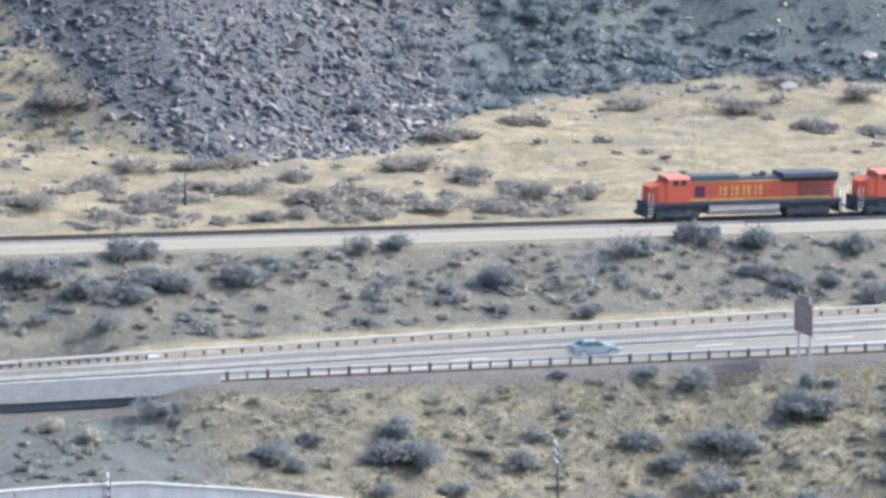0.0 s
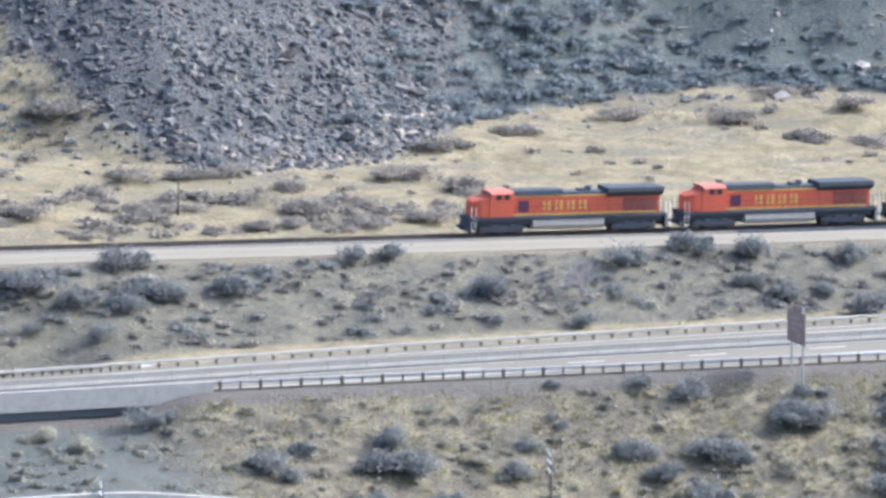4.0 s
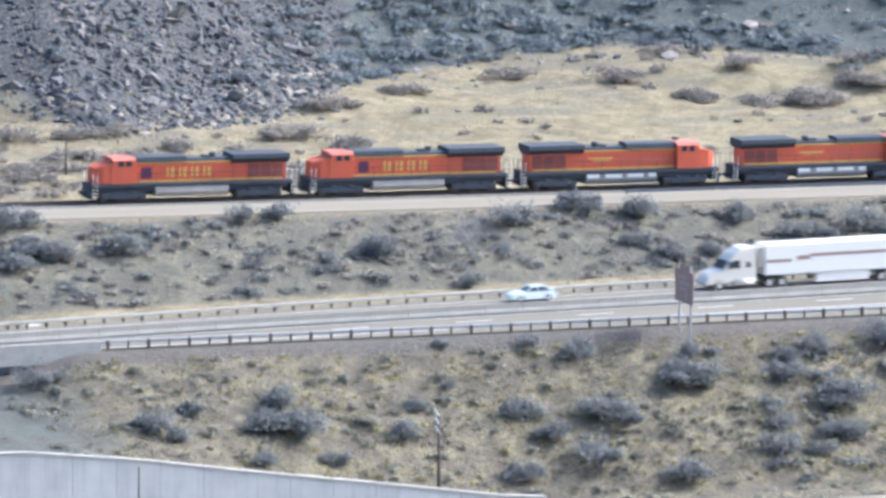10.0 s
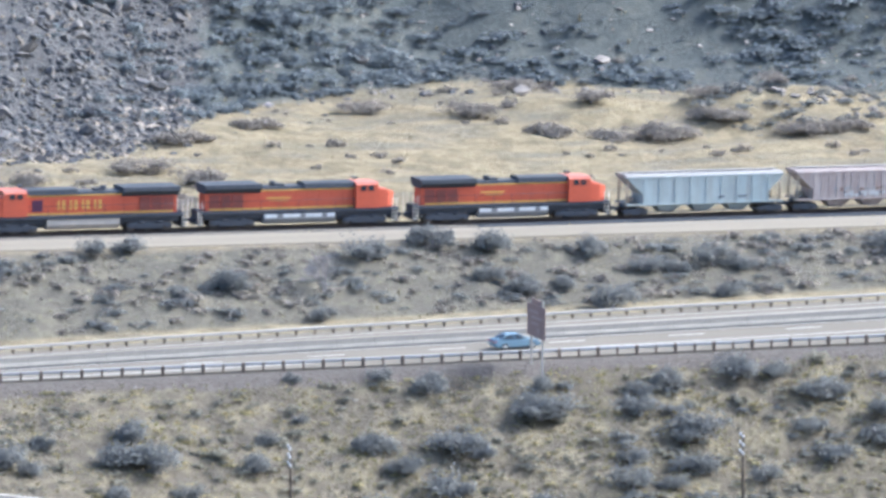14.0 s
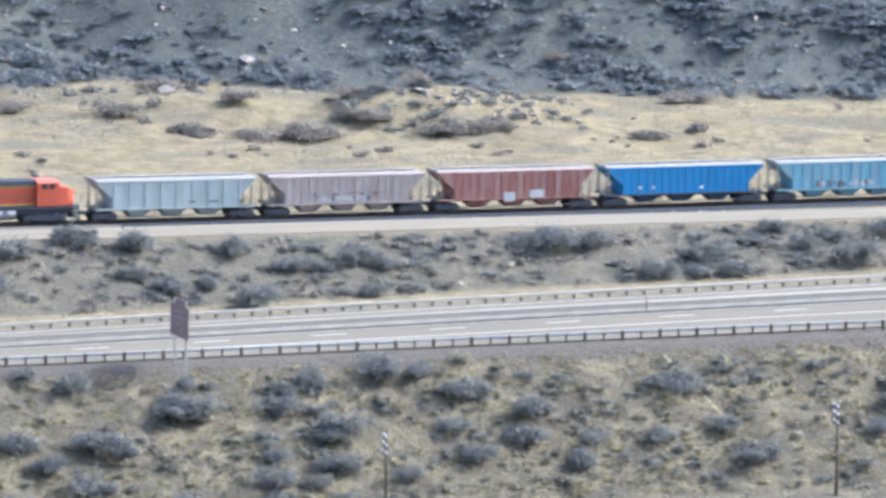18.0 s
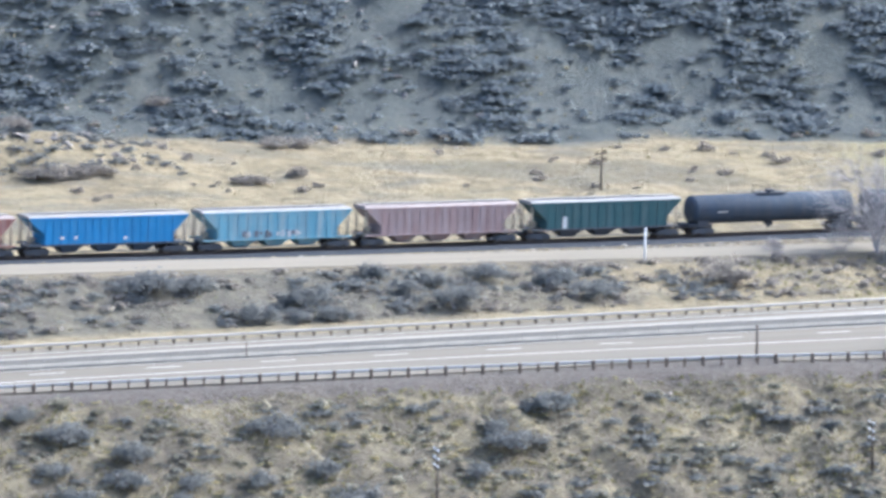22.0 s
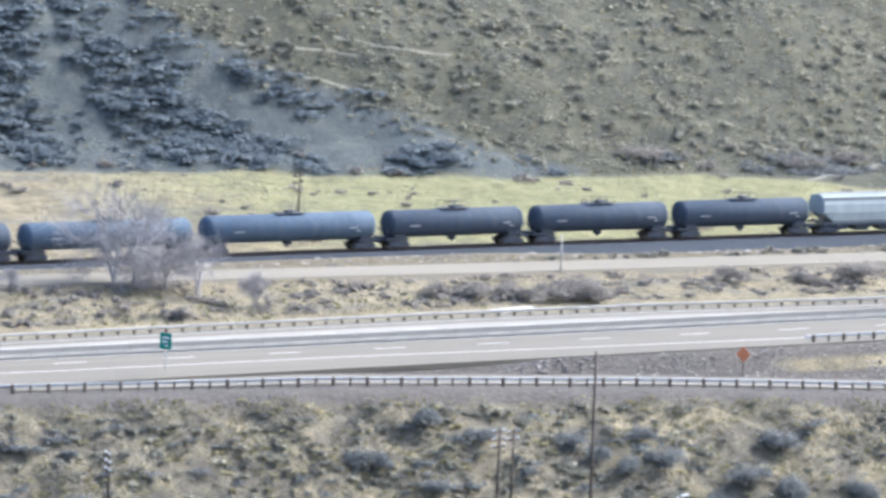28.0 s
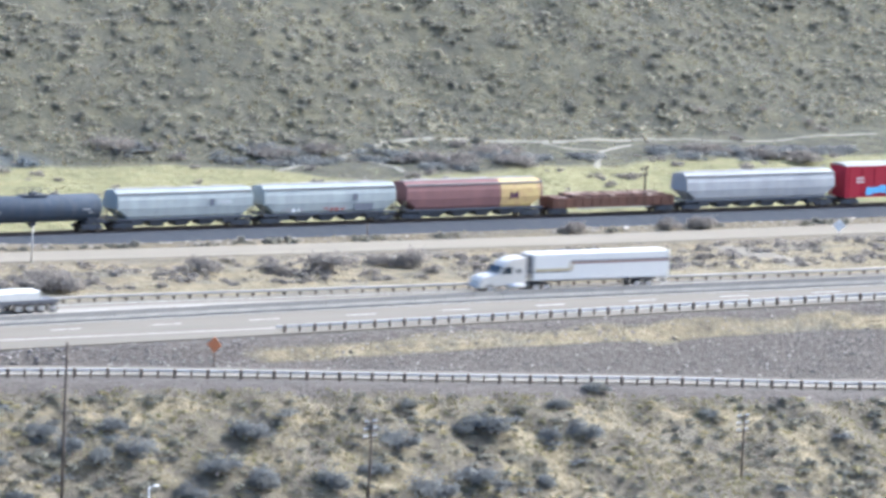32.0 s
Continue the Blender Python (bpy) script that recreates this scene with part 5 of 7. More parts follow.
M_PURPLE = plain("dark_emblem_paint", (0.09, 0.03, 0.07), 0.5, wear=0.2)
M_GRILLE = plain("sooty_grille", (0.24, 0.07, 0.055), 0.7, wear=0.5, scale=1.5, dirt=(0.05, 0.03, 0.03))
M_CABROOF = plain("faded_cab_roof", (0.42, 0.13, 0.095), 0.7, wear=0.3, dirt=(0.36, 0.22, 0.18))
M_WHEEL = plain("wheel_steel", (0.10, 0.085, 0.075), 0.55, 0.4, wear=0.4)
M_TRUCKFRAME = plain("bogie_grime", (0.093, 0.101, 0.120), 0.85, wear=0.4, dirt=(0.065, 0.06, 0.06))


def wheel_mesh(r, w, name="wheelset"):
    bm = bmesh.new()
    for s in (-1, 1):
        tube(bm, (0, s * 0.72 - w / 2, 0), (0, s * 0.72 + w / 2, 0), r, 16)
        tube(bm, (0, s * 0.72 - w, 0), (0, s * 0.72 - w / 2, 0), r + 0.03, 16)
    tube(bm, (0, -1.05, 0), (0, 1.05, 0), 0.09, 8)
    me = bpy.data.meshes.new(name)
    bm.to_mesh(me)
    bm.free()
    me.materials.append(M_WHEEL)
    return me


WHEELSET_BIG, WHEELSET = wheel_mesh(0.52, 0.12), wheel_mesh(0.46, 0.12)


def bogie(parent, x, axles, pitch):
    """A wheel truck of two or three axles with its side frames."""
    big = axles == 3
    r = 0.52 if big else 0.46
    half = pitch * (axles - 1) / 2
    bm = bmesh.new()
    for s in (-1, 1):
        prism(bm, [(-half - 0.45, r - 0.1), (-half - 0.45, r + 0.22), (-half + 0.4, r + 0.42), (half - 0.4, r + 0.42), (half + 0.45, r + 0.22), (half + 0.45, r - 0.1), (half - 0.35, r - 0.02), (half * 0.4, r - 0.22), (-half * 0.4, r - 0.22), (-half + 0.35, r - 0.02)], s * 1.0 - 0.11, s * 1.0 + 0.11)
    box(bm, 0, 0, r + 0.25, 0.5, 2.0, 0.3)
    if big:
        for k in (-0.5, 0.5):
            box(bm, pitch * k, 0, r + 0.05, 1.0, 1.9, 0.7)
            for s in (-1, 1):
                tube(bm, (pitch * k - 0.35, s * 1.16, r + 0.42), (pitch * k + 0.35, s * 1.16, r + 0.42), 0.11, 8)
    for k in range(axles):
        for s in (-1, 1):
            box(bm, -half + pitch * k, s * 1.12, r, 0.34, 0.14, 0.3)
    frame_ob = part("bogie", bm, M_TRUCKFRAME, parent)
    frame_ob.matrix_basis = pose(x, 0, 0)
    for k in range(axles):
        again("wheelset", WHEELSET_BIG if big else WHEELSET, frame_ob, -half + pitch * k, 0, r)
    return frame_ob


def coupler(parent, x, way):
    bm = bmesh.new()
    box(bm, x + way * 0.25, 0, 0.88, 0.75, 0.24, 0.26)
    box(bm, x + way * 0.55, 0, 0.88, 0.28, 0.4, 0.34)
    bevel(bm, 0.03)
    return part("coupler", bm, M_TRUCKFRAME, parent)


def locomotive(label, lettered):
    """Front at x = 0, rear at 22.3; the cab is at the front, which faces -x."""
    root = empty("locomotive", None, label, "locomotive", "locomotives of the freight train")
    L = 22.3
    bm = bmesh.new()
    box(bm, L / 2, 0, 1.62, L - 1.5, 3.0, 0.34)
    box(bm, L / 2, 0, 1.22, L - 2.4, 2.3, 0.5)
    box(bm, L / 2, 0, 0.8, L - 5.0, 1.1, 0.5)
    bevel(bm, 0.02)
    part("underframe", bm, M_BLACK, root)
    for x, w in ((0.75, 1), (L - 0.75, -1)):
        bm = bmesh.new()
        prism(bm, [(x - 0.12 * w, 0.35), (x + 0.25 * w, 0.35), (x + 0.25 * w, 1.45), (x, 1.45)], -1.3, 1.3)
        part("pilot", bm, M_BLACK, root)
        coupler(root, x - w * 0.1, -w)
    # nose and cab
    bm = bmesh.new()
    loft(bm, [[(1.15, -1.05, 1.8), (1.15, -0.95, 3.3), (1.15, 0.95, 3.3), (1.15, 1.05, 1.8)], [(1.9, -1.45, 1.8), (1.9, -1.4, 3.55), (1.9, 1.4, 3.55), (1.9, 1.45, 1.8)], [(3.0, -1.5, 1.8), (3.0, -1.45, 3.72), (3.0, 1.45, 3.72), (3.0, 1.5, 1.8)]])
    bevel(bm, 0.08, 2)
    part("nose", bm, M_ORANGE, root)
    bm = bmesh.new()
    loft(bm, [[(2.8, -1.53, 1.8), (2.8, -1.53, 3.6), (2.8, 1.53, 3.6), (2.8, 1.53, 1.8)], [(3.0, -1.53, 1.8), (3.1, -1.53, 4.1), (3.1, 1.53, 4.1), (3.0, 1.53, 1.8)], [(5.3, -1.53, 1.8), (5.3, -1.53, 4.1), (5.3, 1.53, 4.1), (5.3, 1.53, 1.8)]])
    cab = part("cab", bm, M_ORANGE, root)
    bm = bmesh.new()
    loft(bm, [[(2.9, -1.5, 4.08), (2.9, -1.2, 4.3), (2.9, 1.2, 4.3), (2.9, 1.5, 4.08)], [(5.3, -1.5, 4.08), (5.3, -1.2, 4.34), (5.3, 1.2, 4.34), (5.3, 1.5, 4.08)]])
    part("cab_roof", bm, M_CABROOF, cab, "sun-faded pale red cab roof")
    for s in (-1, 1):
        for x in (3.75, 4.55):
            bm = bmesh.new()
            box(bm, x, s * 1.54, 3.76, 0.56, 0.05, 0.5)
            part("side_window", bm, M_GLASS, cab)
        bm = bmesh.new()
        box(bm, 2.99, s * 0.72, 3.86, 0.05, 1.1, 0.42, Euler((0, radians(8), 0)).to_matrix())
        part("windscreen", bm, M_GLASS, cab)
    # long hood in three heights
    bm = bmesh.new()
    loft(bm, [[(x, -0.95, 1.8), (x, -0.95, 3.78), (x, 0.95, 3.78), (x, 0.95, 1.8)] for x in (5.2, 17.1)])
    hood = part("hood", bm, M_ORANGE, root)
    for n in range(9):
        for s in (-1, 1):
            bm = bmesh.new()
            box(bm, 6.0 + 1.25 * n, s * 0.965, 2.75, 1.1, 0.03, 1.6)
            bevel(bm, 0.012)
            part("hood_door", bm, M_ORANGE, hood)
    bm = bmesh.new()
    loft(bm, [[(x, -1.12, 3.82), (x, -1.05, 4.3), (x, -0.6, 4.38), (x, 0.6, 4.38), (x, 1.05, 4.3), (x, 1.12, 3.82)] for x in (5.3, 10.6)])
    part("inverter_housing", bm, M_ROOFDARK, root)
    bm = bmesh.new()
    loft(bm, [[(x, -0.97, 3.76), (x, -0.9, 4.05), (x, 0.9, 4.05), (x, 0.97, 3.76)] for x in (10.6, 15.2)])
    part("hood_top", bm, M_ROOFDARK, root)
    bm = bmesh.new()
    tube(bm, (13.6, 0, 4.0), (13.6, 0, 4.5), 0.3, 12, 0.34)
    box(bm, 13.0, 0, 4.15, 0.9, 1.0, 0.22)
    part("exhaust", bm, M_BLACK, root)
    bm = bmesh.new()
    for s in (-1, 1):
        tube(bm, (5.0, s * 0.3, 4.4), (5.0, s * 0.3, 4.72), 0.05, 6)
    box(bm, 5.0, 0, 4.68, 0.5, 0.8, 0.12)
    part("horn", bm, M_BLACK, root)
    bm = bmesh.new()
    loft(bm, [[(x, -0.97, 1.8), (x, -0.97, 3.5), (x, 0.97, 3.5), (x, 0.97, 1.8)] for x in (17.1, 20.9)])
    rear = part("radiator_cab", bm, M_ORANGE, root)
    bm = bmesh.new()
    loft(bm, [[(x, -1.0, 3.5), (x, -1.55, 4.0), (x, -1.5, 4.4), (x, 1.5, 4.4), (x, 1.55, 4.0), (x, 1.0, 3.5)] for x in (15.2, 21.1)])
    part("radiator", bm, M_ROOFDARK, root, "flared dark radiator housing")
    for s in (-1, 1):
        for x in (17.6, 18.8, 20.0):
            bm = bmesh.new()
            box(bm, x, s * 0.99, 2.72, 1.12, 0.05, 1.35)
            part("grille", bm, M_GRILLE, rear)
        bm = bmesh.new()
        box(bm, 11.0, s * 0.985, 3.71, 12.0, 0.03, 0.14)
        part("stripe", bm, M_YELLOW, hood)
        bm = bmesh.new()
        box(bm, 11.0, s * 0.99, 1.93, 19.0, 0.03, 0.18)
        part("stripe", bm, M_YELLOW, hood)
        # handrails along the walkway
        bm = bmesh.new()
        tube(bm, (5.3, s * 1.42, 2.75), (21.2, s * 1.42, 2.75), 0.025, 5)
        for k in range(9):
            tube(bm, (5.5 + 1.95 * k, s * 1.42, 1.78), (5.5 + 1.95 * k, s * 1.42, 2.75), 0.025, 5)
        part("handrail", bm, M_BLACK, root)
        for x in (0.95, 21.4):
            bm = bmesh.new()
            tube(bm, (x, s * 1.4, 0.5), (x, s * 1.4, 2.8), 0.035, 5)
            tube(bm, (x + 0.45, s * 1.4, 0.5), (x + 0.45, s * 1.4, 2.8), 0.035, 5)
            for k in range(4):
                box(bm, x + 0.22, s * 1.4, 0.55 + 0.35 * k, 0.5, 0.25, 0.05)
            part("steps", bm, M_STEPWHITE, root, "pale grey end steps and grab rails")
        if lettered:
            bm = bmesh.new()
            for k in range(4):
                x = 9.0 + 1.25 * k
                box(bm, x - 0.3, s * 1.0, 2.78, 0.2, 0.03, 0.95)
                box(bm, x + 0.22, s * 1.0, 2.78, 0.3, 0.03, 0.95)
            part("lettering", bm, M_YELLOW, hood, "gold bars in place of large lettering")
            bm = bmesh.new()
            box(bm, 6.5, s * 1.0, 2.75, 1.1, 0.03, 1.1)
            part("emblem", bm, M_PURPLE, hood, "dark square emblem")
        else:
            bm = bmesh.new()
            box(bm, 13.3, s * 1.0, 2.95, 2.6, 0.03, 0.14)
            box(bm, 13.2, s * 1.0, 2.7, 1.8, 0.03, 0.12)
            part("lettering", bm, M_YELLOW, hood, "thin gold bars in place of lettering")
    # fuel tank
    bm = bmesh.new()
    prof = [(-1.35, 1.45), (-1.4, 0.85), (-1.05, 0.42), (1.05, 0.42), (1.4, 0.85), (1.35, 1.45)]
    loft(bm, [[(x, y, z) for y, z in prof] for x in (7.4, 14.9)])
    bevel(bm, 0.04)
    tank = part("fuel_tank", bm, M_TANKGREY if lettered else plain("grimy_tank_grey", (0.26, 0.26, 0.26), 0.6), root)
    if not lettered:
        for s in (-1, 1):
            for x, w in ((7.9, 0.8), (9.7, 1.7), (12.0, 1.8), (14.2, 1.3)):
                bm = bmesh.new()
                box(bm, x, s * 1.41, 1.22, w, 0.06, 0.36)
                bevel(bm, 0.02)
                part("tank_box", bm, M_WHITE, tank, "whitish equipment box")
    bogie(root, 4.2, 3, 1.85)
    bogie(root, 18.1, 3, 1.85)
    return root


def car_running_gear(root, L, inset=1.9):
    for x in (inset, L - inset):
        bogie(root, x, 2, 1.75)
    coupler(root, 0.45, -1)
    coupler(root, L - 0.45, 1)


def paint(name, colour, grime=0.35, dirt=(0.2, 0.17, 0.15), streak=True):
    """Railcar paint with vertical rust and dirt streaks."""
    m, nt, b = shader(name, 0.8)
    b.inputs["Specular IOR Level"].default_value = 0.15
    s = noise_tex(nt, 1.0, 6, 0.7, (1.4, 1.4, 0.12))
    broad = noise_tex(nt, 0.3, 5)
    k = nt.nodes.new("ShaderNodeMath")
    k.operation = "MULTIPLY"
    nt.links.new(ramp(nt, s, [(0.42, (0, 0, 0)), (0.68, (1, 1, 1))]), k.inputs[0])
    k.inputs[1].default_value = grime
    c = mix(nt, k.outputs[0], colour, dirt)
    nt.links.new(mix(nt, 1.0, c, ramp(nt, broad, [(0.3, (0.82, 0.82, 0.82)), (0.7, (1.12, 1.1, 1.08))]), "MULTIPLY"), b.inputs["Base Color"])
    return m


def scrawl(x0, x1, z0, z1, seed, *paints):
    """Sprayed strokes and worn patches on a car side: x, width, z, height, paint."""
    rng = np.random.default_rng(seed)
    out, x = [], x0
    while x < x1:
        wide = float(rng.uniform(0.12, 0.5))
        high = float(rng.uniform(0.25, 0.9)) * (z1 - z0)
        out.append((x, wide, float(rng.uniform(z0 + high / 2, z1 - high / 2)), high, paints[int(rng.integers(0, len(paints)))]))
        x += wide * float(rng.uniform(0.7, 1.7))
    return tuple(out)


M_PALEROOF = plain("pale_car_roof", (0.29, 0.278, 0.262), 0.7, wear=0.4, dirt=(0.22, 0.2, 0.185))
M_DULLROOF = plain("rusty_car_roof", (0.28, 0.225, 0.205), 0.7, wear=0.5, dirt=(0.36, 0.33, 0.3))
M_TAN = plain("tan_end_platform", (0.42, 0.37, 0.29), 0.7, wear=0.4)


def ribbed_hopper(L, material, label, ribs=17, patches=(), sill=None, roof=None):
    """Covered hopper with ribbed sides, sloped ends and three outlet bays."""
    root = empty("covered_hopper", None, label, "railcar", "cars of the freight train")
    a, b = 0.75, L - 0.75
    bm = bmesh.new()
    w = 1.52
    top = [(-w, 3.95), (-w, 4.12), (-1.0, 4.27), (1.0, 4.27), (w, 4.12), (w, 3.95)]
    # side walls lie between the sloped ends
    prof_l = [(a, 4.0), (a + 0.15, 3.75), (a + 1.75, 2.3), (a + 1.75, 1.3), (b - 1.55, 1.3), (b - 1.55, 2.3), (b - 0.15, 3.75), (b, 4.0)]
    prism(bm, prof_l, -w, w)
    body = part("body", bm, material, root)
    bm = bmesh.new()
    loft(bm, [[(x, y, z) for y, z in top] for x in (a - 0.1, b + 0.1)])
    part("roof", bm, roof or M_PALEROOF, root, "dusty roof")
    bm = bmesh.new()
    box(bm, L / 2, 0, 4.4, L - 2.0, 0.7, 0.06)
    for k in range(10):
        box(bm, 1.6 + (L - 3.2) * k / 9, 0, 4.32, 0.08, 0.6, 0.12)
    part("roof_walk", bm, M_PALEROOF, root)
    rib_mesh = None
    for s in (-1, 1):
        for k in range(ribs):
            x = a + 1.85 + (b - a - 3.5) * k / (ribs - 1)
            if rib_mesh is None:
                bm = bmesh.new()
                box(bm, 0, 0, 2.66, 0.1, 0.09, 2.6)
                first = part("rib", bm, material, root)
                rib_mesh = first.data
                first.matrix_basis = pose(x, s * (w + 0.03), 0)
            else:
                again("rib", rib_mesh, root, x, s * (w + 0.03), 0)
        bm = bmesh.new()
        box(bm, L / 2, s * (w + 0.02), 1.3, L - 1.4, 0.14, 0.15)
        part("side_sill", bm, sill or material, root)
        bm = bmesh.new()
        box(bm, L / 2, s * (w + 0.02), 4.0, L - 1.5, 0.12, 0.16)
        part("top_chord", bm, material, root)
        for x, wide, z, high, mat in patches:
            bm = bmesh.new()
            box(bm, x, s * (w + 0.085), z, wide, 0.02, high)
            part("marking", bm, mat, body)
    for x in (a + 0.2, b - 0.2):
        for s in (-1, 1):
            bm = bmesh.new()
            tube(bm, (x, s * 1.3, 1.2), (x, s * 1.3, 3.9), 0.06, 6)
            tube(bm, (x, s * 0.85, 1.2), (x, s * 0.85, 3.9), 0.05, 6)
            for k in range(6):
                box(bm, x, s * 1.07, 1.45 + 0.4 * k, 0.05, 0.5, 0.04)
            part("ladder", bm, M_TAN, root)
        bm = bmesh.new()
        box(bm, x + (1.0 if x < L / 2 else -1.0), 0, 1.2, 2.3, 2.9, 0.1)
        part("end_platform", bm, M_TAN, root)
        bm = bmesh.new()
        tube(bm, (x + (0.9 if x < L / 2 else -0.9), 0.0, 1.7), (x + (0.9 if x < L / 2 else -0.9), 0.9, 1.7), 0.28, 10)
        part("brake_cylinder", bm, M_TAN, root)
    for k in range(3):
        x = L / 2 + (k - 1) * (L - 8.6) / 2.6
        bm = bmesh.new()
        loft(bm, [[(x - 1.5, -1.45, 1.3), (x + 1.5, -1.45, 1.3), (x + 1.5, 1.45, 1.3), (x - 1.5, 1.45, 1.3)], [(x - 0.75, -0.8, 0.5), (x + 0.75, -0.8, 0.5), (x + 0.75, 0.8, 0.5), (x - 0.75, 0.8, 0.5)]])
        bay = part("outlet_bay", bm, sill or material, root)
        bm = bmesh.new()
        box(bm, x, 0, 0.45, 1.3, 1.5, 0.16)
        part("gate", bm, M_TRUCKFRAME, bay)
    bm = bmesh.new()
    box(bm, L / 2, 0, 1.1, L - 1.2, 0.5, 0.3)
    tube(bm, (3.0, -1.2, 0.5), (L - 3.0, -1.2, 0.5), 0.05, 6)
    part("centre_sill", bm, M_TRUCKFRAME, root)
    car_running_gear(root, L)
    return root


def smooth_hopper(L, material, label, bays=3, end_paint=None, marks=()):
    """Covered hopper with bulging smooth sides."""
    root = empty("covered_hopper", None, label, "railcar", "cars of the freight train")
    a, b = 0.7, L - 0.7
    prof = [(-1.25, 1.2), (-1.5, 1.6), (-1.6, 2.5), (-1.52, 3.4), (-1.3, 4.05), (-0.7, 4.42), (0.7, 4.42), (1.3, 4.05), (1.52, 3.4), (1.6, 2.5), (1.5, 1.6), (1.25, 1.2)]
    bm = bmesh.new()
    secs = []
    for x, lift in ((a, 2.35), (a + 0.25, 2.3), (a + 0.8, 1.9), (a + 1.3, 1.45), (a + 1.6, 1.2), (b - 1.6, 1.2), (b - 1.3, 1.45), (b - 0.8, 1.9), (b - 0.25, 2.3), (b, 2.35)):
        secs.append([(x, y, max(z, lift)) for y, z in prof])
    loft(bm, secs)
    body = part("body", bm, material, root)
    if end_paint:
        bm = bmesh.new()
        big = [(y * 1.006, 2.6 + (z - 2.6) * 1.006) for y, z in prof]
        loft(bm, [[(x, y, max(z, low)) for y, z in big] for x, low in ((L * 0.68, 0), (b - 1.6, 0), (b - 1.3, 1.45), (b - 0.8, 1.9), (b - 0.25, 2.3))], closed=False, caps=False)
        part("end_panel", bm, end_paint, body, "yellow painted end panel with a dark emblem")
        for s in (-1, 1):
            bm = bmesh.new()
            prism(bm, [(L * 0.74, 2.2), (L * 0.745, 3.2), (L * 0.77, 2.7), (L * 0.795, 3.2), (L * 0.8, 2.2), (L * 0.77, 2.45)], s * 1.63 - 0.03, s * 1.63 + 0.03)
            part("emblem", bm, M_PURPLE, body)
    bm = bmesh.new()
    box(bm, L / 2, 0, 4.5, L - 2, 0.75, 0.07)
    part("roof_walk", bm, M_PALEROOF, root)
    for k in range(4):
        bm = bmesh.new()
        box(bm, L * (0.2 + 0.2 * k), 0.55, 4.46, 2.2, 0.5, 0.14)
        bevel(bm, 0.03)
        part("hatch", bm, M_PALEROOF, root)
    for s in (-1, 1):
        bm = bmesh.new()
        box(bm, L / 2, s * 1.45, 1.22, L - 1.3, 0.12, 0.24)
        part("side_sill", bm, M_TRUCKFRAME, root, "grimy dark side sill")
        # pale strip stands for the bright line of sun along the roof
        bm = bmesh.new()
        box(bm, L / 2, s * 1.36, 4.1, L - 1.5, 0.1, 0.2)
        part("roof_edge", bm, M_PALEROOF, body, "pale strip drawn for the sunlit roof edge")
        for x, wide, z, high, mat in marks:
            bm = bmesh.new()
            box(bm, x, s * 1.63, z, wide, 0.02, high)
            part("marking", bm, mat, body)
    for x in (a + 0.15, b - 0.15):
        for s in (-1, 1):
            bm = bmesh.new()
            tube(bm, (x, s * 1.2, 1.2), (x, s * 1.2, 3.6), 0.06, 6)
            tube(bm, (x, s * 0.75, 1.2), (x, s * 0.75, 3.6), 0.05, 6)
            for k in range(6):
                box(bm, x, s * 0.97, 1.45 + 0.36 * k, 0.05, 0.5, 0.04)
            part("ladder", bm, M_TAN, root)
        bm = bmesh.new()
        box(bm, x + (0.9 if x < L / 2 else -0.9), 0, 1.16, 2.0, 2.8, 0.1)
        part("end_platform", bm, M_TAN, root)
    for x, w in ((3.6, 1.6), (L - 3.6, 1.6)):
        bm = bmesh.new()
        box(bm, x, 0, 0.9, w, 2.3, 0.7)
        bevel(bm, 0.05)
        part("brake_gear", bm, M_TRUCKFRAME, root)
    n = bays
    for k in range(n):
        x = L / 2 + (k - (n - 1) / 2) * 3.3
        bm = bmesh.new()
        loft(bm, [[(x - 1.5, -1.3, 1.2), (x + 1.5, -1.3, 1.2), (x + 1.5, 1.3, 1.2), (x - 1.5, 1.3, 1.2)], [(x - 0.62, -0.8, 0.36), (x + 0.62, -0.8, 0.36), (x + 0.62, 0.8, 0.36), (x - 0.62, 0.8, 0.36)]])
        bay = part("outlet_bay", bm, M_TRUCKFRAME, root)
        bm = bmesh.new()
        box(bm, x, 0, 0.38, 1.2, 1.4, 0.14)
        part("gate", bm, M_TRUCKFRAME, bay)
    car_running_gear(root, L)
    return root


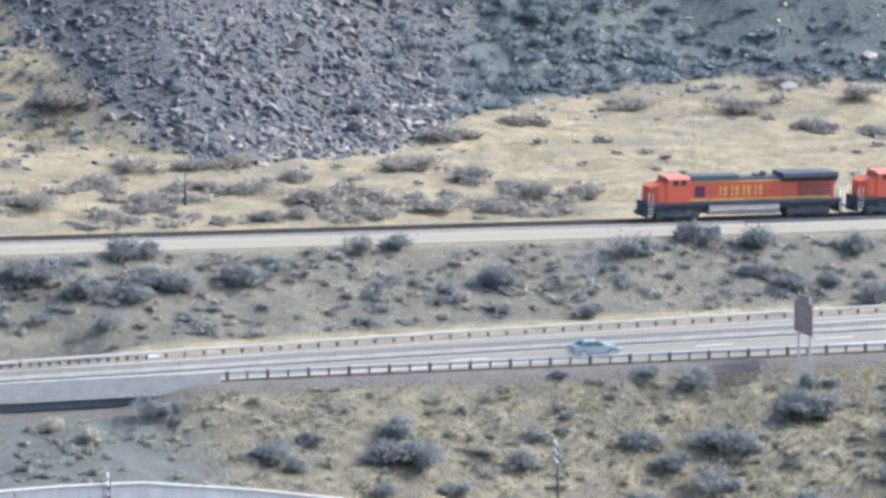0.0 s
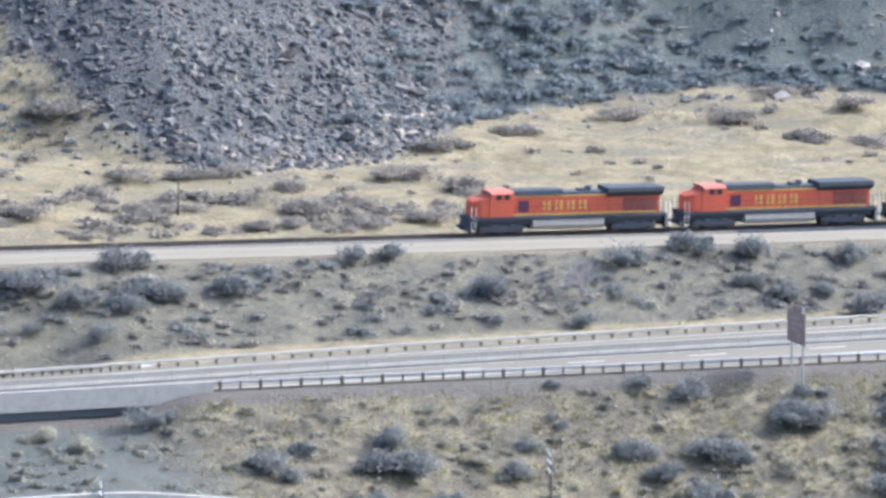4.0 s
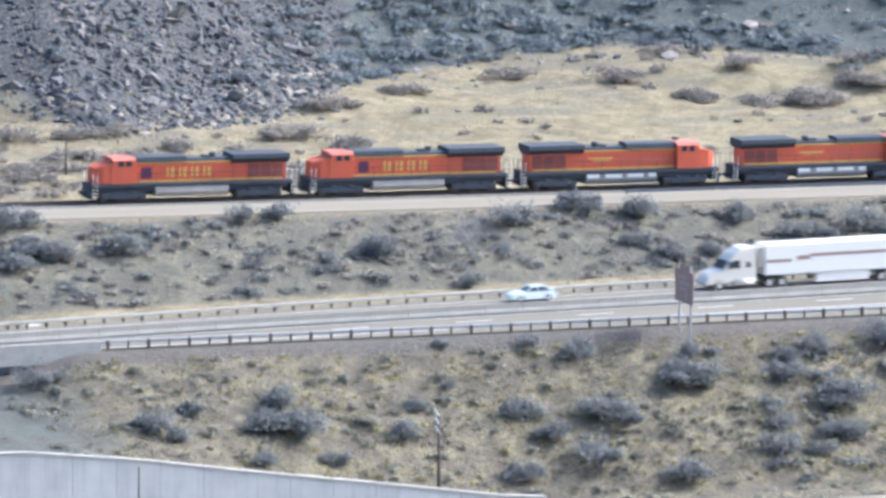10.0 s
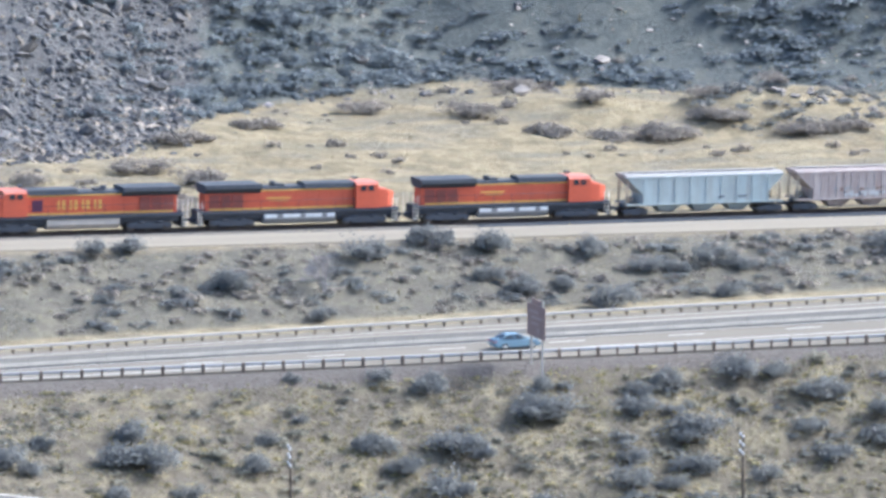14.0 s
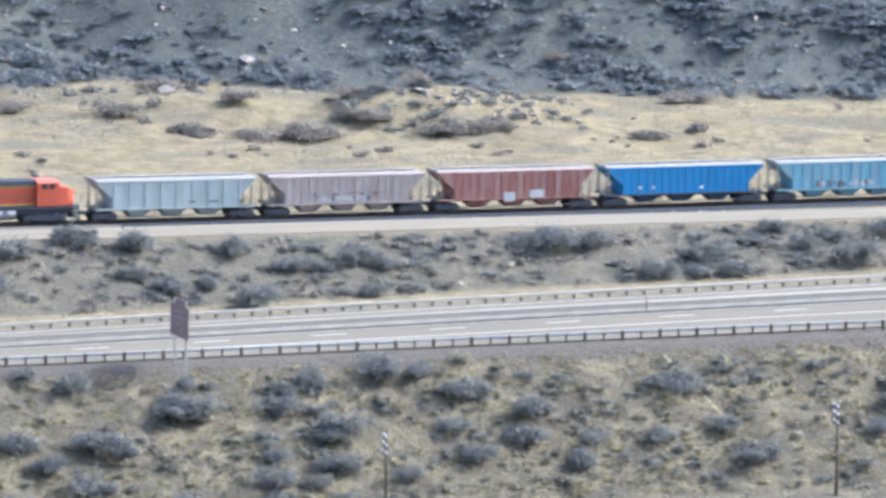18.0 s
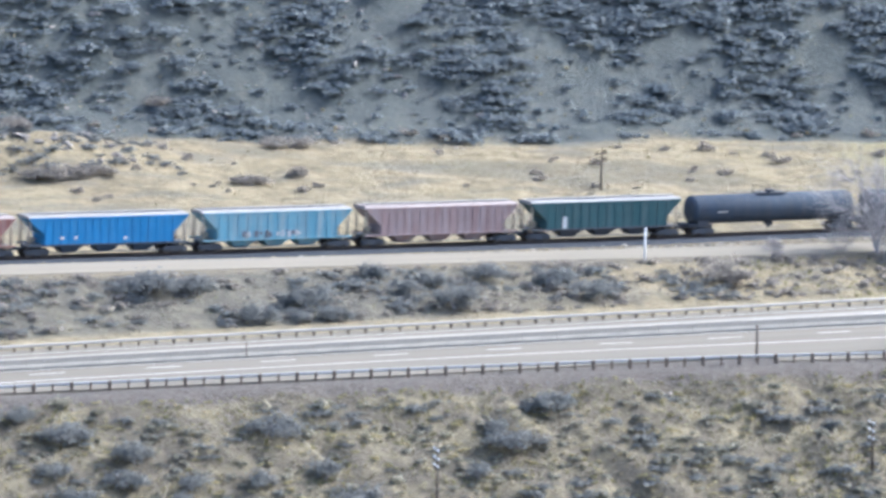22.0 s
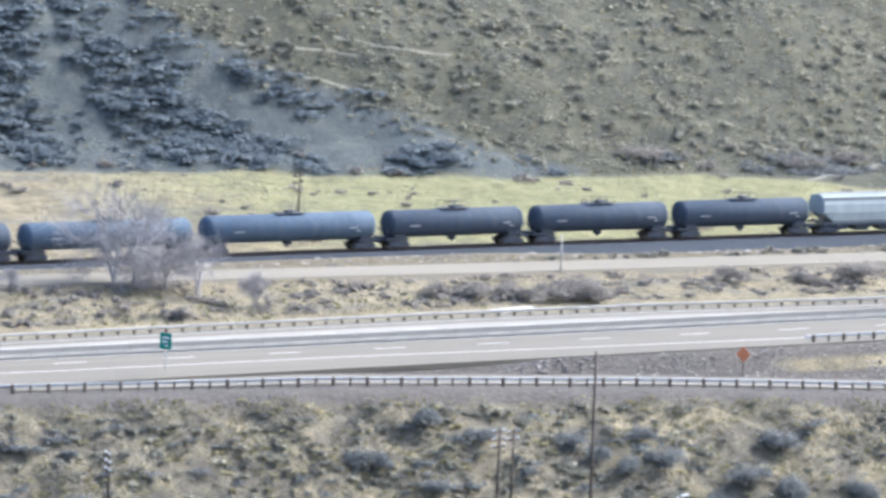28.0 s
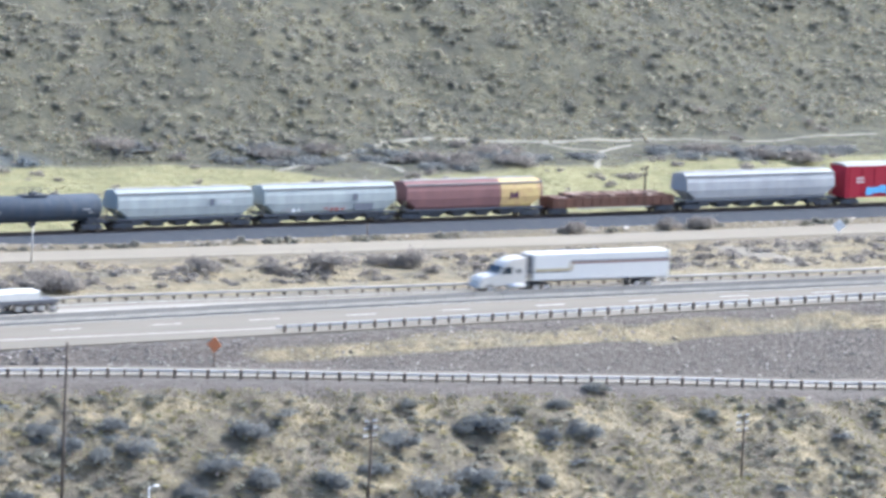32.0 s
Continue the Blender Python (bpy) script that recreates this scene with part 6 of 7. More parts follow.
def tank_car(L, material, label, r=1.5, marks=True):
    root = empty("tank_car", None, label, "railcar", "cars of the freight train")
    a, b, zc = 0.75, L - 0.75, 1.15 + r
    bm = bmesh.new()
    secs = []
    for x, k in ((a, 0.35), (a + 0.08, 0.7), (a + 0.28, 0.92), (a + 0.6, 1.0), (b - 0.6, 1.0), (b - 0.28, 0.92), (b - 0.08, 0.7), (b, 0.35)):
        secs.append([(x, k * r * math.cos(t * math.pi / 14), zc + k * r * math.sin(t * math.pi / 14)) for t in range(28)])
    loft(bm, secs, smooth=True)
    shell = part("tank", bm, material, root)
    for x in (a + 0.62, L * 0.33, L * 0.66, b - 0.62):
        bm = bmesh.new()
        secs = [[(xx, k * r * math.cos(t * math.pi / 12), zc + k * r * math.sin(t * math.pi / 12)) for t in range(24)] for xx, k in ((x - 0.05, 1.0), (x, 1.012), (x + 0.05, 1.0))]
        loft(bm, secs, caps=False)
        part("weld_band", bm, material, shell)
    bm = bmesh.new()
    tube(bm, (L / 2, 0, zc + r - 0.1), (L / 2, 0, zc + r + 0.32), 0.42, 14, 0.4)
    box(bm, L / 2 + 0.1, 0, zc + r + 0.3, 1.0, 0.7, 0.12)
    part("manway", bm, M_BLACK, root)
    bm = bmesh.new()
    box(bm, L / 2, 0, zc + r + 0.05, 3.4, 1.5, 0.07)
    for s in (-1, 1):
        for k in range(4):
            tube(bm, (L / 2 - 1.6 + 1.07 * k, s * 0.72, zc + r), (L / 2 - 1.6 + 1.07 * k, s * 0.72, zc + r + 0.75), 0.025, 5)
        tube(bm, (L / 2 - 1.6, s * 0.72, zc + r + 0.75), (L / 2 + 1.6, s * 0.72, zc + r + 0.75), 0.025, 5)
    part("top_platform", bm, M_BLACK, root)
    for x, s in ((2.1, 1), (L - 2.1, -1)):
        bm = bmesh.new()
        box(bm, x - s * 0.45, 0, 1.12, 2.9, 2.6, 0.22)
        box(bm, x, 0, 1.5, 1.3, 2.2, 0.7)
        part("saddle", bm, M_BLACK, root)
        bm = bmesh.new()
        for k in (-1, 1):
            tube(bm, (x - s * 1.8, k * 1.35, 1.2), (x - s * 1.8, k * 1.35, 2.2), 0.04, 5)
        tube(bm, (x - s * 1.8, -1.35, 2.2), (x - s * 1.8, 1.35, 2.2), 0.04, 5)
        part("end_rail", bm, M_BLACK, root)
    bm = bmesh.new()
    box(bm, L / 2, 0, 1.05, 0.7, 0.7, 0.5)
    tube(bm, (L / 2, 0, 0.55), (L / 2, 0, 1.0), 0.16, 8)
    part("outlet_valve", bm, M_BLACK, root)
    if marks:
        for s in (-1, 1):
            for x, wide, z in ((L * 0.2, 1.3, 2.55), (L * 0.83, 1.1, 2.6), (L * 0.86, 0.5, 2.25)):
                off = math.sqrt(max(r * r - (z - zc) ** 2, 0)) + 0.02
                bm = bmesh.new()
                box(bm, x, s * off, z, wide, 0.03, 0.14)
                part("marking", bm, FADED_GREY, shell, "short pale bar of unreadable marking")
    car_running_gear(root, L, 2.1)
    return root


def flat_car(L, label):
    """Low gondola with a load of brown scrap rail."""
    root = empty("gondola", None, label, "railcar", "cars of the freight train")
    rust = paint("rusty_gondola_paint", (0.16, 0.085, 0.06), 0.5, (0.08, 0.06, 0.05))
    bm = bmesh.new()
    box(bm, L / 2, 0, 1.1, L - 1.6, 2.9, 0.3)
    part("deck", bm, rust, root)
    for s in (-1, 1):
        bm = bmesh.new()
        box(bm, L / 2, s * 1.45, 1.6, L - 1.8, 0.08, 0.9)
        side = part("side", bm, rust, root)
        for k in range(14):
            bm = bmesh.new()
            box(bm, 1.4 + (L - 2.8) * k / 13, s * 1.52, 1.58, 0.14, 0.1, 0.95)
            part("stake", bm, rust, side)
    for x in (0.9, L - 0.9):
        bm = bmesh.new()
        box(bm, x, 0, 1.6, 0.1, 2.9, 0.95)
        part("end_wall", bm, rust, root)
    for s in (-1, 1):
        bm = bmesh.new()
        box(bm, L / 2, s * 1.5, 0.86, L - 8.5, 0.08, 0.12)
        part("side_sill", bm, M_PALEROOF, root, "pale lower side sill")
    scrap = island_rock("rusty_scrap", (0.10, 0.06, 0.05), (0.20, 0.12, 0.095), (0.42, 0.33, 0.27))
    rng = np.random.default_rng(4)
    bm = bmesh.new()
    for row in range(3):
        x = 1.9
        while x < L - 1.9:
            l = float(rng.uniform(0.5, 1.1))
            for y in (-1.05, -0.35, 0.35, 1.05):
                if row < 2 or 3.2 < x < L - 2.6:
                    box(bm, x + l / 2, y + rng.uniform(-0.05, 0.05), 1.55 + 0.34 * row + rng.uniform(-0.04, 0.04), l - 0.1, 0.55, 0.28, Euler((0, rng.uniform(-0.04, 0.04), rng.uniform(-0.06, 0.06))).to_matrix())
            x += l
    part("load", bm, scrap, root, "brown scrap steel load")["kind"] = "stuff"
    car_running_gear(root, L)
    return root


def box_car(L, label):
    root = empty("boxcar", None, label, "railcar", "cars of the freight train")
    red = paint("boxcar_red", (0.36, 0.03, 0.05), 0.25, (0.2, 0.05, 0.05))
    bm = bmesh.new()
    loft(bm, [[(x, y, z) for y, z in ((-1.5, 1.05), (-1.5, 4.75), (-0.8, 5.0), (0.8, 5.0), (1.5, 4.75), (1.5, 1.05))] for x in (0.75, L - 0.75)])
    body = part("body", bm, red, root)
    bm = bmesh.new()
    loft(bm, [[(x, y, z) for y, z in ((-1.54, 4.76), (-0.82, 5.03), (0.82, 5.03), (1.54, 4.76))] for x in (0.72, L - 0.72)])
    part("roof", bm, M_PALEROOF, root)
    for s in (-1, 1):
        for k in range(12):
            x = 1.3 + (L - 2.6) * k / 11
            if abs(x - L / 2) < 1.9:
                continue
            bm = bmesh.new()
            box(bm, x, s * 1.54, 2.85, 0.12, 0.08, 3.6)
            part("rib", bm, red, root)
        bm = bmesh.new()
        box(bm, L / 2, s * 1.56, 2.85, 3.6, 0.1, 3.5)
        door = part("door", bm, red, root)
        bm = bmesh.new()
        for x in (L / 2 - 1, L / 2 + 1):
            tube(bm, (x, s * 1.63, 1.2), (x, s * 1.63, 4.5), 0.03, 6)
        part("locking_bar", bm, M_GALV, door)
        bm = bmesh.new()
        for x, z in ((2.6, 3.3), (3.2, 3.3), (2.6, 2.9), (3.2, 2.9)):
            box(bm, x, s * 1.6, z, 0.4, 0.02, 0.22)
        part("marking", bm, M_WHITE, body, "small white bars of unreadable marking")
        bm = bmesh.new()
        for k in range(9):
            box(bm, 4.3 + 1.0 * k, s * 1.62, 1.75 + 0.12 * (k % 3), 0.9, 0.02, 0.9 - 0.15 * (k % 2), Euler((0, radians(8 * (-1) ** k), 0)).to_matrix())
        part("graffiti", bm, plain("light_blue_spray", (0.18, 0.50, 0.85), 0.5), body, "light blue sprayed shapes")
    car_running_gear(root, L)
    return root


GRAFFITI_PALE = plain("pale_spray", (0.55, 0.56, 0.56), 0.6)
GRAFFITI_DARK = plain("dark_spray", (0.16, 0.17, 0.20), 0.6)
RUST_BROWN = plain("rust_brown_patch", (0.24, 0.15, 0.115), 0.8)
FADED_GREY = plain("faded_primer_patch", (0.36, 0.355, 0.35), 0.8)
RUST_RED = plain("rust_red_patch", (0.35, 0.11, 0.09), 0.7)
LOCO_A = locomotive("orange and dark green diesel locomotive with gold lettering", True)
LOCO_B = locomotive("plain orange diesel locomotive with dark roof, cab trailing", False)

# start, length and turned round or not of every car, from the leading coupler
CONSIST = [(LOCO_A, 0.0, 22.3, False), (copy_thing(LOCO_A, pose(0, 0, 0)), 22.45, 22.3, False), (LOCO_B, 44.95, 22.3, True), (copy_thing(LOCO_B, pose(0, 0, 0)), 67.55, 22.4, True)]


def add_car(ob, start, length):
    CONSIST.append((ob, start, length, False))


add_car(ribbed_hopper(18.5, paint("pale_blue_grey_paint", (0.41, 0.475, 0.475), 0.5, (0.29, 0.26, 0.22)), "pale blue-grey covered hopper with ribbed sides", 9, ((11.0, 0.6, 1.9, 0.2, GRAFFITI_DARK), (13.3, 1.0, 1.9, 0.2, GRAFFITI_DARK))), 90.2, 18.5)
add_car(ribbed_hopper(18.4, paint("faded_grey_paint", (0.44, 0.39, 0.365), 0.6, (0.25, 0.17, 0.15)), "faded pinkish-grey covered hopper with scrawled sides", roof=M_DULLROOF, patches=scrawl(6.0, 12.0, 1.5, 2.1, 3, GRAFFITI_PALE, GRAFFITI_PALE, GRAFFITI_DARK) + scrawl(5.0, 13.5, 2.1, 2.5, 4, RUST_BROWN, FADED_GREY, FADED_GREY)), 108.8, 18.4)
add_car(ribbed_hopper(18.7, paint("rust_red_paint", (0.31, 0.135, 0.115), 0.8, (0.42, 0.33, 0.30)), "rusty red covered hopper with pale worn streaks", roof=M_DULLROOF, patches=((8.6, 1.2, 1.5, 0.9, GRAFFITI_PALE), (11.6, 1.5, 1.75, 0.8, GRAFFITI_PALE))), 127.3, 18.7)
add_car(ribbed_hopper(19.1, paint("bright_blue_paint", (0.055, 0.24, 0.50), 0.35, (0.12, 0.22, 0.34)), "bright blue covered hopper with dark sills", 17, ((4.4, 0.45, 2.0, 0.3, GRAFFITI_PALE), (5.9, 0.35, 2.0, 0.35, GRAFFITI_PALE), (11.4, 0.35, 1.9, 0.3, M_WHITE)), plain("dark_hopper_sill", (0.06, 0.09, 0.14), 0.7)), 146.1, 19.1)
add_car(ribbed_hopper(18.3, paint("light_blue_paint", (0.17, 0.36, 0.46), 0.6, (0.42, 0.40, 0.36)), "streaked light blue covered hopper with graffiti", 13, scrawl(5.4, 8.4, 1.45, 2.3, 5, GRAFFITI_PALE, GRAFFITI_DARK, GRAFFITI_DARK) + scrawl(9.2, 12.0, 1.45, 2.3, 6, GRAFFITI_PALE, GRAFFITI_PALE, GRAFFITI_DARK)), 165.4, 18.3)
add_car(ribbed_hopper(19.0, paint("mauve_brown_paint", (0.32, 0.228, 0.22), 0.75, (0.42, 0.38, 0.38)), "mauve-brown covered hopper with pale streaks", roof=M_DULLROOF), 183.9, 19.0)
add_car(ribbed_hopper(19.0, paint("dark_green_paint", (0.052, 0.112, 0.122), 0.6, (0.12, 0.15, 0.155)), "dark green covered hopper with a rusty end", 15, ((4.6, 0.5, 2.0, 1.2, GRAFFITI_PALE),), M_TRUCKFRAME), 203.1, 19.0)
TANK_BLACK = paint("tank_black", (0.05, 0.066, 0.092), 0.45, (0.11, 0.105, 0.105))
TANK_GREY = paint("tank_slate_grey", (0.078, 0.108, 0.15), 0.4, (0.15, 0.16, 0.17))
add_car(tank_car(21.0, TANK_BLACK, "long black tank car with top platform", 1.52), 222.3, 21.0)
add_car(tank_car(21.9, TANK_BLACK, "long black tank car behind bare trees", 1.5), 243.5, 21.9)
add_car(tank_car(21.9, TANK_GREY, "slate-grey tank car with white marks", 1.48), 265.6, 21.9)
add_car(tank_car(22.7, TANK_GREY, "long slate-grey tank car with pale roof", 1.52), 287.8, 22.7)
short = tank_car(18.8, TANK_BLACK, "short black tank car with white marks", 1.5)
add_car(short, 310.7, 18.8)
add_car(copy_thing(short, pose(0, 0, 0)), 329.7, 18.8)
add_car(copy_thing(short, pose(0, 0, 0)), 348.7, 18.8)
SMOOTH_GREY = paint("pale_hopper_grey", (0.36, 0.39, 0.38), 0.4, (0.26, 0.27, 0.27))
add_car(smooth_hopper(19.5, SMOOTH_GREY, "pale grey smooth-sided covered hopper", 3, None, ((13.2, 0.7, 2.95, 0.8, GRAFFITI_DARK), (14.9, 1.8, 2.95, 0.35, GRAFFITI_PALE))), 367.7, 19.5)
add_car(smooth_hopper(19.4, SMOOTH_GREY, "pale grey smooth-sided covered hopper with scrawled patches", 3, None, ((13.0, 0.7, 3.0, 0.8, GRAFFITI_DARK), (14.2, 2.6, 1.9, 0.8, GRAFFITI_DARK)) + scrawl(3.2, 6.4, 1.45, 2.0, 9, M_WHITE, M_WHITE, FADED_GREY) + scrawl(9.0, 12.0, 1.5, 2.0, 10, FADED_GREY, RUST_RED)), 387.4, 19.4)
add_car(smooth_hopper(20.5, paint("brown_hopper_paint", (0.215, 0.115, 0.11), 0.5, (0.17, 0.10, 0.10)), "brown covered hopper with a yellow end panel", 4, plain("hopper_yellow", (0.55, 0.41, 0.16), 0.6, wear=0.7, dirt=(0.38, 0.22, 0.13))), 406.9, 20.5)
add_car(flat_car(19.1, "low rusty gondola loaded with bundled brown scrap"), 427.6, 19.1)
add_car(smooth_hopper(23.3, paint("light_hopper_grey", (0.37, 0.375, 0.38), 0.4, (0.29, 0.285, 0.28)), "large light grey covered hopper with faint panel joints", 4), 446.9, 23.3)
add_car(box_car(24.0, "dark red boxcar with light blue graffiti"), 470.4, 24.0)

LEAD = [(0, 287.0), (3, 273.6), (6, 260.1), (9, 246.3), (13, 227.8), (16, 214.0), (19, 199.6), (23, 179.6), (26, 164.1), (29, 147.2), (32, 129.2)]


def train_rows(start, length, turned):
    rows = []
    for t, lead in LEAD:
        x0 = lead + start
        x1 = x0 + length
        z0, z1 = float(track_z(x0)), float(track_z(x1))
        rise = math.degrees(math.atan2(z1 - z0, length))
        rows.append((t, pose(x1, TRACK_Y, z1, 0, rise, 180) if turned else pose(x0, TRACK_Y, z0, 0, -rise, 0)))
    return rows


# ---- road vehicles ----
M_TYRE = plain("tyre_rubber", (0.025, 0.025, 0.027), 0.9, wear=0.2)
M_RIM = plain("bright_rim", (0.6, 0.6, 0.6), 0.3, 0.7, wear=0.1)
M_TRAILER = plain("white_trailer_skin", (0.704, 0.678, 0.625), 0.4, wear=0.08, dirt=(0.484, 0.484, 0.475))
M_TAUPE = plain("taupe_stripe", (0.30, 0.20, 0.17), 0.5, wear=0.1)
M_TANSTRIPE = plain("tan_stripe", (0.48, 0.40, 0.24), 0.5, wear=0.1)
M_SILVER = plain("cab_silver", (0.62, 0.575, 0.50), 0.45, 0.0, wear=0.08)
M_CHROME = plain("chrome", (0.6, 0.6, 0.6), 0.42, 0.6, wear=0.05)
M_CABYELLOW = plain("cab_yellow", (0.85, 0.62, 0.03), 0.4, wear=0.1)


def road_wheel(parent, x, y, r, w):
    bm = bmesh.new()
    tube(bm, (0, -w / 2, 0), (0, w / 2, 0), r, 18)
    tyre_bm = bm
    hub = new("wheel")
    hub.parent = parent
    hub.matrix_basis = pose(x, y, r)
    part("tyre", tyre_bm, M_TYRE, hub)
    bm = bmesh.new()
    tube(bm, (0, -w / 2 - 0.015, 0), (0, w / 2 + 0.015, 0), r * 0.58, 14)
    part("rim", bm, M_RIM, hub)


def axle(parent, x, r=0.51, w=0.3, half=1.05):
    for s in (-1, 1):
        road_wheel(parent, x, s * half, r, w)


def semi_truck(label, cab_paint, tall_cab, trailer_len, stripes):
    """Tractor and box trailer heading for -x; the bumper is at x = 0."""
    root = empty("semi_truck", None, label, "truck")
    bm = bmesh.new()
    T = 7.6 if not tall_cab else 6.6
    # hood, cab and sleeper from one side outline
    if tall_cab:
        outline = [(0, 0.55), (0.05, 1.15), (0.4, 1.55), (1.75, 1.95), (2.35, 2.75), (2.8, 3.3), (3.7, 3.9), (4.6, 4.0), (5.2, 3.95), (5.3, 0.75), (2.1, 0.75), (2.0, 0.55)]
    else:
        outline = [(0, 0.6), (0.05, 1.3), (0.5, 1.75), (2.3, 2.1), (2.9, 2.85), (3.4, 3.3), (4.3, 3.65), (5.9, 3.8), (6.0, 0.8), (2.4, 0.8), (2.3, 0.6)]
    prism(bm, outline, -1.2, 1.2)
    bevel(bm, 0.1, 2)
    cab = part("cab", bm, cab_paint, root)
    e = outline[3][0]
    for s in (-1, 1):
        bm = bmesh.new()
        prism(bm, [(e + 0.55, 2.1), (e + 1.0, 2.8), (e + 1.75, 2.85), (e + 1.75, 2.05)], s * 1.22 - 0.02, s * 1.22 + 0.02)
        part("side_window", bm, M_GLASS, cab)
        bm = bmesh.new()
        box(bm, e + 2.6, s * 1.22, 2.35, 0.45, 0.04, 0.5)
        part("sleeper_window", bm, M_GLASS, cab)
        bm = bmesh.new()
        box(bm, e + 0.6, s * 1.5, 2.4, 0.12, 0.3, 0.6)
        part("mirror", bm, M_BLACK, cab)
        bm = bmesh.new()
        tube(bm, (3.0 if tall_cab else 3.5, s * 1.0, 0.75), (5.0 if tall_cab else 5.8, s * 1.0, 0.75), 0.32, 12)
        part("fuel_tank", bm, M_SILVER if tall_cab else M_CHROME, root)
        bm = bmesh.new()
        box(bm, 0.18, s * 0.9, 1.1, 0.2, 0.4, 0.25)
        part("headlight", bm, M_CHROME, cab)
    bm = bmesh.new()
    x0, x1 = outline[3], outline[4]
    prism(bm, [(x0[0] + 0.02, x0[1] + 0.05), (x1[0] - 0.04, x1[1]), (x1[0] - 0.12, x1[1] + 0.03), (x0[0] - 0.06, x0[1] + 0.08)], -1.02, 1.02)
    part("windscreen", bm, M_GLASS, cab)
    bm = bmesh.new()
    box(bm, 0.0, 0, 0.75, 0.2, 2.4, 0.4)
    bevel(bm, 0.05)
    part("bumper", bm, M_CHROME, root)
    bm = bmesh.new()
    box(bm, 4.8, 0, 0.85, 7.2, 0.9, 0.25)
    part("chassis", bm, M_BLACK, root)
    axle(root, 1.35)
    t0 = 6.6 if not tall_cab else 6.0
    axle(root, t0 + 0.6)
    axle(root, t0 + 1.9)
    # trailer
    a, b = t0 + 0.1, t0 + 0.1 + trailer_len
    bm = bmesh.new()
    box(bm, (a + b) / 2, 0, 2.66, trailer_len, 2.58, 2.82)
    bevel(bm, 0.05, 2)
    trailer = part("trailer", bm, M_TRAILER, root)
    for s in (-1, 1):
        n = 11
        for k in range(n):
            bm = bmesh.new()
            box(bm, a + (k + 0.5) * trailer_len / n, s * 1.298, 2.66, trailer_len / n - 0.05, 0.012, 2.6)
            part("side_panel", bm, M_TRAILER, trailer)
        bm = bmesh.new()
        box(bm, (a + b) / 2, s * 1.3, 1.28, trailer_len, 0.06, 0.12)
        part("side_rail", bm, M_CHROME, trailer)
        for x, wide, z, high, mat in stripes:
            bm = bmesh.new()
            box(bm, a + x, s * 1.311, z, wide, 0.012, high)
            part("stripe", bm, mat, trailer)
        if tall_cab:
            bm = bmesh.new()
            box(bm, (a + 5.4 + b - 5.2) / 2, s * 1.2, 0.78, b - a - 10.6, 0.04, 0.9)
            part("side_skirt", bm, M_TRAILER, trailer, "white aerodynamic skirt under the trailer")
        bm = bmesh.new()
        tube(bm, (a + 4.6, s * 0.9, 0.3), (a + 4.6, s * 0.9, 1.2), 0.06, 8)
        part("landing_leg", bm, M_BLACK, trailer)
    bm = bmesh.new()
    box(bm, a - 0.28, 0, 2.95, 0.5, 1.9, 1.9)
    bevel(bm, 0.06)
    part("cooling_unit", bm, M_SILVER if tall_cab else M_GRILLE_DARK, trailer, "refrigeration unit on the trailer's nose")
    bm = bmesh.new()
    box(bm, b - 3.1, 0, 1.05, 3.6, 1.1, 0.35)
    part("bogie_frame", bm, M_BLACK, trailer)
    axle(root, b - 3.9)
    axle(root, b - 2.5)
    bm = bmesh.new()
    box(bm, b - 0.1, 0, 0.55, 0.1, 2.2, 0.12)
    for s in (-0.8, 0.8):
        box(bm, b - 0.1, s, 0.85, 0.1, 0.1, 0.6)
    part("rear_guard", bm, M_WHITE, trailer)
    return root


M_GRILLE_DARK = plain("dark_unit_panels", (0.12, 0.12, 0.13), 0.6, wear=0.2)


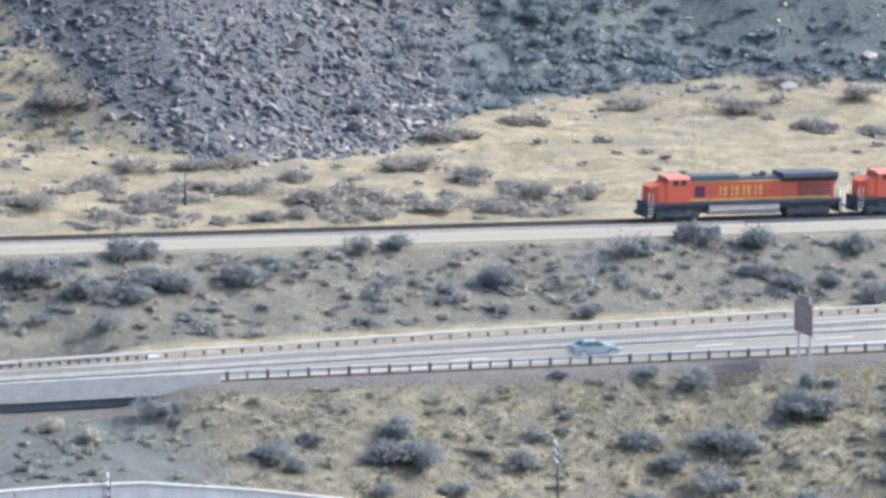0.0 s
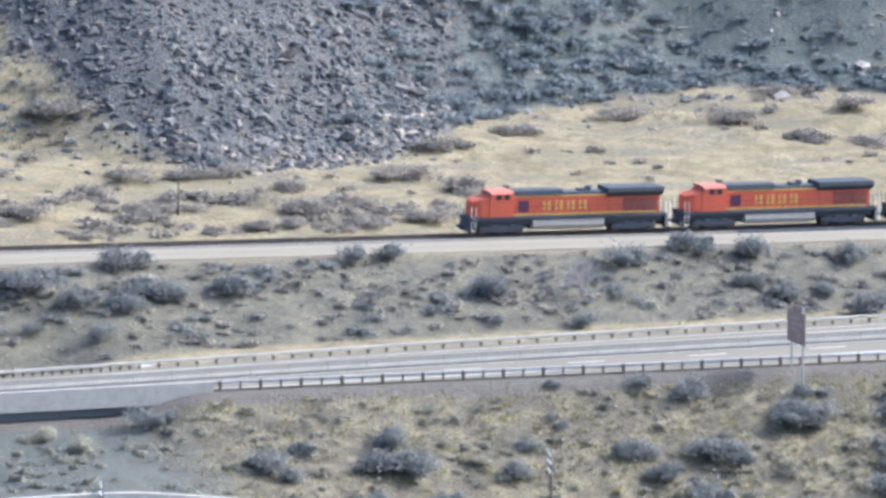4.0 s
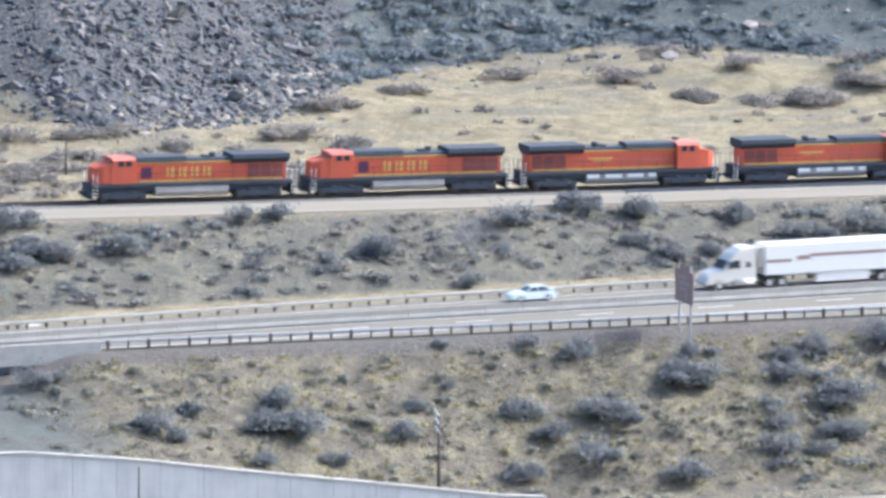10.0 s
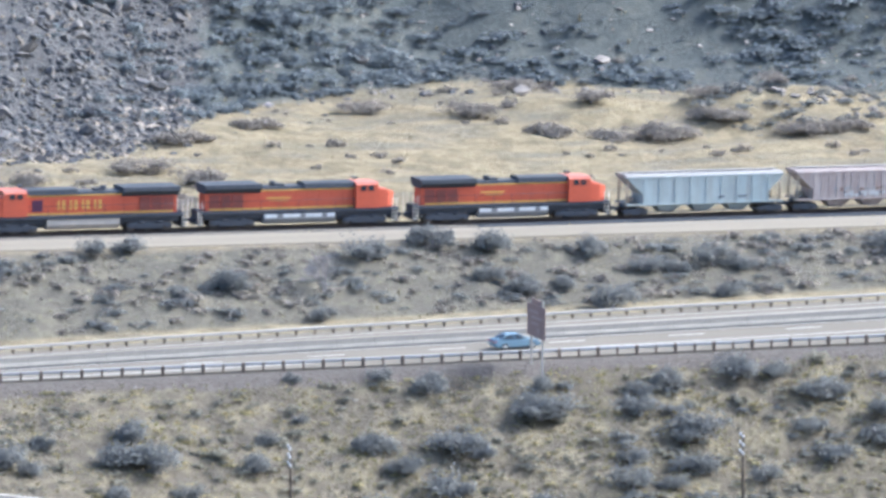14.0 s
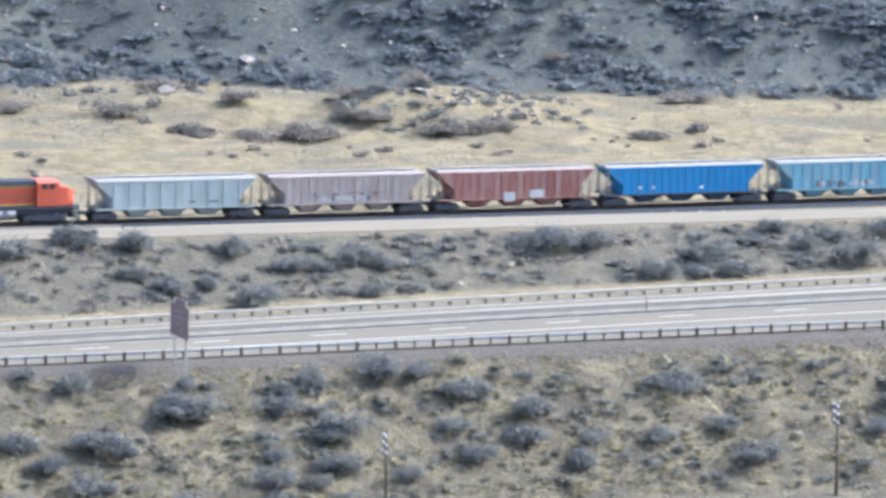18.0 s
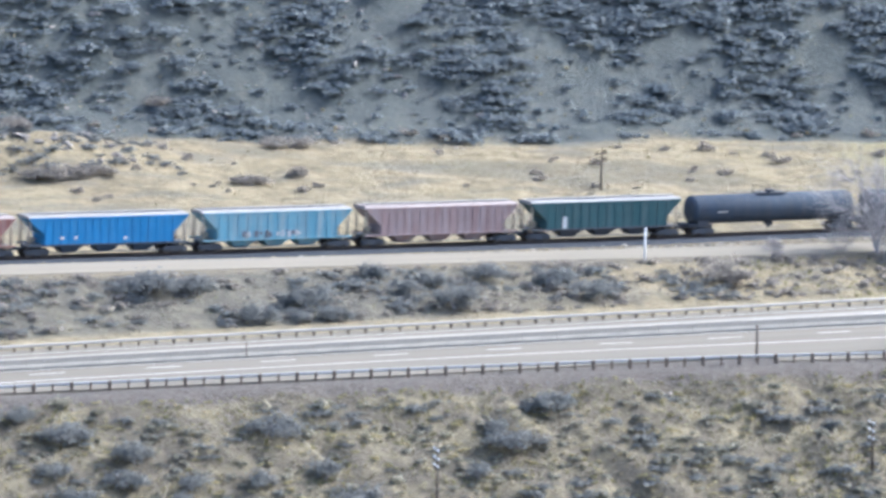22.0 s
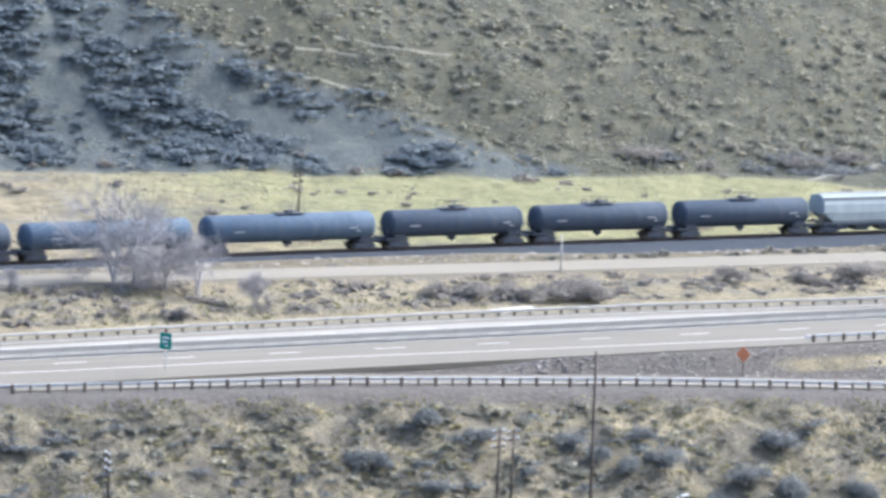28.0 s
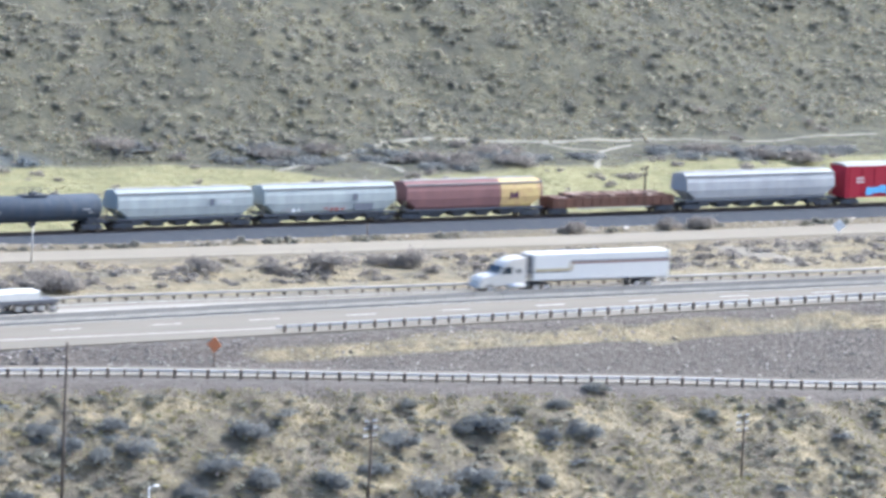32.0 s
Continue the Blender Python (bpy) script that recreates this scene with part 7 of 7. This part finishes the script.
def flatbed_truck():
    root = empty("flatbed_truck", None, "yellow tractor pulling a flatbed with a white tarped load", "truck")
    bm = bmesh.new()
    prism(bm, [(0.5, 0.55), (0.52, 1.35), (0.8, 1.6), (1.75, 1.75), (2.1, 2.6), (2.3, 2.72), (3.55, 2.72), (3.6, 0.75), (2.1, 0.75), (2.0, 0.55)], -1.15, 1.15)
    bevel(bm, 0.08, 2)
    cab = part("cab", bm, M_CABYELLOW, root)
    for s in (-1, 1):
        bm = bmesh.new()
        prism(bm, [(2.05, 1.85), (2.35, 2.5), (3.1, 2.52), (3.1, 1.8)], s * 1.17 - 0.02, s * 1.17 + 0.02)
        part("side_window", bm, M_GLASS, cab)
        bm = bmesh.new()
        tube(bm, (4.0, s * 0.95, 0.8), (5.4, s * 0.95, 0.8), 0.32, 12)
        part("fuel_tank", bm, M_GRILLE_DARK, root)
        bm = bmesh.new()
        box(bm, 9.4, s * 1.1, 0.82, 2.4, 0.3, 0.5)
        box(bm, 13.0, s * 1.1, 0.85, 1.6, 0.3, 0.42)
        bevel(bm, 0.03)
        part("tool_box", bm, M_GRILLE_DARK, root, "dark tool boxes under the bed")
    bm = bmesh.new()
    prism(bm, [(1.76, 1.82), (2.08, 2.54), (2.03, 2.56), (1.70, 1.84)], -1.0, 1.0)
    part("windscreen", bm, M_GLASS, cab)
    bm = bmesh.new()
    box(bm, 2.9, 0, 2.78, 1.2, 2.0, 0.1)
    bevel(bm, 0.03)
    part("cab_roof", bm, M_WHITE, cab)
    bm = bmesh.new()
    box(bm, 10.5, 0, 0.95, 19.5, 0.9, 0.25)
    part("chassis", bm, M_BLACK, root)
    bm = bmesh.new()
    box(bm, 13.2, 0, 1.2, 14.6, 2.5, 0.38)
    part("flatbed", bm, M_GRILLE_DARK, root)
    bm = bmesh.new()
    rng = np.random.default_rng(2)
    secs = []
    for k in range(13):
        x = 7.0 + 11.2 * k / 12
        e = 0.06 * rng.uniform(-1, 1)
        secs.append([(x, -1.2, 1.4), (x, -1.18, 2.2 + e), (x, -0.9, 2.35 + e), (x, 0.9, 2.35 + e), (x, 1.18, 2.2 + e), (x, 1.2, 1.4)])
    loft(bm, secs)
    part("tarped_load", bm, plain("grey_white_tarp", (0.60, 0.575, 0.52), 0.7, wear=0.5, scale=0.8, dirt=(0.42, 0.42, 0.42)), root, "white tarpaulin over the load")
    for x in (1.3, 5.3, 6.6, 15.6, 17.0, 18.4, 19.8):
        axle(root, x)
    return root


def sedan(label, colour):
    """A saloon car heading for +x, centred on x = 0."""
    root = empty("car", None, label, "car")
    body_paint = plain(label.split()[0] + "_car_paint", colour, 0.25, 0.2, wear=0.05)
    bm = bmesh.new()
    lower = [(-2.3, 0.35), (-2.35, 0.75), (-2.2, 0.98), (-1.5, 1.02), (0.75, 0.98), (1.9, 0.85), (2.3, 0.65), (2.35, 0.4), (2.2, 0.25), (-2.2, 0.25)]
    prism(bm, lower, -0.88, 0.88)
    bevel(bm, 0.07, 2)
    body = part("body", bm, body_paint, root)
    bm = bmesh.new()
    loft(bm, [[(-1.75, -0.82, 0.97), (0.85, -0.82, 0.97), (0.85, 0.82, 0.97), (-1.75, 0.82, 0.97)], [(-1.1, -0.66, 1.4), (0.1, -0.66, 1.4), (0.1, 0.66, 1.4), (-1.1, 0.66, 1.4)]])
    cabin = part("cabin_glass", bm, M_GLASS, root)
    bm = bmesh.new()
    box(bm, -0.5, 0, 1.42, 1.35, 1.36, 0.06)
    bevel(bm, 0.025)
    part("roof", bm, body_paint, root)
    for s in (-1, 1):
        for x0, x1, z1 in ((0.87, 0.12, 1.41), (-0.42, -0.42, 1.41), (-1.77, -1.12, 1.41)):
            bm = bmesh.new()
            tube(bm, (x0, s * 0.83, 0.97), (x1, s * 0.67, z1), 0.045, 6)
            part("pillar", bm, body_paint, root)
        bm = bmesh.new()
        box(bm, 2.22, s * 0.62, 0.66, 0.2, 0.4, 0.14)
        part("headlight", bm, M_CHROME, body)
        bm = bmesh.new()
        box(bm, -2.3, s * 0.65, 0.82, 0.1, 0.36, 0.14)
        part("tail_light", bm, plain("tail_light_red", (0.4, 0.02, 0.02), 0.3), body)
        for x in (-1.35, 1.4):
            road_wheel(root, x, s * 0.8, 0.33, 0.2)
    return root


SILVER_CAR = sedan("silver saloon car on the highway", (0.30, 0.36, 0.38))
WHITE_CAR = sedan("white saloon car on the highway", (0.72, 0.78, 0.80))
WHITE_CAR_B = copy_thing(WHITE_CAR, pose(0, 0, 0))
BLUE_CAR = sedan("blue saloon car on the highway", (0.20, 0.30, 0.38))
TRUCK_A = semi_truck("white refrigerated semi truck with taupe side stripes", M_SILVER, True, 16.2, ((1.4, 2.6, 2.55, 0.3, M_TAUPE), (4.0, 1.4, 2.75, 0.42, M_TAUPE), (10.4, 11.4, 2.95, 0.3, M_TAUPE)))
TRUCK_B = semi_truck("white semi truck with tan and grey trailer stripes", M_SILVER, False, 17.4, ((2.4, 4.6, 2.35, 0.28, M_TANSTRIPE), (2.4, 4.6, 2.12, 0.12, M_GRILLE_DARK), (4.8, 0.4, 2.7, 0.8, M_TANSTRIPE), (11.0, 12.6, 3.05, 0.26, M_TAUPE), (11.0, 12.6, 3.27, 0.1, M_GRILLE_DARK)))
FLATBED = flatbed_truck()


def lane_drive(at, speed, first_x):
    """Rows for a car that keeps to the near lane, heading for +x."""
    rows = []
    for k in range(17):
        t = 2.0 * k
        x = first_x + speed * (t - at)
        rows.append((t, pose(x, float(near_lane_y(x)), 0.0, 0, 0, bearing(near_lane_y, x))))
    return rows


near_lane_y = line([-3000, 150, 253, 277, 290, 345, 399, 450, 540, 700, 3000], [560, 694.7, 695.6, 696.0, 696.5, 697.3, 696.8, 695.2, 693.2, 685, 540])


def fine_drive(off, at, speed, rightward, first_x, turned=False):
    """Rows for a vehicle at steady speed that is at first_x at the time `at`."""
    rows = []
    times = sorted({0.0, 32.0} | {max(0.0, min(32.0, at + k)) for k in (-12, -8, -4, -3, -2, -1, 0, 1, 2, 3, 4, 8, 12)})
    for t in times:
        x = first_x + (speed if rightward else -speed) * (t - at)
        rows.append((t, pose(x, float(far_rail_y(x)) + off, 0.0, 0, 0, bearing(far_rail_y, x) + (180 if turned else 0))))
    return rows


def motions():
    for ob, start, length, turned in CONSIST:
        walk(ob, train_rows(start, length, turned))
    walk(SILVER_CAR, lane_drive(0.0, 30.0, 263.1))
    walk(WHITE_CAR, fine_drive(-3.0, 6.0, 30.8, False, 266.9, True))
    walk(WHITE_CAR_B, fine_drive(-3.0, 10.5, 30.0, False, 258.0, True))
    walk(BLUE_CAR, lane_drive(13.0, 32.0, 249.9))
    walk(TRUCK_A, fine_drive(-2.9, 11.0, 27.2, False, 263.4))
    walk(TRUCK_B, fine_drive(-2.6, 32.0, 30.6, False, 517.4))
    walk(FLATBED, fine_drive(-5.0, 31.0, 29.5, False, 473.9))


motions()
